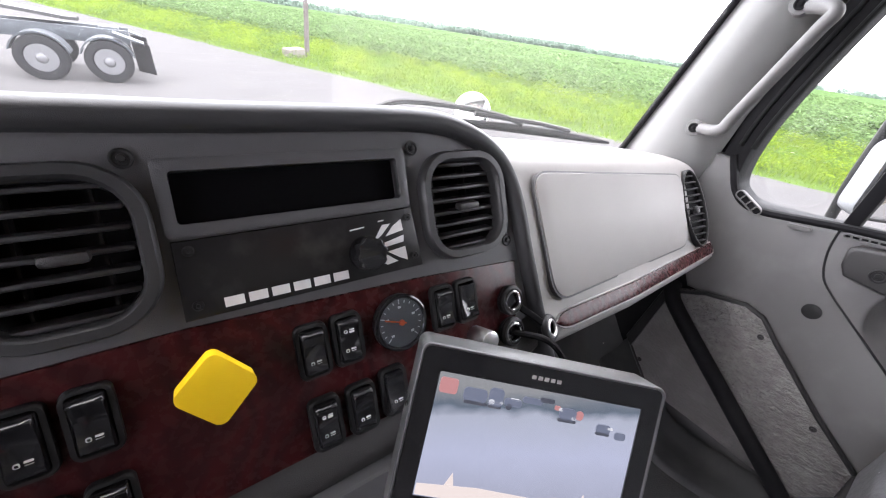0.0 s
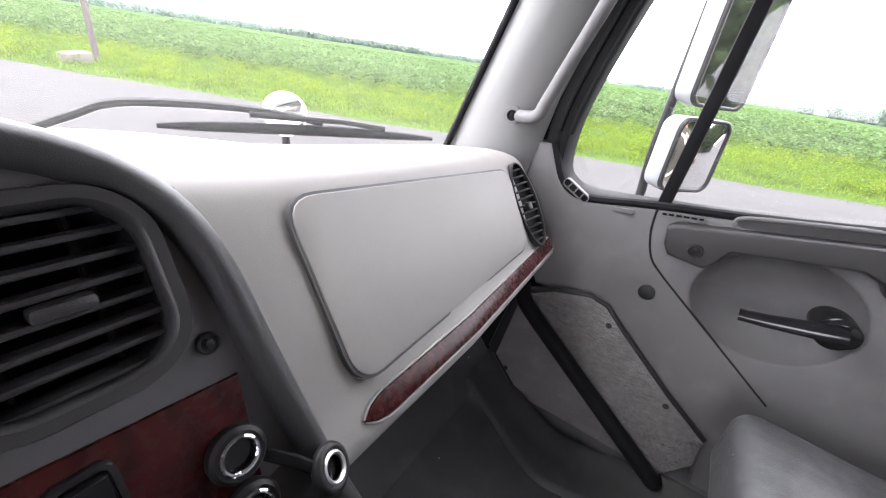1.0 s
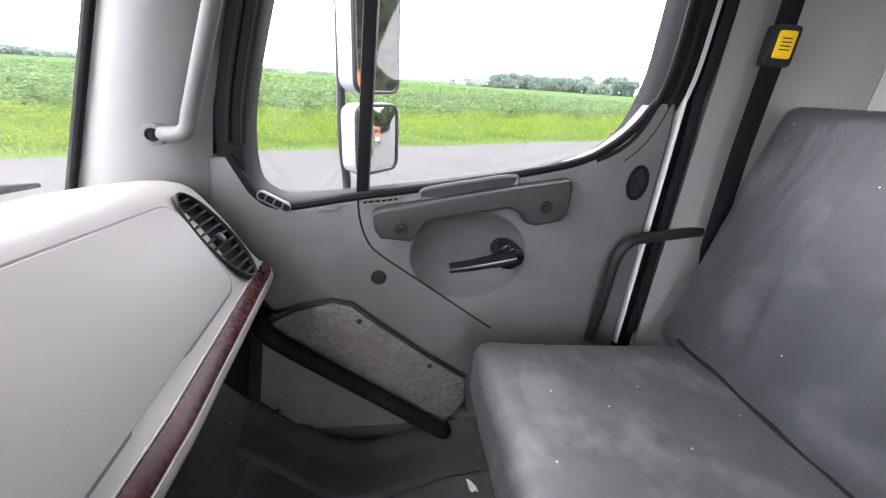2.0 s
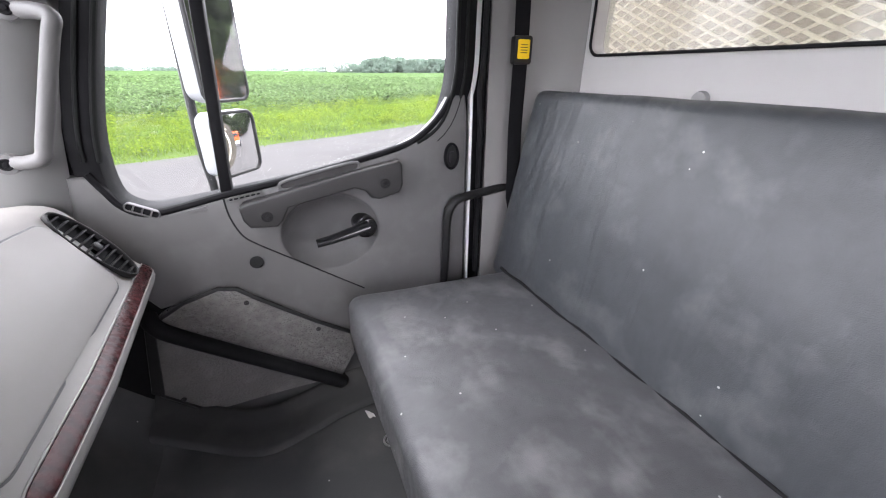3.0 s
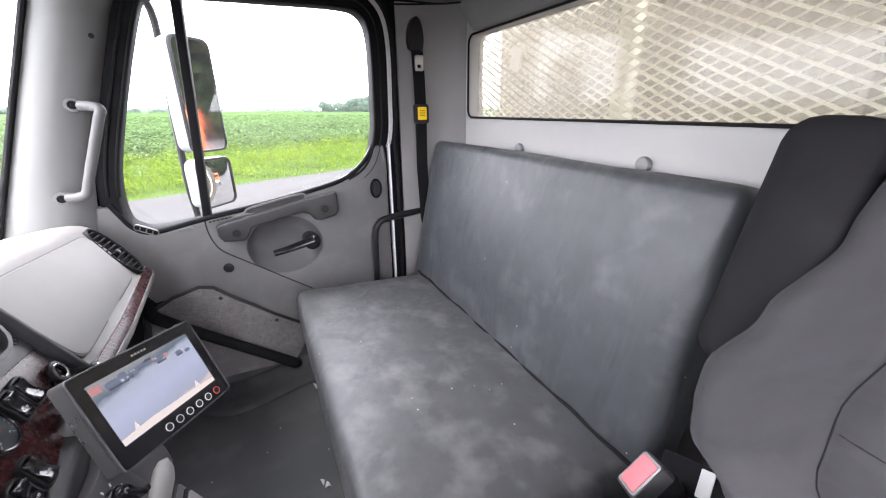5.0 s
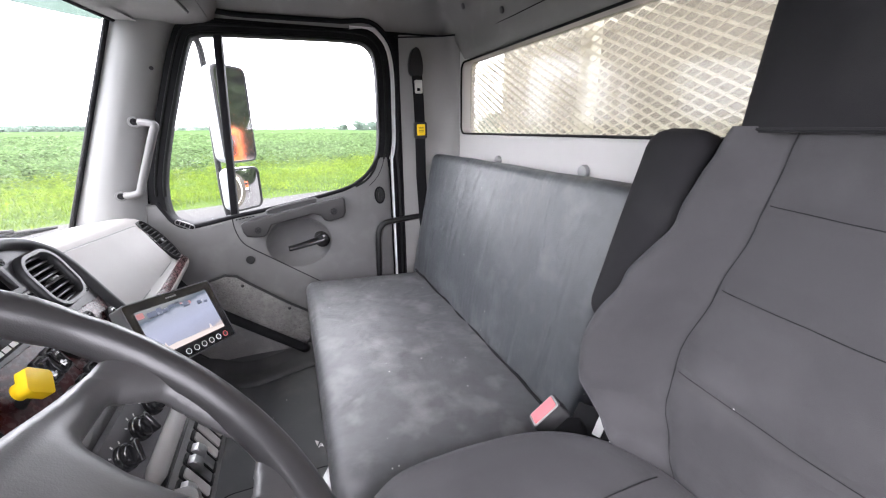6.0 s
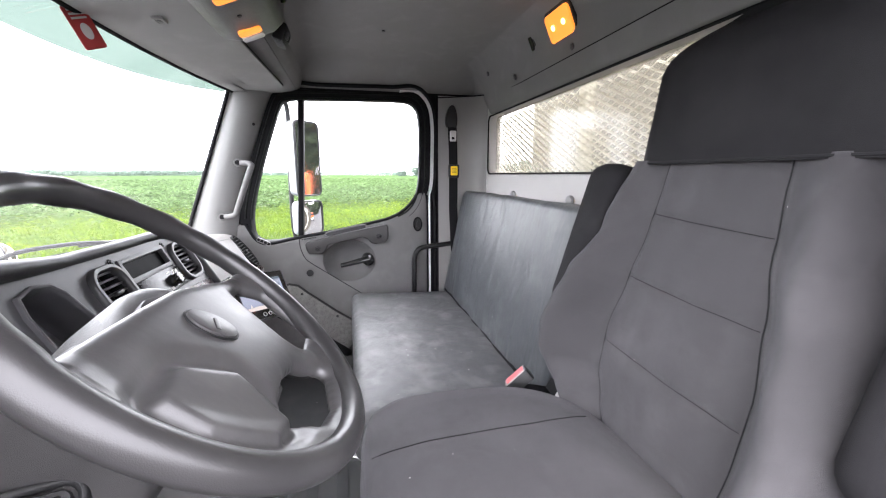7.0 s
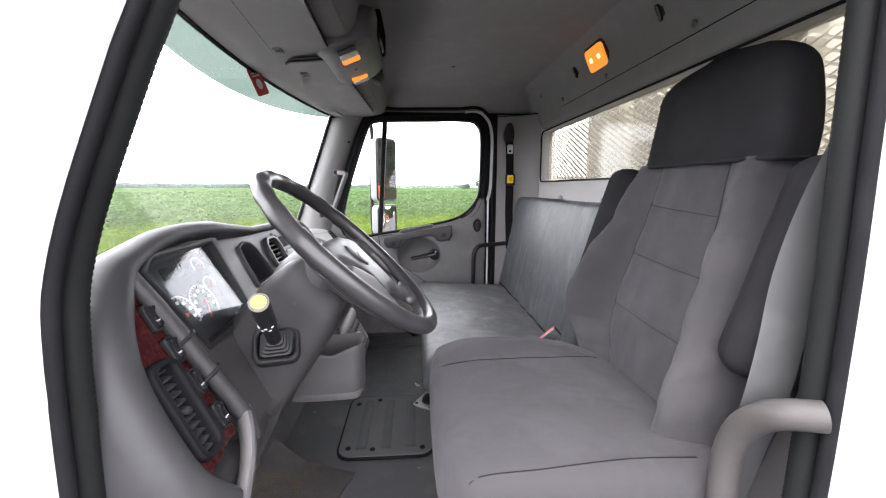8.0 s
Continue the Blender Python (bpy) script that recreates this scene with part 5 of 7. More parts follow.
for k in range(6):
    a = radians(200 + 22 * k)
    fr_ = aim(la.lerp(lb, 0.5 + 0.06 * (k % 2)), ld)
    box(bm, (0.004, 0.003, 0.001), fr_ @ pose(0.0135 * math.cos(a), 0.0135 * math.sin(a), 0.0, 90, 0, math.degrees(a) + 90) @ pose(0, 0, 0, 0, 0, 0))
part("print", bm, M_PRINT, lever)
for k in range(4):
    f = -0.004 - 0.0105 * k
    s = 0.0145 + 0.0038 * k
    bm = B()
    slab(bm, rr(2 * s, 2 * s * 0.85, 0.008), aim(la + ld * f, ld), -0.005, 0.005, (), 0.003)
    part("boot_fold", bm, M_BLACK, lever)
bm = B()
slab(bm, rr(0.078, 0.068, 0.018), aim(la - ld * 0.042, ld), -0.012, 0.012, [rr(0.060, 0.050, 0.012)], 0.005, 3)
part("boot_frame", bm, M_BLACK, lever)

# ---- passenger side fittings ----
kick = thing("kick_panel", "embossed dark kick panel with a black padded rail", "panel")
up_ = [(0.292, 1.500), (0.228, 1.535), (0.150, 1.557), (0.112, 1.548), (0.070, 1.510), (-0.060, 1.405), (-0.150, 1.342), (-0.155, 1.27), (-0.110, 1.196)]
lo_ = [(0.300, 1.494), (-0.095, 1.190), (-0.04, 1.150), (0.07, 1.14), (0.172, 1.148), (0.255, 1.205), (0.335, 1.285)]
bm = B()
slab(bm, up_, SIDE(1.06), 0, 0.042, (), 0.004)
part("upper_panel", bm, M_EMBOSS, kick, "embossed shiny dark panel")
bm = B()
tube(bm, [(1.024, y, z) for y, z in up_[:7]], 0.0065, 8)
part("edge_bead", bm, M_BLACK, kick, "black bead along the panel")
bm = B()
slab(bm, lo_, SIDE(1.06), 0, 0.034, (), 0.004)
part("lower_panel", bm, M_KICK, kick, "embossed dull dark panel")
bm = B()
slab(bm, [(0.318, 1.492), (0.352, 1.300), (0.328, 1.278), (0.300, 1.470)], SIDE(1.06), 0, 0.040, (), 0.004)
part("edge_strip", bm, M_BLACK, kick, "black edge strip")
bm = B()
edge = [(0.335, 1.285), (0.255, 1.205), (0.172, 1.148), (0.07, 1.14), (-0.04, 1.15), (-0.11, 1.19)]
tube(bm, [(1.028, y, z) for y, z in edge], 0.005, 8)
part("edge_bead", bm, M_BLACK, kick)
bm = B()
tube(bm, spline([(1.03, 0.305, 1.515), (1.005, 0.290, 1.497), (0.998, 0.25, 1.463), (0.998, 0.1, 1.348), (0.998, -0.08, 1.212), (1.003, -0.104, 1.190), (1.03, -0.112, 1.178)], 5, False), 0.019, 14)
part("padded_rail", bm, M_RUBBER, kick, "black padded diagonal rail")
for y, z in ((0.096, 1.508), (-0.063, 1.382), (0.06, 1.152), (-0.095, 1.166), (0.29, 1.262)):
    screw(kick, basis((1.019, y, z), (0, 1, 0), (0, 0, 1), (-1, 0, 0)), 0.0055)

# rubber sill at the foot of the side wall
bm = B()
mid_ = spline([(0.99, 0.36, 1.235), (0.965, 0.26, 1.185), (0.93, 0.18, 1.166), (0.905, 0.10, 1.163), (0.925, 0.0, 1.164), (0.955, -0.12, 1.168), (0.97, -0.3, 1.17), (0.97, -0.5, 1.17)], 6, False)
loft(bm, [[p + Vector((a, 0, b)) for a, b in ((-0.050, -0.012), (-0.046, 0.000), (-0.036, 0.005), (0.010, 0.007), (0.040, 0.012), (0.060, 0.030), (0.075, 0.030), (0.075, -0.02))] for p in mid_])
part("mat_edge", bm, mat("mat_flange_rubber", (0.036, 0.037, 0.0375), 0.5, grain=0.4, gscale=420, wear=0.5, wcol=(0.07, 0.068, 0.065), wscale=9), floor, "raised flange of the rubber floor covering", 50)


gask = solo("window_gasket", B(), M_RUBBER, "black rubber gasket along the foot of the door window", "gasket", kind="structure")
bm = B()
tube(bm, spline([(1.047, y, z + 0.004) for y, z in ((0.322, 1.846), (0.306, 1.812), (0.281, 1.770), (0.232, 1.750), (0.098, 1.774), (-0.1, 1.806), (-0.322, 1.852), (-0.400, 1.888), (-0.448, 1.932), (-0.472, 1.968), (-0.482, 1.982))], 4, False), 0.0085, 8)
gask.data = mesh_of(bm, "gasket", M_RUBBER)
fit_d = thing("door_pull", "dark moulded pull handle across the door trim", "door handle")
bm = B()
pull = [(0.066, 1.752), (0.062, 1.722), (0.050, 1.703), (-0.010, 1.698), (-0.024, 1.712), (-0.040, 1.742), (-0.20, 1.772), (-0.226, 1.762), (-0.240, 1.742), (-0.262, 1.736), (-0.315, 1.748), (-0.326, 1.768), (-0.326, 1.822), (-0.318, 1.832), (-0.20, 1.812), (0.055, 1.762)]
SLOTP = [(p[0], p[1]) for p in spline([(-0.030, 1.790), (-0.045, 1.783), (-0.12, 1.794), (-0.20, 1.810), (-0.216, 1.820), (-0.206, 1.829), (-0.12, 1.814), (-0.045, 1.799)], 4)]
slab(bm, pull, SIDE(1.05), 0, 0.040, (), 0.013, 4)
part("pull_plate", bm, M_PULL, fit_d)
# Flat dark lens in place of a recess; the slot's shade is its colour.
bm = B()
slab(bm, SLOTP, SIDE(1.05), 0, 0.0125)
part("grip_slot", bm, M_PULL, fit_d, "flat dark lens for the shaded finger slot above the pull")
bm = B()
tube(bm, [(1.0375, y, z) for y, z in inset(SLOTP, -0.003)], 0.0036, 8, True)
part("slot_rim", bm, M_TRIM, fit_d, "grey rim of the slot")
for y, z in ((0.010, 1.727), (-0.278, 1.777)):
    screw(fit_d, basis((1.0115, y, z), (0, 1, 0), (0, 0, 1), (-1, 0, 0)), 0.011, M_BLACK)

crank = thing("window_crank", "black plastic window crank in its recess, handle folded forward", "window crank")
bm = B()
cyl(bm, 0.030, 0.064, basis((1.100, -0.225, 1.655), (0, 1, 0), (0, 0, 1), (-1, 0, 0)), 28, 0.003)
cyl(bm, 0.023, 0.034, basis((1.050, -0.228, 1.662), (0, 1, 0), (0, 0, 1), (-1, 0, 0)), 28, 0.004)
part("hub", bm, M_GLOSS, crank)
bm = B()
tube(bm, [(1.012, -0.228, 1.668), (1.010, -0.19, 1.660), (1.012, -0.13, 1.646), (1.015, -0.092, 1.639)], [0.017, 0.015, 0.0125, 0.0115], 12, flat=0.75)
part("handle", bm, M_GLOSS, crank)

latch = thing("door_lock", "oval black lock knob recess in the trim", "lock")
bm = B()
S_ = SIDE(1.05)
slab(bm, oval(0.023, 0.037, -0.476, 1.826, 28), S_, 0, 0.017, [oval(0.016, 0.029, -0.476, 1.826, 28)], 0.004)
part("lock_rim", bm, M_RUBBER, latch)
bm = B()
slab(bm, oval(0.017, 0.030, -0.476, 1.826, 24), S_, 0, 0.0115)
slab(bm, rr(0.012, 0.03, 0.005, -0.476, 1.824), S_, 0, 0.016, (), 0.003)
part("lock_knob", bm, M_BLACK, latch)

plug = solo("trim_plug", B(), M_BLACK, "round black plug in the door trim", "plug")
bm = B()
cyl(bm, 0.0165, 0.003, basis((1.041, 0.055, 1.604), (0, 1, 0), (0, 0, 1), (-1, 0, 0)), 24, 0.001)
plug.data = mesh_of(bm, "plug", M_BLACK)

seam = solo("trim_joint", B(), M_SEAM, "dark joint line in the door trim", "trim", kind="structure")
bm = B()
tube(bm, spline([(1.0405, 0.094, 1.774), (1.0405, 0.090, 1.728), (1.0405, 0.073, 1.680), (1.0405, 0.045, 1.652), (1.0405, -0.005, 1.615), (1.0405, -0.10, 1.546), (1.0405, -0.205, 1.470)], 5, False), 0.0022, 6)
seam.data = mesh_of(bm, "joint", M_SEAM)

for nm, c_, w_, h_, tilt_, n in (("demister_vent", (0.250, 1.7655), 0.066, 0.019, 28, 3), ("demister_vent", (0.050, 1.7735), 0.074, 0.011, -8, 5), ("slot_cover", (0.150, 1.7535), 0.040, 0.009, -8, 0)):
    v = thing(nm, "small oval slotted vent in the top of the door trim" if n else "small slot cover in the door trim", "vent")
    VM = SIDE(1.045) @ pose(c_[0], c_[1], 0, 0, 0, tilt_)
    bm = B()
    slab(bm, rr(w_, h_, h_ * 0.48), VM, 0, 0.0105, [rr(w_ - 0.006, h_ - 0.006, h_ * 0.26)] if n else (), 0.002)
    part("vent_rim", bm, M_TRIM, v)
    if n:
        bm = B()
        slab(bm, rr(w_ - 0.004, h_ - 0.004, h_ * 0.3), VM, 0, 0.0065)
        part("vent_well", bm, M_RUBBER, v)
    for k in range(n):
        bm = B()
        box(bm, (0.003, h_ - 0.004, 0.004), VM @ pose(-w_ / 2 + w_ * (k + 1) / (n + 1), 0, 0.008), 0.0008)
        part("vent_rib", bm, M_TRIM, v)

# grab handle on the front pillar
grab = thing("pillar_grab_bar", "grey plastic grab handle bolted to the windshield pillar", "grab handle")
bm = B()
g0, g1 = Vector((0.958, 0.387, 1.894)), Vector((0.945, 0.303, 2.122))
q0, q1 = Vector((0.928, 0.330, 1.900)), Vector((0.915, 0.243, 2.118))
tube(bm, spline([g0.lerp(q0, 0.22), g0.lerp(q0, 0.66), q0 + (q1 - q0) * 0.03, q0.lerp(q1, 0.14), q0.lerp(q1, 0.5), q0.lerp(q1, 0.86), q1 + (q0 - q1) * 0.03, g1.lerp(q1, 0.66), g1.lerp(q1, 0.22)], 5, False), 0.0118, 14)
part("bar", bm, M_TRIM, grab)
for g in (g0, g1):
    bm = B()
    slab(bm, oval(0.0165, 0.0165), aim(g, (-1, -0.12, 0.05)), -0.012, 0.014, (), 0.005, 3)
    part("foot", bm, M_TRIM, grab)
    screw(grab, aim(g + Vector((-0.0142, -0.0017, 0.0007)), (-1, -0.12, 0.05)), 0.0085, M_RUBBER)
bm = B()
cyl(bm, 0.006, 0.003, aim((0.958, 0.232, 2.281), (-1, -0.3, 0)), 16)
part("pillar_hole", bm, M_BLACK, pillar)

# grab bar by the bench
gbar = thing("grab_bar", "black tubular grab bar at the foot of the rear pillar", "grab bar")
bm = B()
tube(bm, spline([(1.035, -0.452, 1.44), (1.02, -0.452, 1.55), (1.015, -0.455, 1.66), (1.015, -0.475, 1.700), (1.018, -0.51, 1.712), (1.03, -0.58, 1.716), (1.045, -0.66, 1.720)], 6, False), 0.0125, 12)
part("bar", bm, M_BLACK, gbar)

# seat belt by the rear pillar
belt = thing("seat_belt", "black seat belt on the rear pillar with a yellow tag", "seat belt")
bm = B()
slab(bm, [(p.x, p.y) for p in spline([(-0.655, 2.295), (-0.625, 2.30), (-0.618, 2.34), (-0.630, 2.385), (-0.648, 2.40), (-0.664, 2.385), (-0.674, 2.34), (-0.67, 2.30)], 4)], SIDE(1.04), 0, 0.028, (), 0.008)
part("anchor_cover", bm, M_BLACK, belt)
bm = B()
tube(bm, [(1.015, -0.648, 2.31), (1.005, -0.650, 2.20), (1.003, -0.652, 2.09), (1.004, -0.652, 1.9), (1.006, -0.662, 1.70), (1.002, -0.690, 1.58), (0.998, -0.705, 1.45)], 0.022, 10, flat=0.09, up=(1, 0, 0))
part("webbing", bm, M_WEB, belt)
bm = B()
slab(bm, rr(0.030, 0.05, 0.005, -0.650, 2.255), SIDE(1.012), 0, 0.014, [rr(0.016, 0.012, 0.003, -0.650, 2.245)], 0.003)
part("tongue", bm, M_STEEL, belt, "steel buckle tongue")
bm = B()
slab(bm, rr(0.052, 0.066, 0.008, -0.653, 2.088), SIDE(1.012), 0, 0.018, (), 0.004)
part("tag_holder", bm, M_BLACK, belt)
bm = B()
slab(bm, rr(0.034, 0.044, 0.004, -0.653, 2.090), SIDE(0.997), 0, 0.006, (), 0.002)
tg = part("tag", bm, M_YELLOW, belt, "yellow tag with dark print")
bm = B()
for k in range(4):
    slab(bm, rr(0.02, 0.0018, 0.0005, -0.653, 2.100 - 0.006 * k), SIDE(0.994), 0, 0.0036)
part("print", bm, M_BLACK, tg)

# round caps on the back wall
for x, y, z in ((0.593, -0.797, 1.990), (0.171, -0.797, 1.993)):
    c = solo("wall_cap", B(), M_PILLAR, "round grey cap on the back wall above the bench", "cap", "wall caps")
    bm = B()
    cyl(bm, 0.0165, 0.012, basis((x, y, z), (1, 0, 0), (0, 0, 1), (0, 1, 0)), 24, 0.006)
    c.data = mesh_of(bm, "cap", M_PILLAR)

# ---- monitor on its bracket ----
mon = thing("monitor", "black reversing camera monitor on a bracket, screen on", "monitor")
ma_, mb_, mc_ = Vector((0.118, 0.150, 1.829)), Vector((0.255, 0.054, 1.809)), Vector((0.211, 0.010, 1.698))
mx_ = (mb_ - ma_).normalized()
my_ = (mb_ - mc_)
my_ = (my_ - mx_ * my_.dot(mx_)).normalized()
mz_ = mx_.cross(my_)
MW, MH = 0.172, 0.124
MO = basis(ma_ + mx_ * MW / 2 - my_ * MH / 2, mx_, my_, mz_)
bm = B()
slab(bm, rr(MW, MH, 0.006), MO, -0.026, 0.0, (), 0.003)
part("case", bm, M_CASE, mon)
bm = B()
slab(bm, rr(MW, MH, 0.006), MO, -0.004, 0.0035, [rr(MW - 0.004, MH - 0.004, 0.005)], 0.0012)
part("rim", bm, M_DARK, mon)
SCR = (0.0, 0.004, 0.142, 0.082)
bm = B()
slab(bm, rr(MW - 0.003, MH - 0.003, 0.005), MO, 0.0, 0.0022, [rr(SCR[2], SCR[3], 0.001, SCR[0], SCR[1])])
part("front", bm, M_GLOSS, mon)


def screen_mat():
    """The picture on the screen: a grey yard, far dark vehicles as blurs, a pale bumper."""
    ma = bpy.data.materials.new("lit_screen")
    ma.use_nodes = True
    n, l = ma.node_tree.nodes, ma.node_tree.links
    bs = n["Principled BSDF"]
    co, sp = n.new("ShaderNodeTexCoord"), n.new("ShaderNodeSeparateXYZ")
    no = n.new("ShaderNodeTexNoise")
    no.inputs["Scale"].default_value = 5
    l.new(co.outputs["Generated"], no.inputs["Vector"])
    add = n.new("ShaderNodeMath")
    add.operation = "MULTIPLY_ADD"
    add.inputs[1].default_value = 0.16
    l.new(no.outputs["Fac"], add.inputs[0])
    l.new(co.outputs["Generated"], sp.inputs[0])
    l.new(sp.outputs["Z"], add.inputs[2])
    rp = n.new("ShaderNodeValToRGB")
    el = rp.color_ramp.elements
    el[0].position, el[0].color = 0.10, (0.62, 0.5, 0.46, 1)
    el[1].position, el[1].color = 0.98, (0.24, 0.25, 0.26, 1)
    for p, c in ((0.22, (0.55, 0.47, 0.46, 1)), (0.26, (0.33, 0.35, 0.44, 1)), (0.55, (0.40, 0.43, 0.56, 1)), (0.80, (0.36, 0.39, 0.47, 1)), (0.86, (0.10, 0.13, 0.17, 1))):
        e = el.new(p)
        e.color = c
    l.new(add.outputs[0], rp.inputs[0])
    l.new(rp.outputs[0], bs.inputs["Emission Color"])
    bs.inputs["Base Color"].default_value = (0.01, 0.01, 0.012, 1)
    bs.inputs["Roughness"].default_value = 0.12
    bs.inputs["Emission Strength"].default_value = 0.145
    return ma


bm = B()
slab(bm, rr(SCR[2], SCR[3], 0.001, SCR[0], SCR[1]), MO, -0.001, 0.0012)
scr = part("screen", bm, screen_mat(), mon, "lit screen with a grey yard")
PICTURE = {
    "picture_truck": ((0.13, 0.15, 0.21), [rr(0.016, 0.009, 0.003, -0.045, 0.0335), rr(0.010, 0.012, 0.003, -0.031, 0.0345), rr(0.012, 0.005, 0.002, -0.019, 0.0330), rr(0.014, 0.004, 0.002, -0.006, 0.0365), rr(0.012, 0.008, 0.003, 0.020, 0.0320), rr(0.010, 0.006, 0.002, 0.047, 0.0265), rr(0.008, 0.005, 0.002, 0.060, 0.0235)]),
    "picture_shade": ((0.055, 0.06, 0.08), [rr(0.016, 0.0022, 0.001, -0.044, 0.0285), rr(0.009, 0.0022, 0.001, -0.031, 0.0283), rr(0.013, 0.0022, 0.001, 0.020, 0.0277), rr(0.010, 0.002, 0.001, 0.047, 0.0232), rr(0.004, 0.004, 0.0018, -0.0215, 0.0300), rr(0.010, 0.003, 0.001, 0.004, 0.0385)]),
    "picture_light": ((0.60, 0.62, 0.66), [rr(0.004, 0.004, 0.0018, -0.0335, 0.0310), rr(0.0022, 0.0018, 0.0008, -0.0270, 0.0315), rr(0.0030, 0.0022, 0.001, 0.0245, 0.0300), rr(0.006, 0.0014, 0.0005, -0.018, 0.0352), rr(0.004, 0.0016, 0.0006, 0.052, 0.0275), rr(0.003, 0.002, 0.0008, 0.0145, 0.0345)]),
    "picture_red": ((0.44, 0.20, 0.20), [rr(0.012, 0.010, 0.002, -0.0635, 0.0365), rr(0.005, 0.006, 0.002, 0.0285, 0.0325), rr(0.004, 0.003, 0.001, 0.012, 0.0350)]),
    "picture_bumper": ((0.70, 0.62, 0.58), [[(-0.070, -0.036), (0.070, -0.036), (0.070, -0.031), (0.035, -0.0285), (-0.03, -0.0265), (-0.070, -0.029)], [(0.040, -0.0285), (0.047, -0.0285), (0.044, -0.020)], [(-0.052, -0.0275), (-0.046, -0.027), (-0.048, -0.019)]]),
}
for nm, (col, shapes) in PICTURE.items():
    pm = lit(nm + "_light", col, 0.15)
    for q in shapes:
        bm = B()
        slab(bm, q, MO, 0.001, 0.0013 + 0.00005 * len(nm))
        part(nm, bm, pm, scr)
bm = B()
for k in range(5):
    box(bm, (0.0030, 0.0026, 0.0004), MO @ pose(-0.009 + 0.0044 * k, 0.0525, 0.0025))
part("maker_mark", bm, M_TRIML, mon, "plain pale maker's mark")
for k in range(6):
    bm = B()
    b_ = MO @ pose(-0.02 + 0.0165 * k, -0.050, 0.0022)
    cyl(bm, 0.0052, 0.0012, b_, 20)
    bt = part("button", bm, M_BLACK, mon)
    bm = B()
    ring(bm, 0.0048, 0.0006, b_ @ pose(0, 0, 0.0013), 20, 6)
    part("button_ring", bm, M_RED if k == 5 else M_PRINT, bt)
bm = B()
tube(bm, spline([MO @ Vector((0, -0.01, -0.024)), MO @ Vector((0.0, -0.02, -0.05)), Vector((0.20, 0.12, 1.70)), Vector((0.215, 0.18, 1.69))], 5, False), 0.010, 12)
part("bracket_arm", bm, M_STEEL, mon, "bright steel bracket arm")
bm = B()
cyl(bm, 0.017, 0.022, FAS @ pose(0.222, -0.225, 0.002), 20, 0.004)
cyl(bm, 0.011, 0.028, FAS @ pose(0.240, -0.198, 0.002), 16, 0.003)
part("bracket_mount", bm, M_STEEL, mon)
bm = B()
tube(bm, spline([FAS @ Vector((0.289, -0.208, 0.012)), FAS @ Vector((0.300, -0.212, 0.05)), FAS @ Vector((0.315, -0.245, 0.055)), Vector((0.30, 0.14, 1.66)), Vector((0.24, 0.11, 1.70))], 6, False), 0.0035, 8)
part("cable", bm, M_RUBBER, mon)

# socket cap hanging by its strap
cap = thing("socket_cap", "black socket cap hanging on its strap", "cap")
CP = FAS @ pose(0.335, -0.215, 0.022, -10, 20, 0)
bm = B()
ring(bm, 0.0130, 0.0042, CP, 28, 10)
part("cap_ring", bm, M_BLACK, cap)
bm = B()
ring(bm, 0.0095, 0.0018, CP @ pose(0, 0, 0.003), 24, 8)
part("cap_rim", bm, M_STEEL, cap)
bm = B()
cyl(bm, 0.0092, 0.003, CP @ pose(0, 0, -0.004), 20)
part("cap_well", bm, M_GLOSS, cap)
bm = B()
tube(bm, [FAS @ Vector((0.305, -0.183, 0.006)), FAS @ Vector((0.318, -0.197, 0.016)), CP @ Vector((-0.010, 0.008, 0))], 0.004, 8, flat=0.5)
part("strap", bm, M_RUBBER, cap)

# ---- lower centre console ----
cons = thing("lower_console", "grey console with three heater knobs and a rocker switch row", "console")
CO = FAS @ pose(0, 0, 0.03)
bm = B()
slab(bm, [(-0.045, -0.272), (0.255, -0.272), (0.262, -0.36), (0.245, -0.382), (-0.03, -0.382), (-0.05, -0.36)], CO, -0.09, 0.0, (), 0.006, 3)
part("housing", bm, M_DARK, cons)
bm = B()
slab(bm, [(p[0], p[1]) for p in rr(0.205, 0.078, 0.014, 0.073, -0.308)], CO, -0.002, 0.003, (), 0.002)
hp = part("heater_plate", bm, M_DARK, cons, "dark grey heater control plate")
for k in range(3):
    K = CO @ pose(-0.003 + 0.0625 * k, -0.308, 0.003)
    bm = B()
    cyl(bm, 0.0205, 0.008, K, 28, 0.003)
    cyl(bm, 0.0165, 0.016, K, 28, 0.004)
    box(bm, (0.009, 0.036, 0.018), K @ pose(0, 0, 0.017, 0, 0, -40 + 35 * k), 0.004, 3)
    part("knob", bm, M_GLOSS, hp, "black heater knob")
    bm = B()
    for j in range(7):
        a = radians(210 - 40 * j)
        box(bm, (0.0022, 0.0045, 0.0006), K @ pose(0.0255 * math.cos(a), 0.0255 * math.sin(a), 0.0003, 0, 0, math.degrees(a) - 90))
    part("scale_mark", bm, M_PRINT, hp)
for u, v in ((0.166, -0.277), (0.166, -0.342), (-0.022, -0.342)):
    screw(cons, CO @ pose(u, v, 0.003), 0.004)
bm = B()
rings = []
for k in range(15):
    u = -0.022 + 0.262 * k / 14
    e = min(1, 8 * min(k, 14 - k) / 14) ** 0.5
    rings.append([CO @ Vector((u, -0.366 + 0.019 * e * math.cos(q), 0.012 * e * math.sin(q) + 0.001)) for q in [2 * math.pi * j / 14 for j in range(14)]])
loft(bm, rings)
part("light_rib", bm, M_TRIML, cons, "light grey rounded rib", 60)
bm = B()
slab(bm, [(-0.010, -0.386), (0.204, -0.386), (0.204, -0.494), (-0.010, -0.494)], CO, -0.13, 0.004, (), 0.005, 3)
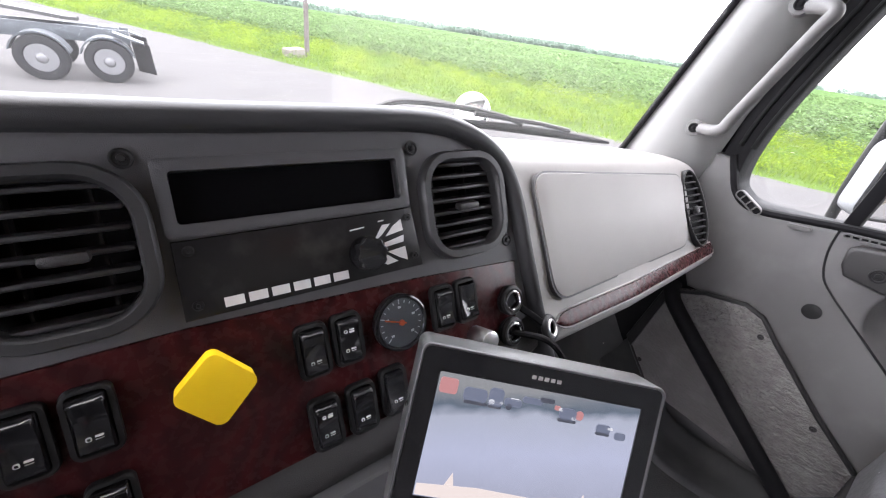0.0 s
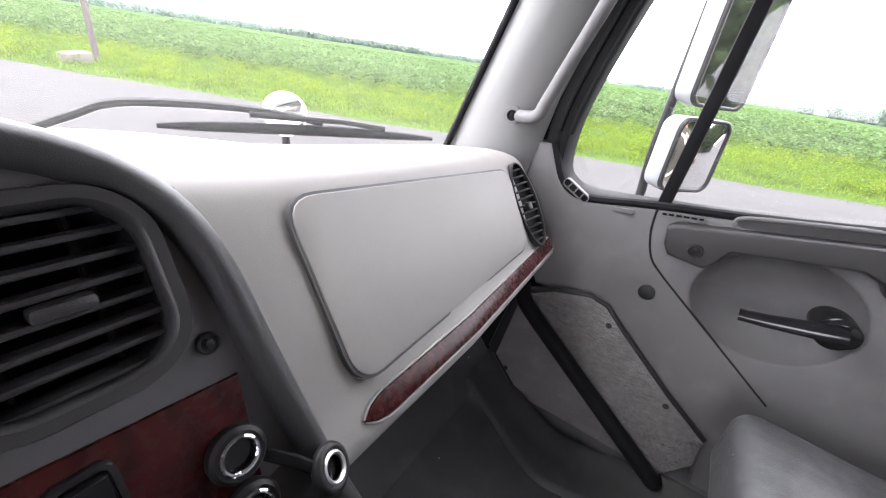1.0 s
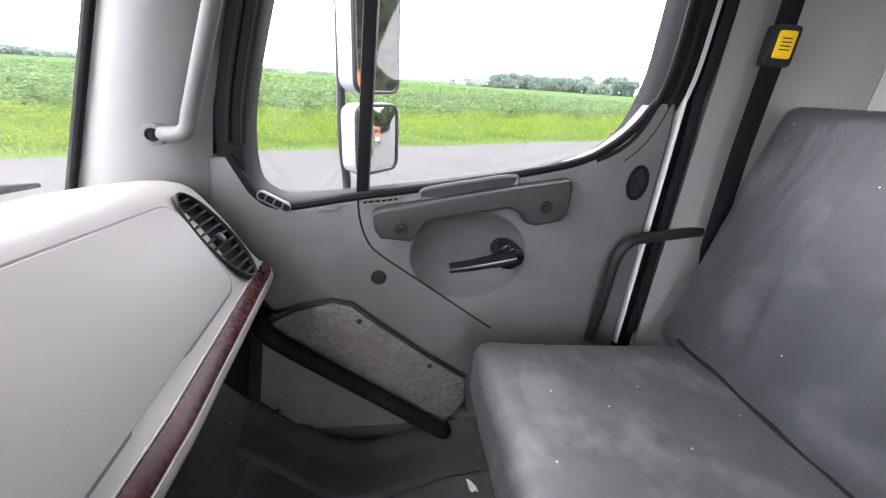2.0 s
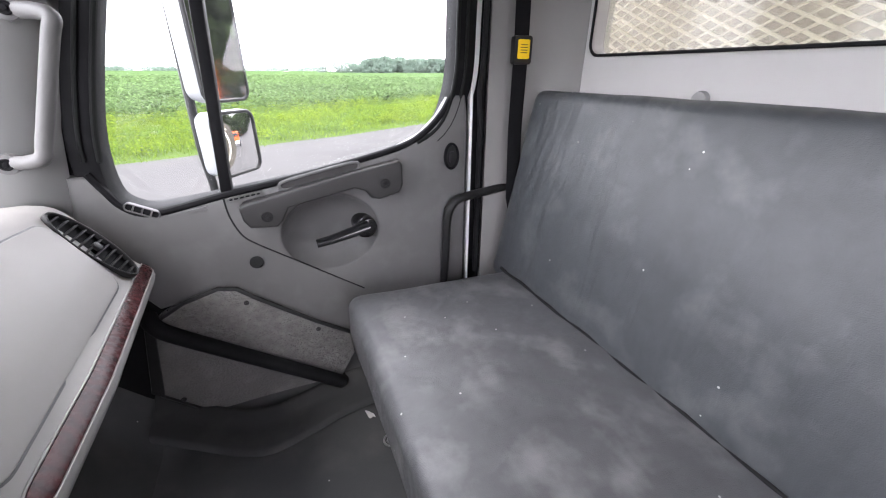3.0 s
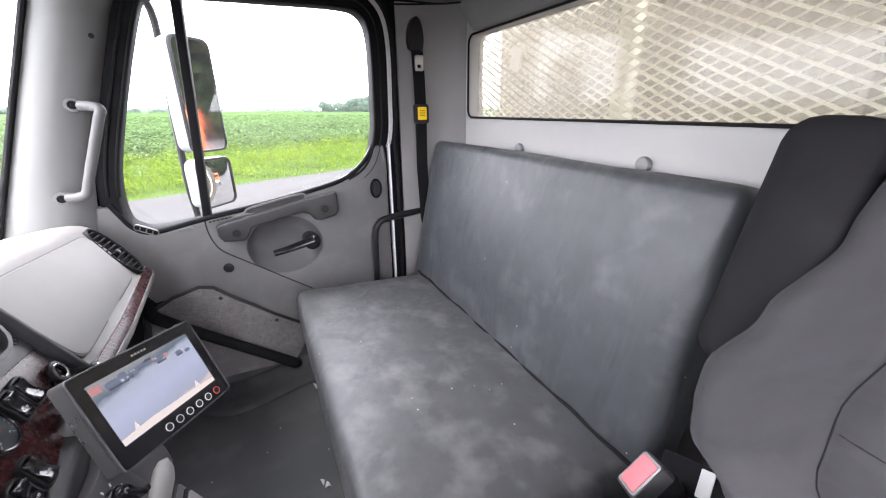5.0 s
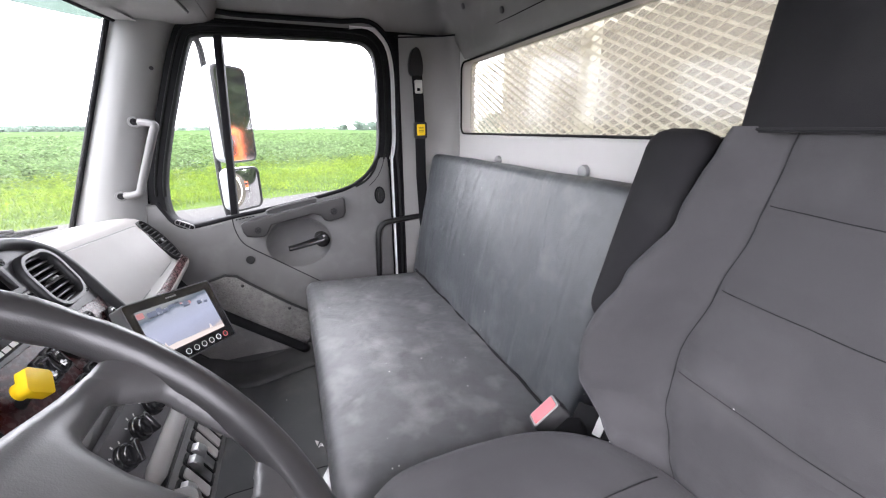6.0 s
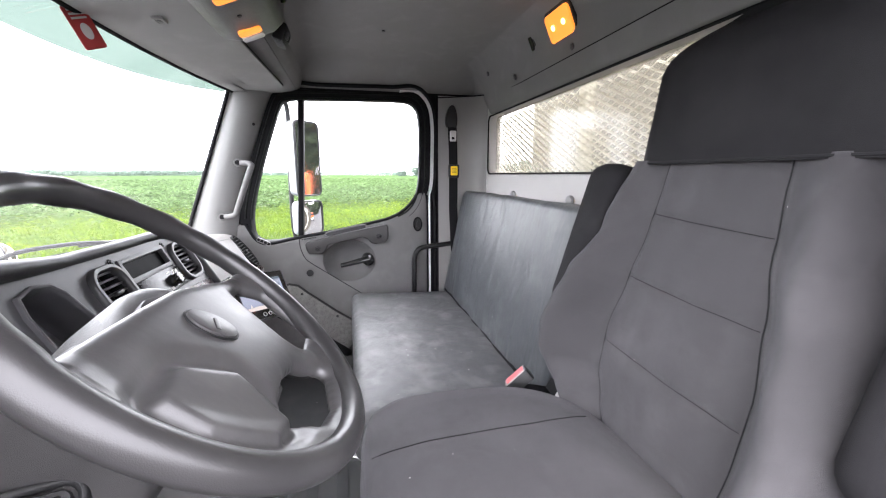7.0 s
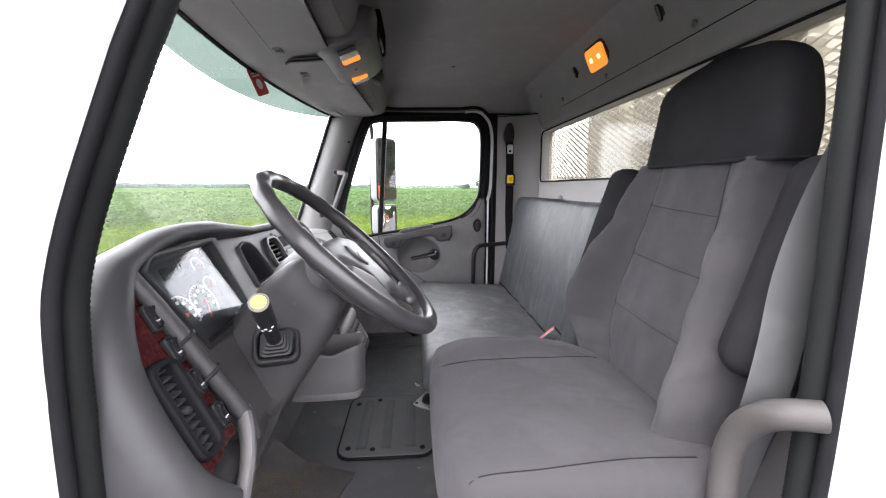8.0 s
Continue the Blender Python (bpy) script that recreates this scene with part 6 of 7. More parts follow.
part("bank_box", bm, M_BLACK, cons, "black switch box")
bm = B()
slab(bm, rr(0.206, 0.100, 0.006, 0.097, -0.440), CO, 0.002, 0.007, (), 0.002)
sb = part("bank_plate", bm, M_TRIM, cons)
for k in range(7):
    u = 0.010 + 0.0290 * k
    S = CO @ pose(u, -0.440, 0.007)
    bm = B()
    slab(bm, rr(0.0255, 0.074, 0.004), S, -0.002, 0.003, (), 0.0015)
    sw_ = part("switch_frame", bm, M_BLACK, sb)
    bm = B()
    if k in (0, 2, 3):
        rg = []
        for v, h in ((-0.030, 0.002), (-0.027, 0.006), (-0.005, 0.006), (0.002, 0.009), (0.006, 0.014), (0.014, 0.016), (0.026, 0.0125), (0.030, 0.004)):
            rg.append([S @ Vector((x, v, z)) for x, z in ((-0.0095, 0.0), (-0.0095, h - 0.002), (-0.0075, h), (0.0075, h), (0.0095, h - 0.002), (0.0095, 0.0))])
        loft(bm, rg)
        part("rocker", bm, M_STEEL, sw_, "silver rocker switch")
    else:
        # Lighter plastic than the bank plate: reflected light put in as colour.
        slab(bm, rr(0.020, 0.062, 0.004), S, 0.001, 0.0055, (), 0.002)
        part("blank", bm, M_TRIML, sw_, "plain grey blanking plate, lightened for its sheen")

cup = thing("cup_holder", "grey plastic cup holder beside the lower console", "cup holder")
bm = B()
rings = []
top = spline([(-0.168, 0.075), (-0.155, 0.046), (-0.115, 0.036), (-0.070, 0.046), (-0.058, 0.075), (-0.056, 0.15), (-0.060, 0.235), (-0.110, 0.258), (-0.160, 0.245), (-0.172, 0.16)], 5)
for s, z in ((0.86, 1.455), (0.97, 1.457), (0.985, 1.462), (0.99, 1.474), (0.972, 1.476), (0.972, 1.478), (0.99, 1.480), (1.0, 1.55), (1.01, 1.600), (1.03, 1.608), (1.0, 1.614), (0.95, 1.606), (0.90, 1.55), (0.84, 1.505), (0.10, 1.500)):
    rings.append([Vector((-0.114 + (p.x + 0.114) * s, 0.148 + (p.y - 0.148) * s, z - (0.026 * math.exp(-((p.y - 0.125) / 0.045) ** 2) * (1 if p.x < -0.1 else 0.35) if z > 1.54 else 0) + 0.10 * max(0, p.y - 0.13) * (z < 1.49) * -0.35)) for p in top])
loft(bm, rings)
part("bowl", bm, M_TRIM, cup, "", 50)
bm = B()
box(bm, (0.03, 0.05, 0.12), pose(-0.052, 0.225, 1.54), 0.006)
part("bracket", bm, M_BLACK, cup)

# ---- overhead ----
pod = thing("overhead_console", "grey overhead console with two lit amber map lamps", "overhead console")
bm = B()
rings = []
for x, s in ((-0.075, 0.55), (-0.062, 0.86), (-0.04, 1.0), (0.10, 1.0), (0.25, 1.0), (0.275, 0.9), (0.29, 0.6)):
    prof = [(0.165, 2.425), (0.135, 2.402), (0.10, 2.400), (0.06, 2.412), (0.015, 2.432), (-0.008, 2.455), (-0.012, 2.52), (0.05, 2.54), (0.15, 2.47)]
    rings.append([Vector((x, 0.07 + (y - 0.07) * s, 2.45 + (z - 2.45) * s)) for y, z in prof])
loft(bm, rings)
part("console_body", bm, M_TRIM, pod, "", 50)
pn = Vector((0, -0.38, -0.92)).normalized()
for x, lit in ((-0.055, 2), (-0.015, 0), (0.022, 1), (0.208, 1), (0.246, 0)):
    PO = basis((x, 0.066, 2.411), (1, 0, 0), pn.cross(Vector((1, 0, 0))), pn)
    bm = B()
    if lit == 2:
        for k in range(8):
            box(bm, (0.0025, 0.05, 0.003), PO @ pose(-0.014 + 0.004 * k, 0, 0.002))
        part("speaker_grille", bm, M_BLACK, pod)
    else:
        slab(bm, rr(0.032 if lit else 0.028, 0.054, 0.010), PO, -0.006, 0.005, (), 0.004, 3)
        part("map_lamp" if lit else "lamp_switch", bm, M_AMBER if lit else M_LAMPW, pod, "lit amber lamp lens" if lit else "clear lens")
bm = B()
cyl(bm, 0.005, 0.003, basis((0.115, 0.066, 2.411), (1, 0, 0), pn.cross(Vector((1, 0, 0))), pn), 16)
part("sensor", bm, M_BLACK, pod)
bm = B()
for k in range(2):
    box(bm, (0.19, 0.02, 0.075), pose(0.12 + 0.0 * k, -0.012, 2.515, 0, 0, 0), 0.008)
part("storage_slot", bm, M_GLOSS, pod, "black open storage slot")
bm = B()
box(bm, (0.09, 0.03, 0.05), pose(0.40, 0.02, 2.465, 20), 0.006)
sw_ = part("switch_block", bm, M_BLACK, pod)
for k in range(2):
    bm = B()
    box(bm, (0.025, 0.006, 0.018), pose(0.385 + 0.032 * k, 0.003, 2.458, 20), 0.002)
    part("toggle", bm, M_DARK, sw_)

VZ = basis((0, 0, 2.436), (1, 0, 0), (0, 0.995, -0.085), (0, 0, 1))
for quad_ in ([(0.035, 0.118), (0.86, 0.088), (0.86, 0.20), (0.035, 0.262)], [(-0.70, 0.088), (-0.035, 0.118), (-0.035, 0.262), (-0.70, 0.21)]):
    vz = thing("sun_visor", "grey folded sun visor panel set in the header", "sun visor")
    pts = round_quad([Vector(q) for q in quad_], 0.03)
    bm = B()
    slab(bm, pts, VZ, -0.015, -0.002, (), 0.004)
    part("visor_panel", bm, M_HEAD, vz)
    bm = B()
    tube(bm, [VZ @ Vector((q[0], q[1], -0.0105)) for q in inset(pts, -0.002)], 0.0024, 6, True)
    part("visor_seam", bm, M_RUBBER, vz, "dark gap round the visor")
for p in ((0.147, 0.232, 2.399), (-0.075, 0.240, 2.399)):
    c = thing("visor_clip", "small dark visor clip in the header", "clip", "visor clips")
    bm = B()
    slab(bm, rr(0.035, 0.022, 0.004), basis(p, (1, 0, 0), (0, -1, 0), (0, 0, -1)), -0.004, 0.004, [rr(0.022, 0.012, 0.003)], 0.002)
    part("clip_frame", bm, M_HEAD, c)
    bm = B()
    box(bm, (0.018, 0.010, 0.006), pose(p[0], p[1], p[2]), 0.002)
    part("clip_hook", bm, M_BLACK, c)

tagc = thing("hanging_tag", "red card tag hanging at the windshield's top", "tag")
TG = aim((0.185, 0.392, 2.385), (-0.5, -0.87, 0.1)) @ pose(0, 0, 0, 0, 0, 24)
bm = B()
slab(bm, rr(0.050, 0.085, 0.006), TG, -0.001, 0.001)
part("card", bm, mat("red_card", (0.42, 0.05, 0.05), 0.5), tagc)
bm = B()
slab(bm, oval(0.011, 0.016, 0, -0.008), TG, 0.001, 0.0018)
for k in range(3):
    slab(bm, rr(0.034, 0.004, 0.001, 0, 0.034 - 0.008 * k), TG, 0.001, 0.0018)
part("print", bm, M_PRINT, tagc)

# green-tinted shade band along the windshield's top
band = solo("shade_band", B(), M_GLASS, "pale green tinted shade band along the windshield", "tint", kind="structure")
bm = B()
surf(bm, lambda u, v: (lambda x: ws_top(x).lerp(ws_bottom(x), (0.02 + 0.10 * (1 - ((x - 0.12) / 0.88) ** 2)) * v) + Vector((0, 0.012, 0)))(-0.74 + 1.72 * u), 30, 4)
band.data = mesh_of(bm, "band", glass_mat("green_tint", (0.050, 0.070, 0.058)))
band.visible_shadow = False

# back band: dome lamp, coat hooks, buttons
dome = thing("dome_lamp", "lit amber dome lamp in a dark frame above the back window", "lamp")
DN = Vector((0, 0.90, -0.42)).normalized()
DM = basis((0.222, -0.768, 2.500), (-1, 0, 0), DN.cross(Vector((-1, 0, 0))), DN)
bm = B()
slab(bm, rr(0.145, 0.100, 0.02), DM, -0.03, 0.010, [rr(0.12, 0.076, 0.014)], 0.004)
part("lamp_frame", bm, M_BLACK, dome)
bm = B()
slab(bm, rr(0.122, 0.078, 0.014), DM, -0.02, 0.016, (), 0.008, 3)
part("lamp_lens", bm, M_AMBER, dome, "lit amber lens")
for x in (-0.028, 0.028):
    bm = B()
    cyl(bm, 0.008, 0.002, DM @ pose(x, 0, 0.0165), 16)
    part("bulb", bm, glow("bright_bulb", (1.0, 0.62, 0.2), 0.9), dome, "bright bulb spot")
for x in (0.405, -0.13):
    h = thing("coat_hook", "black folded coat hook above the back window", "coat hook", "coat hooks")
    bm = B()
    slab(bm, rr(0.026, 0.070, 0.011), basis((x, -0.772, 2.505), (-1, 0, 0), DN.cross(Vector((-1, 0, 0))), DN), -0.01, 0.010, (), 0.006, 3)
    part("hook_base", bm, M_BLACK, h)
    bm = B()
    slab(bm, rr(0.012, 0.044, 0.005), basis((x, -0.772, 2.503), (-1, 0, 0), DN.cross(Vector((-1, 0, 0))), DN), 0.006, 0.017, (), 0.004)
    part("hook_flap", bm, M_GLOSS, h)
for x, y, z in ((0.775, -0.742, 2.49), (0.56, -0.772, 2.43), (0.18, -0.78, 2.425), (-0.25, -0.78, 2.425)):
    c = solo("trim_button", B(), M_TRIM, "small grey trim fastener above the back window", "fastener", "trim fasteners")
    bm = B()
    cyl(bm, 0.010, 0.006, aim((x, y, z), (0, 0.9, -0.3)), 18, 0.003)
    c.data = mesh_of(bm, "button", M_DARK)
# Headliner grey runs down over the wall strip to give its shade.
bm = B()
rings = []
for k in range(41):
    x = -0.79 + 1.86 * k / 40
    zb = 2.352 + 0.085 * clamp((x - 0.88) / 0.10)
    rings.append([Vector((x, -0.799, zb - 0.010)), Vector((x, -0.793, zb - 0.004)), Vector((x, -0.789, zb + 0.02)), Vector((x, -0.779, min(2.45, zb + 0.06))), Vector((x, -0.768, 2.495)), Vector((x, -0.74, 2.54)), Vector((x, -0.70, 2.562)), Vector((x, -0.72, 2.60)), Vector((x, -0.82, 2.60)), Vector((x, -0.82, zb - 0.012))])
loft(bm, rings)
part("rear_band", bm, M_HEAD, ceiling, "grey moulded band above the back window, shaded wall strip included", 60)
bm = B()
tube(bm, [(1.046, -0.57, 2.435), (1.034, -0.66, 2.440), (1.0, -0.755, 2.443)] + [(0.95 - 1.70 * k / 20, -0.783 - 0.006 * clamp((0.95 - 1.70 * k / 20 - 0.7) / 0.2), 2.405 + 0.035 * clamp((0.95 - 1.70 * k / 20 - 0.6) / 0.35)) for k in range(21)], 0.0028, 6)
part("headliner_seam", bm, M_RUBBER, ceiling, "dark seam under the headliner")
bm = B()
cyl(bm, 0.006, 0.003, aim((0.60, -0.29, 2.566), (0, 0, -1)), 14)
part("ceiling_hole", bm, M_BLACK, ceiling)

# ---- floor plate, belt buckle, lever ----
plate = thing("floor_hatch", "black rubber floor hatch cover with raised ribs and bolts", "hatch cover")
bm = B()
FP = basis((0.175, -0.005, 1.156), (1, 0, 0), (0, 1, 0), (0, 0, 1))
slab(bm, rr(0.37, 0.32, 0.045), FP, -0.006, 0.006, (), 0.004)
part("plate", bm, mat("hatch_rubber", (0.085, 0.087, 0.086), 0.6, grain=0.5, gscale=420, wear=0.4, wcol=(0.10, 0.098, 0.094), wscale=9), plate)
bm = B()
slab(bm, rr(0.384, 0.334, 0.05), FP, -0.006, 0.002)
part("gasket", bm, M_RUBBER, plate, "black gasket round the cover")
for k in range(3):
    bm = B()
    slab(bm, rr(0.30, 0.034, 0.008, -0.0, -0.085 + 0.085 * k), FP, 0.004, 0.011, (), 0.003)
    part("rib", bm, M_MAT, plate)
for x, y in ((-0.155, -0.125), (-0.155, 0.045), (-0.145, 0.128), (0.150, -0.125), (0.155, 0.045), (0.130, 0.128)):
    screw(plate, FP @ pose(x, y, 0.006), 0.008, M_RUBBER)

buckle = thing("belt_buckle", "pink-red belt buckle button in a grey housing between the seats", "buckle")
BK = aim((-0.129, -0.500, 1.617), (0.35, 0.6, 0.7)) @ pose(0, 0, 0, 0, 0, 15)
bm = B()
slab(bm, rr(0.040, 0.062, 0.006), BK, -0.022, 0.004, (), 0.004)
part("housing", bm, M_BLACK, buckle)
bm = B()
slab(bm, rr(0.036, 0.056, 0.005), BK, 0.003, 0.0062, [rr(0.030, 0.049, 0.004)], 0.001)
part("rim", bm, M_TRIML, buckle, "grey rim round the button")
bm = B()
slab(bm, rr(0.029, 0.048, 0.004), BK, 0.003, 0.007, (), 0.002)
part("release_button", bm, M_PINK, buckle, "faded red release button")
bm = B()
tube(bm, [BK @ Vector((0, -0.03, -0.01)), Vector((-0.15, -0.56, 1.58)), Vector((-0.16, -0.60, 1.52))], 0.018, 8, flat=0.25)
part("stalk", bm, M_WEB, buckle)
bk2 = thing("belt_label", "black belt end with a white label beside the seat", "seat belt")
BL = aim((-0.180, -0.592, 1.594), (0.25, 0.75, 0.62)) @ pose(0, 0, 0, 0, 0, -62)
bm = B()
slab(bm, rr(0.050, 0.15, 0.004, 0, -0.01), BL, -0.006, 0.002, (), 0.002)
part("webbing", bm, M_WEB, bk2)
bm = B()
slab(bm, rr(0.040, 0.020, 0.002, 0, -0.012), BL, 0.002, 0.0035)
slab(bm, rr(0.040, 0.005, 0.002, 0, 0.022), BL, 0.002, 0.0035)
part("label", bm, M_PRINT, bk2)

lev = thing("floor_lever", "bright steel lever plate with dark boot on the floor", "lever")
LP = pose(0.325, -0.168, 1.160, 4, -6, 62)
bm = B()
slab(bm, rr(0.085, 0.15, 0.008), LP, -0.006, 0.002, (), 0.0015)
part("lever_plate", bm, M_STEEL, lev, "bright steel plate")
bm = B()
rings = []
for r, h in ((0.026, 0.002), (0.022, 0.010), (0.024, 0.014), (0.018, 0.020), (0.019, 0.025), (0.010, 0.034), (0.005, 0.040)):
    rings.append([LP @ Vector((r * math.cos(2 * math.pi * j / 16), 0.02 + r * math.sin(2 * math.pi * j / 16), h)) for j in range(16)])
loft(bm, rings)
part("boot", bm, M_RUBBER, lev, "dark rubber boot")
bm = B()
tube(bm, [LP @ Vector((0, 0.02, 0.03)), LP @ Vector((0.012, 0.035, 0.12))], [0.005, 0.0035], 8)
part("lever_stem", bm, M_STEEL, lev)
for x, y in ((-0.032, 0.062), (0.032, 0.062), (-0.032, -0.062), (0.032, -0.062)):
    screw(lev, LP @ pose(x, y, 0.002), 0.006)

fb = solo("floor_bolt", B(), M_STEEL, "steel bolt in the rubber floor", "bolt")
bm = B()
cyl(bm, 0.014, 0.006, pose(0.775, -0.19, 1.152), 6, 0.002)
ring(bm, 0.019, 0.003, pose(0.775, -0.19, 1.154), 20, 6)
fb.data = mesh_of(bm, "bolt", M_STEEL)
for p in ((0.447, -0.129, 1.154), (0.86, -0.17, 1.158)):
    sc = solo("paper_scrap", B(), M_PRINT, "small white scrap of paper on the floor", "scrap", "scraps")
    bm = B()
    surf(bm, lambda u, v: Vector((p[0] + 0.03 * u, p[1] + 0.014 * v + 0.01 * u, p[2] + 0.005 * math.sin(5 * u + 3 * v))), 5, 3, (0, 0, -0.0006))
    sc.data = mesh_of(bm, "scrap", M_PRINT)

# driver's grab bar and belt by the door opening
dbar = thing("grab_bar", "worn grey tubular grab bar beside the driver's seat", "grab bar")
bm = B()
tube(bm, spline([(-0.722, -0.55, 1.16), (-0.722, -0.55, 1.45), (-0.722, -0.55, 1.598), (-0.723, -0.55, 1.665), (-0.738, -0.55, 1.717), (-0.766, -0.552, 1.754), (-0.790, -0.562, 1.772), (-0.806, -0.588, 1.778)], 6, False), 0.0185, 16)
part("bar", bm, mat("worn_grey_paint", (0.06, 0.056, 0.054), 0.5, spec=0.25, wear=0.4, wcol=(0.04, 0.03, 0.026), wscale=22, grain=0.3, gscale=700), dbar)
for p, n in (((-0.722, -0.55, 1.162), (0, 0, 1)),):
    bm = B()
    cyl(bm, 0.032, 0.006, aim(p, n), 24, 0.002)
    part("flange", bm, M_STEEL, dbar, "bolted steel flange")
dbelt = thing("seat_belt", "grey seat belt hanging beside the driver's seat", "seat belt")
bm = B()
tube(bm, spline([(-0.750, -0.70, 2.30), (-0.746, -0.668, 2.16), (-0.743, -0.618, 2.02), (-0.742, -0.596, 1.93), (-0.741, -0.589, 1.84), (-0.738, -0.580, 1.755), (-0.720, -0.575, 1.66), (-0.690, -0.575, 1.50), (-0.665, -0.58, 1.25)], 5, False), 0.0305, 12, flat=0.04, up=(1, -0.1, 0))
part("webbing", bm, M_WEBG, dbelt)
bm = B()
box(bm, (0.024, 0.07, 0.10), pose(-0.752, -0.70, 2.30, 12), 0.008)
part("anchor_cover", bm, M_BLACK, dbelt)
bm = B()
box(bm, (0.02, 0.06, 0.10), pose(-0.665, -0.58, 1.22), 0.006)
part("floor_anchor", bm, M_BLACK, dbelt)
strike = thing("door_striker", "steel door latch striker bolted to the white door jamb", "striker")
ST = basis((-0.828, -0.660, 1.745), (0, -1, 0), (0, 0, 1), (-1, 0, 0))
bm = B()
slab(bm, rr(0.062, 0.120, 0.016), ST, -0.006, 0.006, (), 0.004)
part("striker_plate", bm, M_WHITE, strike, "white painted base plate")
for v in (-0.036, 0.036):
    bm = B()
    cyl(bm, 0.014, 0.010, ST @ pose(0.004, v, 0.005), 20, 0.003)
    cyl(bm, 0.007, 0.014, ST @ pose(0.004, v, 0.005), 6)
    part("bolt", bm, M_STEEL, strike)
bm = B()
tube(bm, spline([ST @ Vector((-0.012, -0.016, 0.0)), ST @ Vector((-0.012, -0.016, 0.036)), ST @ Vector((-0.012, 0.016, 0.036)), ST @ Vector((-0.012, 0.016, 0.0))], 4, False), 0.006, 10)
part("striker_loop", bm, M_CHROME, strike)

# ---- outside the cab: bonnet, wiper, mirrors, headache rack ----
hood = thing("bonnet", "white painted truck bonnet in front of the windshield", "bonnet")
bm = B()


def hood_f(u, v):
    x, t = -0.80 + 1.90 * u, v
    e = abs(2 * u - 1) ** 3
    wb = ws_bottom(max(-0.75, min(0.99, x)))
    y = wb.y + 0.06 + (2.1 - wb.y) * t
    return Vector((0.15 + (x - 0.15) * (1 - 0.15 * t), y, 1.765 - 0.06 * e - 0.17 * t - 0.05 * t * t))


surf(bm, hood_f, 30, 20, (0, 0, -0.02))
part("bonnet_skin", bm, M_WHITE, hood)
bm = B()
surf(bm, lambda u, v: ws_bottom(-0.77 + 1.76 * u) + Vector((0, 0.004 + 0.085 * v, -0.012 - 0.03 * v)), 24, 3, (0, 0, -0.015))
part("cowl_grille", bm, M_BLACK, hood, "black cowl strip")

wiper = thing("windshield_wiper", "black windshield wiper parked along the glass", "wiper")


def on_glass(x, v, out):
    p = ws_bottom(x).lerp(ws_top(x), v)
    return p + Vector((0.0, 0.9, 0.35)).normalized() * out


bm = B()
tube(bm, [on_glass(0.49 + 0.47 * k / 12, 0.030 - 0.002 * k / 12, 0.022) for k in range(13)], [0.004 + 0.007 * math.sin(math.pi * k / 12) ** 0.5 for k in range(13)], 10, flat=0.8)
part("blade", bm, M_RUBBER, wiper)
bm = B()
tube(bm, spline([on_glass(0.34, 0.0, 0.03), on_glass(0.40, 0.03, 0.045), on_glass(0.46, 0.062, 0.05), on_glass(0.60, 0.066, 0.045), on_glass(0.70, 0.056, 0.035), on_glass(0.74, 0.045, 0.03)], 5, False), 0.007, 8)
part("arm", bm, M_BLACK, wiper)
bm = B()
tube(bm, [on_glass(0.62, 0.058, 0.034), on_glass(0.78, 0.052, 0.034), on_glass(0.86, 0.044, 0.03)], 0.006, 8)
part("bridge", bm, M_BLACK, wiper)

hm = thing("hood_mirror", "round chrome convex mirror on the fender", "mirror")
HC = Vector((1.13, 1.345, 1.715))
HM = aim(HC, (-0.62, -0.76, 0.15))
bm = B()
rings = []
for r, h in ((0.02, -0.068), (0.044, -0.06), (0.066, -0.04), (0.076, -0.02), (0.079, 0.0), (0.076, 0.006), (0.072, 0.004)):
    rings.append([HM @ Vector((r * math.cos(2 * math.pi * k / 36), r * math.sin(2 * math.pi * k / 36), h)) for k in range(36)])
loft(bm, rings)
part("shell", bm, M_CHROME, hm)
bm = B()
surf(bm, lambda u, v: HM @ Vector((0.073 * v * math.cos(2 * math.pi * u), 0.073 * v * math.sin(2 * math.pi * u), 0.004 + 0.012 * (1 - v * v))), 36, 6)
part("glass", bm, M_MIRROR, hm)
bm = B()
tube(bm, [HC + Vector((0.02, 0.03, -0.06)), HC + Vector((0.03, 0.04, -0.16)), HC + Vector((0.03, 0.04, -0.30))], [0.014, 0.016, 0.022], 10)
part("stalk", bm, M_BLACK, hm)

sm = thing("side_mirror", "tall pale-backed truck mirror with a lower convex mirror", "mirror")
SN = Vector((-0.62, -0.78, 0)).normalized()
SXX = Vector((0, 0, 1)).cross(SN).normalized()
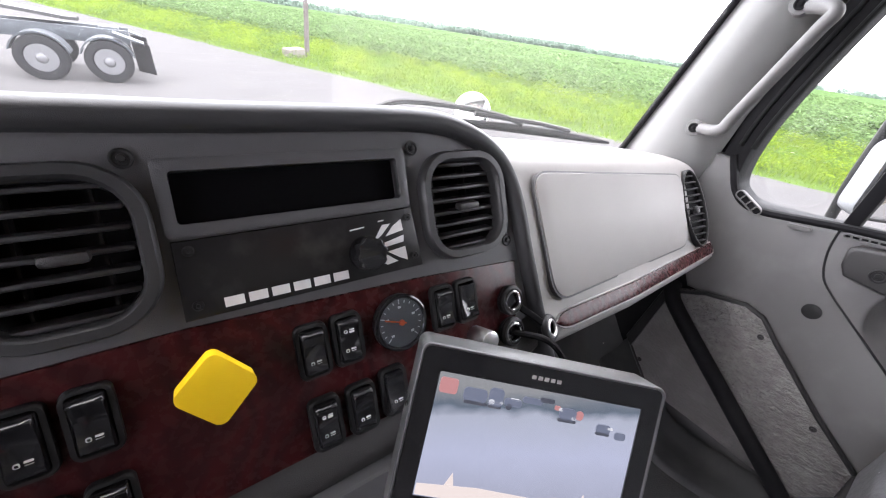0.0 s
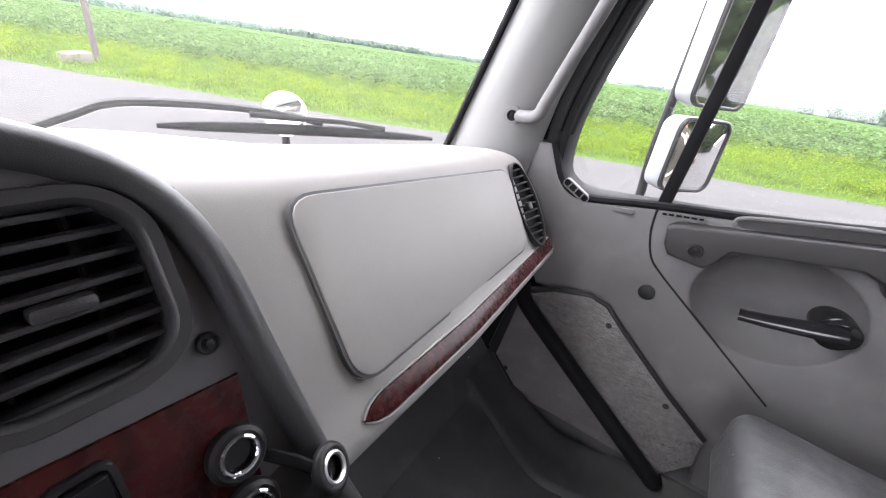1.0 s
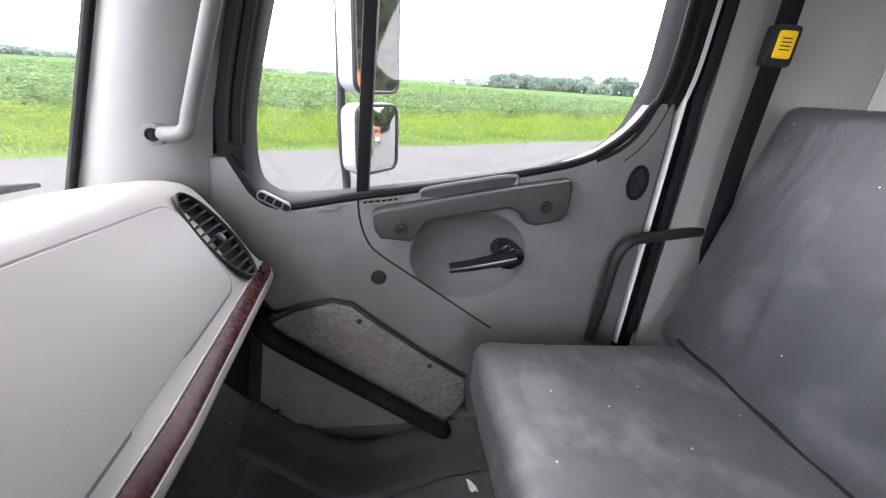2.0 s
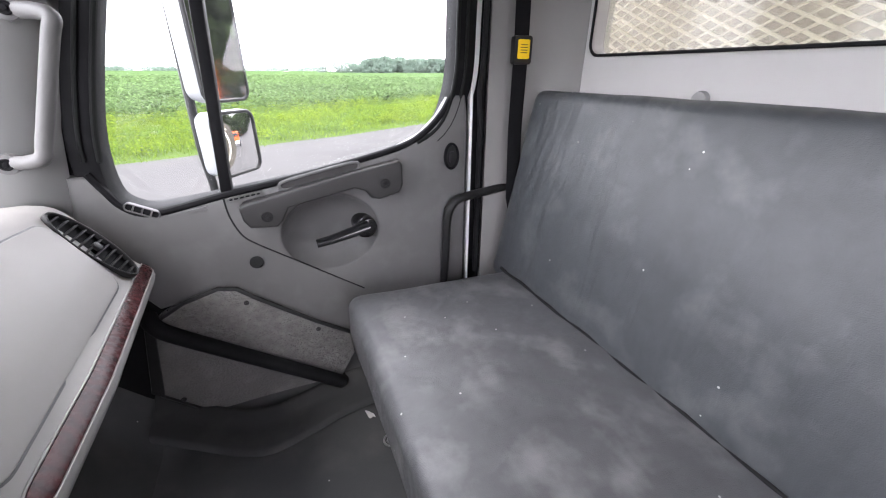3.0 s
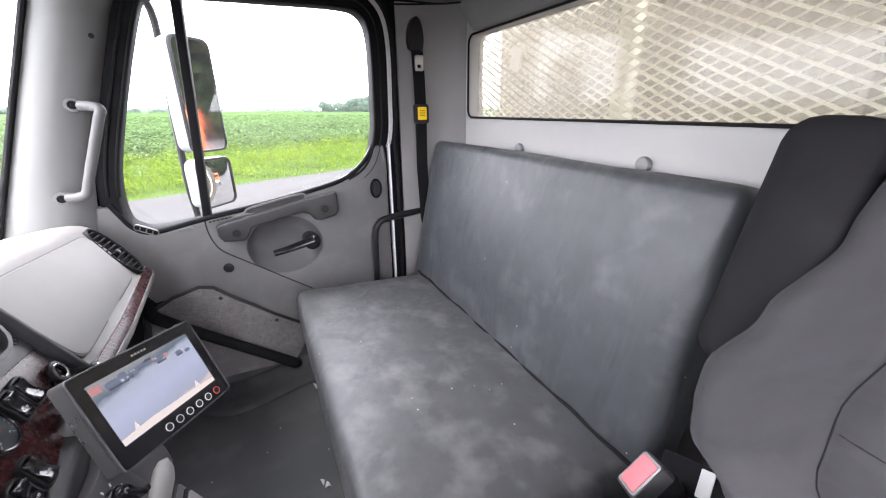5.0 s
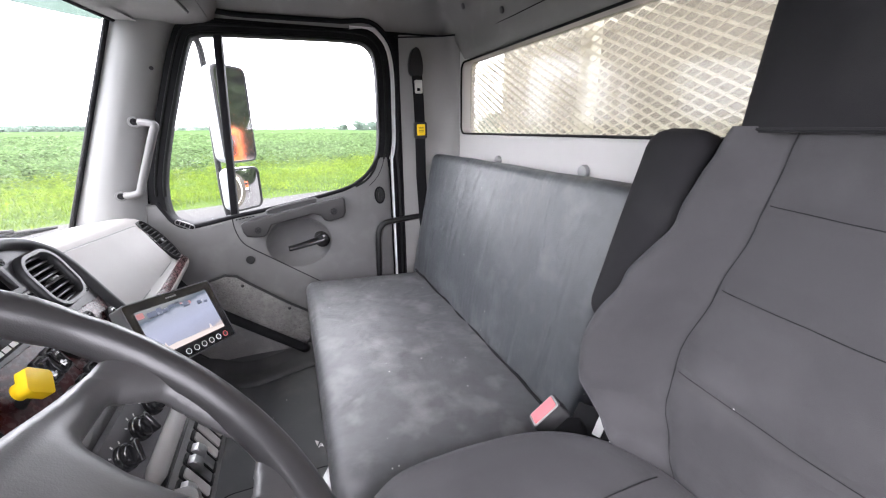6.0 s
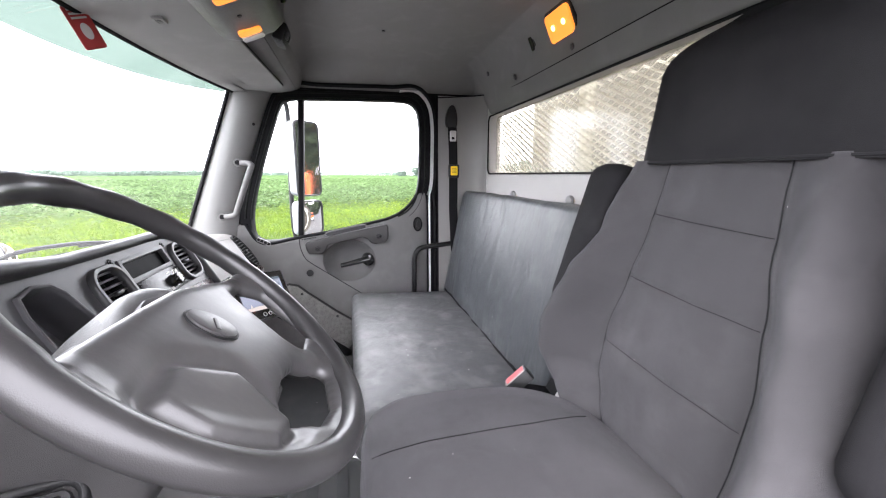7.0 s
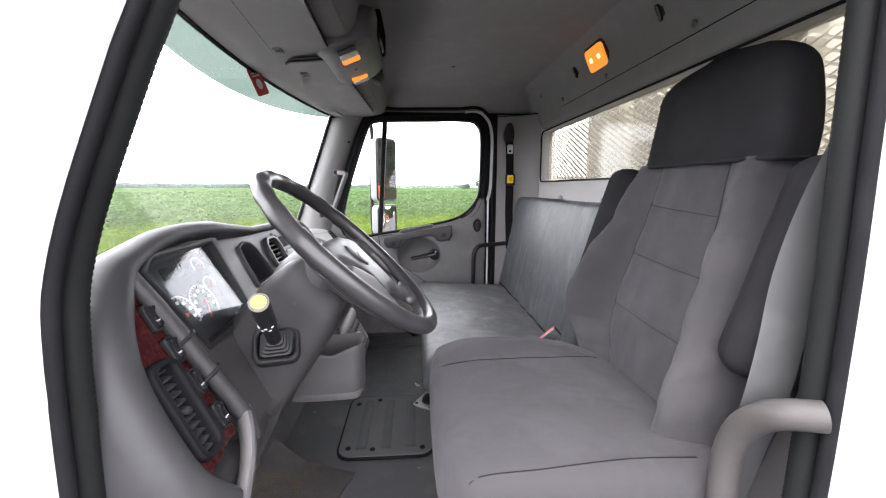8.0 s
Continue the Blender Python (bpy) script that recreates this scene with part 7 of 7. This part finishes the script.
for cz, h, w, name in ((2.16, 0.42, 0.19, "main"), (1.825, 0.20, 0.185, "convex")):
    m = basis((1.505, 0.075, cz), SXX, (0, 0, 1), SN)
    bm = B()
    slab(bm, rr(w, h, 0.035), m, -0.004, 0.008, [rr(w - 0.02, h - 0.02, 0.028)], 0.004)
    part("mirror_rim", bm, M_BLACK, sm)
    bm = B()
    rings = []
    for s, d in ((1.0, -0.003), (1.0, -0.03), (0.94, -0.06), (0.7, -0.08)):
        rings.append([m @ Vector((p[0] * s, p[1] * (1 - (1 - s) * 0.5), d)) for p in rr(w, h, 0.035)])
    loft(bm, rings)
    part("mirror_shell", bm, M_SHELL, sm, "white-chrome mirror shell, sky reflection painted as grey")
    bm = B()
    if name == "main":
        slab(bm, rr(w - 0.016, h - 0.016, 0.028), m, 0.0, 0.004)
    else:
        surf(bm, lambda u, v: m @ Vector(((w - 0.018) * (u - 0.5), (h - 0.018) * (v - 0.5), 0.003 + 0.012 * (1 - (2 * u - 1) ** 2) * (1 - (2 * v - 1) ** 2))), 14, 14, tuple(SN * -0.002))
    part("mirror_glass", bm, M_MIRROR, sm)
bm = B()
tube(bm, spline([(1.15, 0.33, 2.50), (1.36, 0.22, 2.49), (1.47, 0.165, 2.44), (1.50, 0.172, 2.20), (1.50, 0.178, 1.83), (1.50, 0.172, 1.66), (1.40, 0.22, 1.60), (1.15, 0.33, 1.58)], 6, False), 0.013, 10)
part("mirror_arm", bm, M_BLACK, sm, "black tubular mirror arm")
for z in (2.24, 1.84):
    bm = B()
    box(bm, (0.05, 0.05, 0.045), pose(1.515, 0.15, z), 0.01)
    part("clamp", bm, M_BLACK, sm)

# headache rack behind the cab: posts and expanded metal
M_CREAM = mat("cream_paint", (0.74, 0.70, 0.60), 0.45, wear=0.15, wcol=(0.55, 0.45, 0.3), wscale=6)
rack = thing("headache_rack", "cream painted rack of expanded metal behind the cab", "rack")
bm = B()
DW, DH = 0.052, 0.0245
for i in range(-21, 27):
    for j in range(0, 38):
        cx, cz = i * DW + (DW / 2 if j % 2 else 0), 1.90 + j * DH / 2 * 2 * 0.5
        for s in (-1, 1):
            a, b = Vector((cx, -0.955, cz)), Vector((cx + s * DW / 2, -0.955, cz + DH / 2))
            d = (b - a).normalized()
            n = Vector((-d.z * s, -0.75, abs(d.x))) * 0.0028
            o = Vector((0, 0.0028, 0)) * (1 if s > 0 else 0.6)
            vs = [bm.verts.new(p) for p in (a + n + o, a - n + o, a - n - o, a + n - o, b + n + o, b - n + o, b - n - o, b + n - o)]
            for q in ((0, 1, 5, 4), (1, 2, 6, 5), (2, 3, 7, 6), (3, 0, 4, 7)):
                bm.faces.new([vs[k] for k in q])
tagged(part("expanded_metal", bm, M_CREAM, rack, "cream expanded metal mesh"), kind="stuff")
for x in (0.412, -0.37, 1.30):
    bm = B()
    box(bm, (0.048, 0.04, 1.5), pose(x, -0.985, 1.85), 0.005)
    part("post", bm, M_CREAM, rack)
bm = B()
box(bm, (2.1, 0.04, 0.05), pose(0.15, -0.985, 1.90), 0.005)
part("rail", bm, M_CREAM, rack)
body = thing("box_body", "pale cream front bulkhead of the truck body behind the cab", "truck body")
# Brownish patches stand for warm reflections; base darkened so the mesh looks lit.
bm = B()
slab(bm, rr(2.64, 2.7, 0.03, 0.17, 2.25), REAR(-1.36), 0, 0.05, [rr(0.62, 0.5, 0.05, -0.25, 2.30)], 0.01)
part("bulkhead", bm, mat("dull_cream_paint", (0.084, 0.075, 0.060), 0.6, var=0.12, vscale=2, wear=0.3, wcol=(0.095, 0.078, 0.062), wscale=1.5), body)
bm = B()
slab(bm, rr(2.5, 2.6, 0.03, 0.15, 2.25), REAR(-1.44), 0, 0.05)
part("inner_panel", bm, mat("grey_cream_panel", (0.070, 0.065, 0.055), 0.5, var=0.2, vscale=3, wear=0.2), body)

# ---- ground, road, verge, crops ----
RN, RD = Vector((0.905, 0.426, 0)), Vector((-0.426, 0.905, 0))
RC = 11.8


def at(c, d, z=0.0):
    return RN * c + RD * d + Vector((0, 0, z))


ground = solo("ground", B(), M_MAT, "level farm ground, green to the horizon", "ground", kind="structure")
bm = B()
surf(bm, lambda u, v: Vector((-2500 + 5000 * u, -2500 + 5000 * v, 0)), 8, 8)
ground.data = mesh_of(bm, "ground", mat("field_soil", (0.04, 0.062, 0.016), 0.95, var=0.4, vscale=0.35, grain=0.5, gscale=20, spec=0.0))
road = solo("road", B(), M_MAT, "grey worn asphalt yard with fine gravel", "road", kind="structure")
bm = B()


def road_f(u, v):
    d, c = -160 + 320 * v, -70 + (70 + RC) * u
    edge = 0.35 * noise.noise((d * 0.4, 1.3, 0)) + 0.15 * noise.noise((d * 1.7, 4, 0))
    return at(c + (edge if u > 0.999 else 0), d, 0.012)


surf(bm, road_f, 10, 320)
road.data = mesh_of(bm, "road", mat("worn_asphalt", (0.050, 0.0485, 0.0485), 0.9, spec=0.03, var=0.16, vscale=0.7, grain=0.9, gscale=55, wear=0.35, wcol=(0.068, 0.064, 0.060), wscale=1.2))


def leaf_mat(name, a, rough=0.55, island=0.35):
    ma = mat(name, a, rough, var=0.25, vscale=0.6, island=island, spec=0.05)
    n, l = ma.node_tree.nodes, ma.node_tree.links
    bs = n["Principled BSDF"]
    tr, mx = n.new("ShaderNodeBsdfTranslucent"), n.new("ShaderNodeMixShader")
    l.new(bs.inputs["Base Color"].links[0].from_socket, tr.inputs["Color"])
    mx.inputs[0].default_value = 0.42
    l.new(bs.outputs[0], mx.inputs[1])
    l.new(tr.outputs[0], mx.inputs[2])
    l.new(mx.outputs[0], n["Material Output"].inputs[0])
    return ma


def blades(name, pos, height, width, lean, material, label, category):
    """Bent blades, three points tall, at the given places: one mesh."""
    n = len(pos)
    g = np.random.RandomState(len(name))
    a = g.uniform(0, 2 * np.pi, n)
    side = np.stack([np.cos(a), np.sin(a), np.zeros(n)], 1) * width[:, None] / 2
    b = g.uniform(0, 2 * np.pi, n)
    bend = np.stack([np.cos(b), np.sin(b), np.zeros(n)], 1) * (lean * height)[:, None]
    upv = np.zeros((n, 3))
    upv[:, 2] = height
    mid, tip = pos + upv * 0.55 + bend * 0.35, pos + upv * (1 - 0.35 * lean[:, None]) + bend
    v = np.stack([pos - side * 0.7, pos + side * 0.7, mid + side, mid - side, tip], 1).reshape(-1, 3)
    k = np.arange(n) * 5
    quads = np.stack([k, k + 1, k + 2, k + 3], 1).tolist()
    tris = np.stack([k + 3, k + 2, k + 4], 1).tolist()
    me = bpy.data.meshes.new(name)
    me.from_pydata(v.tolist(), [], quads + tris)
    me.materials.append(material)
    return tagged(new(name, me), label, category, kind="stuff")


def spread(g, n, c0, c1, d0, d1, power=1.0):
    c = c0 + (c1 - c0) * g.uniform(0, 1, n) ** power
    d = g.uniform(d0, d1, n)
    return c, d


def world_pts(c, d, z):
    return np.outer(c, np.array(RN)) + np.outer(d, np.array(RD)) + np.stack([np.zeros_like(z), np.zeros_like(z), z], 1)


def leaves(name, pos, size, up, material, label, category):
    """Pointed folded leaves at the given places, more or less upright: one mesh."""
    n = len(pos)
    g = np.random.RandomState(len(name) + n)
    a = g.uniform(0, 2 * np.pi, n)
    tilt = up + g.uniform(-0.35, 0.35, n)
    along = np.stack([np.cos(a) * np.cos(tilt), np.sin(a) * np.cos(tilt), np.sin(tilt)], 1)
    side = np.stack([-np.sin(a), np.cos(a), g.uniform(-0.3, 0.3, n)], 1)
    s = size[:, None]
    droop = np.zeros((n, 3))
    droop[:, 2] = -0.22 * size
    v = np.stack([pos, pos + along * s * 0.55 + side * s * 0.26, pos + along * s + droop, pos + along * s * 0.55 - side * s * 0.26], 1).reshape(-1, 3)
    k = np.arange(n) * 4
    me = bpy.data.meshes.new(name)
    me.from_pydata(v.tolist(), [], np.concatenate([np.stack([k, k + 1, k + 2], 1), np.stack([k, k + 2, k + 3], 1)]).tolist())
    me.materials.append(material)
    return tagged(new(name, me), label, category, kind="stuff")


def patchy(c, d, f, s):
    """Broad uneven patches over the verge, 0 to 1."""
    q = np.sin(c * 1.3 * f + s) * np.sin(d * 0.9 * f + 2 * s) + 0.6 * np.sin(d * 2.3 * f - c * 1.7 * f + 3 * s) + 0.4 * np.sin(d * 5.1 * f + c * 3.3 * f)
    return np.clip(0.5 + 0.35 * q, 0, 1)


g = np.random.RandomState(3)
c, d = spread(g, 90000, RC - 0.25, 20, -32, 62, 0.9)
keep_ = g.uniform(0, 1, len(c)) < 0.25 + 0.75 * np.clip((c - RC + 0.3) / 1.2, 0, 1)
c, d = c[keep_], d[keep_]
h = g.uniform(0.10, 0.34, len(c)) * (0.45 + 0.55 * np.clip((c - RC) / 2.5, 0, 1)) * (0.6 + 0.8 * patchy(c, d, 1.0, 0.4))
blades("verge_grass", world_pts(c, d, np.zeros(len(c))), h, g.uniform(0.010, 0.026, len(c)), g.uniform(0.2, 1.0, len(c)), leaf_mat("bright_grass", (0.096, 0.145, 0.016), 0.8, 0.3), "short bright green verge grass, uneven", "grass")
# broad-leaved weeds in clumps, yellow-green and darker green
for nm, seed, count, hgt, col, lab in (("verge_weeds", 1.0, 5200, 0.55, (0.118, 0.165, 0.012), "yellow-green flowering weeds on the verge"), ("verge_herbs", 2.6, 4200, 0.48, (0.066, 0.112, 0.024), "dark green leafy weeds on the verge")):
    c, d = spread(g, count * 3, RC + 0.7, 22.5, -32, 62)
    sel = patchy(c, d, 0.9, seed) > g.uniform(0.35, 0.9, len(c))
    c, d = c[sel][:count], d[sel][:count]
    tall = hgt * g.uniform(0.4, 1.1, len(c)) * (0.55 + 0.45 * np.clip((c - RC) / 3, 0, 1))
    P, S = [], []
    for k in range(13):
        f = g.uniform(0.15, 1.0, len(c))
        sp = 0.17 * (1.2 - 0.7 * f)
        P.append(world_pts(c + g.normal(0, 1, len(c)) * sp, d + g.normal(0, 1, len(c)) * sp, tall * f))
        S.append(g.uniform(0.05, 0.13, len(c)))
    leaves(nm, np.concatenate(P), np.concatenate(S), 0.35, leaf_mat(nm + "_leaf", col, 0.8, 0.35), lab, "weeds")
# white flower heads
c, d = spread(g, 42, RC + 1.2, 20, -25, 55)
P, S = [], []
for k in range(9):
    P.append(world_pts(c + g.normal(0, 0.07, len(c)), d + g.normal(0, 0.07, len(c)), 0.52 + 0.10 * np.sin(c * 7) + g.uniform(-0.02, 0.02, len(c))))
    S.append(g.uniform(0.02, 0.045, len(c)))
leaves("wild_flowers", np.concatenate(P), np.concatenate(S), 0.05, leaf_mat("white_petal", (0.42, 0.42, 0.36), 0.8, 0.1), "white umbels of wild flowers on the verge", "flowers")
# crop plants in rows, denser near
NP = 26000
rows_c = 21.5 + 0.76 * np.floor(g.uniform(0, 1, NP) ** 1.5 * 130)
d = -65 + 190 * g.uniform(0, 1, NP)
size = 1.0 + (rows_c - 21.5) / 45
tall = g.uniform(0.62, 0.95, NP) * (0.85 + 0.3 * patchy(rows_c, d, 0.12, 1.7))
P, S = [], []
for k in range(9):
    jit = g.normal(0, 0.11, (NP, 2)) * size[:, None]
    P.append(world_pts(rows_c + jit[:, 0], d + jit[:, 1], tall * (0.3 + 0.7 * (k + g.uniform(0, 1, NP)) / 9)))
    S.append(g.uniform(0.16, 0.34, NP) * size)
leaves("corn_crop", np.concatenate(P), np.concatenate(S), 0.45, leaf_mat("corn_leaf", (0.074, 0.117, 0.044), 0.75, 0.4), "field of young green corn in rows", "crop")
canopy = solo("far_crop", B(), M_MAT, "far green crop field reaching the horizon", "crop", kind="stuff")
bm = B()


def canopy_f(u, v):
    c_ = 40 + 1500 * u ** 2.4
    d_ = (-260 + 700 * v) * (1 + 2.2 * u)
    return at(c_, d_, 0.55 + 0.16 * noise.noise((c_ * 1.3, d_ * 0.9, 0)) + 0.10 * noise.noise((c_ * 0.21, d_ * 0.17, 3)) + (0.9 * u))


surf(bm, canopy_f, 220, 220)
canopy.data = mesh_of(bm, "canopy", mat("crop_canopy", (0.047, 0.077, 0.030), 0.95, spec=0.0, var=0.5, vscale=0.16, grain=1.0, gscale=2.5, depth=0.35, wear=0.5, wcol=(0.050, 0.078, 0.030), wscale=0.02), 80)

# woods on the horizon; distance haze is mixed into the pale leaf colour
M_TREE_HAZE = leaf_mat("hazed_tree_leaf", (0.125, 0.170, 0.135), 0.9, 0.02)


def woods(name, spots, label, lump=260, leaf=0.075, material=None, low=0.12):
    """Far trees: stems and uneven crowns of many leaf clumps, one mesh."""
    g = np.random.RandomState(11)
    vs, fs = [], []
    for az, dist, hgt, wid in spots:
        cx, cy = dist * math.cos(radians(az)), dist * math.sin(radians(az))
        k = len(vs)
        for s in range(5):
            a = 2 * math.pi * s / 5
            vs += [(cx + 0.03 * hgt * math.cos(a), cy + 0.03 * hgt * math.sin(a), 0), (cx + 0.012 * hgt * math.cos(a), cy + 0.012 * hgt * math.sin(a), hgt * 0.7)]
        fs += [(k + 2 * s, k + 2 * ((s + 1) % 5), k + 2 * ((s + 1) % 5) + 1, k + 2 * s + 1) for s in range(5)]
        lobes = [(g.uniform(-0.3, 0.3) * wid, g.uniform(-0.3, 0.3) * wid, hgt * g.uniform(low, 0.8), wid * g.uniform(0.22, 0.4)) for _ in range(7)]
        for _ in range(lump):
            lx, ly, lz, lr = lobes[g.randint(7)]
            o = g.normal(0, 1, 3)
            o = o / np.linalg.norm(o) * lr * g.uniform(0.6, 1.05)
            p = np.array([cx + lx + o[0], cy + ly + o[1], max(0.5, lz + o[2] * 0.8)])
            u = g.normal(0, 1, 3)
            u /= np.linalg.norm(u)
            w = np.cross(u, g.normal(0, 1, 3))
            w /= np.linalg.norm(w)
            s = hgt * leaf * g.uniform(0.6, 1.4)
            k = len(vs)
            vs += [tuple(p - u * s), tuple(p + w * s * 0.7), tuple(p + u * s), tuple(p - w * s * 0.7)]
            fs.append((k, k + 1, k + 2, k + 3))
    me = bpy.data.meshes.new(name)
    me.from_pydata(vs, [], fs)
    me.materials.append(material or M_TREE_HAZE)
    return tagged(new(name, me), label, "woods", kind="stuff")


g2 = random.Random(5)
spots = [(g2.uniform(37, 55), g2.uniform(640, 720), g2.uniform(7, 9.5), 13) for _ in range(150)]
spots += [(g2.uniform(17, 37), g2.uniform(900, 1100), g2.uniform(6, 9), 22) for _ in range(150)]
spots += [(g2.uniform(55, 95), g2.uniform(700, 1000), g2.uniform(6, 9), 22) for _ in range(190)]
spots += [(g2.uniform(-7, 17), g2.uniform(1000, 1200), g2.uniform(5, 7.5), 22) for _ in range(110)]
woods("far_woods", spots, "low woods along the horizon, haze painted in the leaf colour", 130, 0.34)
spots = [(-7.6, 330, 6.5, 6)] + [(-9.6 - 0.9 * k + g2.uniform(-0.3, 0.3), g2.uniform(255, 320), 6.5 + 5.5 * min(1, k / 8) * g2.uniform(0.75, 1.1), 10) for k in range(24)]
woods("field_trees", spots, "clump of leafy trees beyond the field, haze in their colour", 1500, 0.075)
spots = [(g2.uniform(-90, -58), g2.uniform(34, 48), g2.uniform(9, 13), 7) for _ in range(34)]
woods("tree_belt", spots, "belt of tall dark green trees behind the truck", 800, 0.055, leaf_mat("dark_tree_leaf", (0.035, 0.050, 0.022), 0.7, 0.3), 0.2)

# utility pole with its block
pole = thing("utility_pole", "weathered grey wooden utility pole on the verge", "pole")
bm = B()
tube(bm, [(6.62, 20.75, -0.2), (6.62, 20.75, 3.0), (6.62, 20.75, 9.0)], [0.115, 0.11, 0.09], 14)
part("post", bm, mat("weathered_wood", (0.07, 0.06, 0.055), 0.85, var=0.3, vscale=4, grain=0.8, gscale=60), pole)
stone = solo("concrete_block", B(), M_MAT, "pale concrete block beside the pole", "block")
bm = B()
box(bm, (0.95, 0.5, 0.42), pose(5.75, 19.9, 0.17, 3, -4, 25), 0.07, 3)
stone.data = mesh_of(bm, "block", mat("old_concrete", (0.11, 0.10, 0.085), 0.9, var=0.25, vscale=5, grain=0.8, gscale=90))

# ---- parked tractor truck ----
trk = thing("tractor_truck", "rear of a parked dark grey tractor truck with polished wheels", "truck")
M_CHASSIS = mat("dark_chassis_paint", (0.035, 0.04, 0.045), 0.5, wear=0.3)
M_RIM = mat("dull_alloy", (0.10, 0.10, 0.104), 0.5, 0.5, var=0.1)
TY = 11.6


def truck_wheel(x, y):
    m = basis((x, y, 0.42), (1, 0, 0), (0, 0, 1), (0, -1, 0)) @ Matrix.Diagonal((0.84, 0.84, 0.84, 1))
    bm = B()
    rings = []
    for r, w in ((0.30, 0.0), (0.33, 0.03), (0.44, 0.035), (0.49, 0.015), (0.50, -0.03), (0.50, -0.24), (0.48, -0.28), (0.30, -0.28)):
        rings.append([m @ Vector((r * math.cos(2 * math.pi * k / 36), r * math.sin(2 * math.pi * k / 36), w)) for k in range(36)])
    loft(bm, rings, True, False)
    w = part("wheel", bm, M_RUBBER, trk, "black tyre on a polished rim")
    bm = B()
    rings = []
    for r, d in ((0.305, 0.005), (0.29, 0.012), (0.28, -0.01), (0.25, -0.05), (0.20, -0.06), (0.13, -0.03), (0.11, 0.03), (0.09, 0.05), (0.01, 0.06)):
        rings.append([m @ Vector((r * math.cos(2 * math.pi * k / 32), r * math.sin(2 * math.pi * k / 32), d)) for k in range(32)])
    loft(bm, rings)
    part("rim", bm, M_RIM, w, "polished alloy rim")
    for k in range(8):
        a = 2 * math.pi * k / 8
        bm = B()
        cyl(bm, 0.040, 0.014, m @ pose(0.215 * math.cos(a), 0.215 * math.sin(a), -0.056), 14)
        part("hand_hole", bm, M_BLACK, w)


for x in (-1.59, -0.53):
    truck_wheel(x, TY)
    truck_wheel(x, TY + 2.1)
    bm = B()
    rings = []
    for k in range(13):
        a = radians(15 + 150 * k / 12)
        rings.append([Vector((x + r * math.cos(a), y, 0.42 + r * math.sin(a))) for r, y in ((0.455, TY - 0.02), (0.48, TY - 0.02), (0.48, TY + 0.55), (0.455, TY + 0.55))])
    loft(bm, rings)
    part("fender", bm, M_CHASSIS, trk, "dark half fender")
bm = B()
for y in (TY + 0.75, TY + 1.6):
    box(bm, (6.0, 0.09, 0.28), pose(-3.1, y, 0.86), 0.01)
part("frame_rail", bm, M_CHASSIS, trk)
bm = B()
slab(bm, [(-2.1, -0.45), (-1.2, -0.45), (-0.95, -0.12), (-1.3, -0.06), (-1.3, 0.06), (-0.95, 0.12), (-1.2, 0.45), (-2.1, 0.45)], basis((0.0, TY + 1.17, 1.10), (1, 0, 0.0), (0, 1, 0), (0, 0, 1)) @ pose(0, 0, -0.12, 0, 6, 0), 0, 0.07, (), 0.02)
part("fifth_wheel", bm, M_BLACK, trk)
bm = B()
box(bm, (0.35, 0.7, 0.12), pose(-0.45, TY + 1.17, 0.98), 0.02)
part("cross_member", bm, M_CHASSIS, trk)
for y in (TY + 0.28, TY + 1.95):
    bm = B()
    box(bm, (0.02, 0.58, 0.62), pose(0.09, y + 0.05, 0.50, 0, -4, 32), 0.006)
    part("mud_flap", bm, M_RUBBER, trk)
    bm = B()
    box(bm, (0.55, 0.5, 0.03), pose(-0.12, y, 0.90, 0, 18, 0), 0.006)
    part("flap_hanger", bm, M_CHASSIS, trk)
bm = B()
box(bm, (2.0, 2.35, 2.4), pose(-5.4, TY + 1.1, 2.0), 0.15, 4)
part("cab", bm, M_CHASSIS, trk)

# orange machine seen in the mirrors
om = thing("orange_truck", "orange truck parked behind on the yard", "truck")
bm = B()
box(bm, (1.8, 1.6, 1.35), pose(1.85, -9.6, 1.45), 0.12, 3)
part("cab", bm, M_ORANGE, om)
bm = B()
box(bm, (1.5, 0.04, 0.5), pose(1.85, -8.79, 1.72), 0.03)
part("windshield", bm, M_GLOSS, om)
bm = B()
box(bm, (1.7, 0.12, 0.35), pose(1.85, -8.78, 0.75), 0.04)
part("bumper", bm, M_WHITE, om)
for x in (1.05, 2.85):
    bm = B()
    cyl(bm, 0.48, 0.28, basis((x - 0.14, -9.5, 0.48), (0, 1, 0), (0, 0, 1), (1, 0, 0)), 28, 0.04)
    part("wheel", bm, M_RUBBER, om)
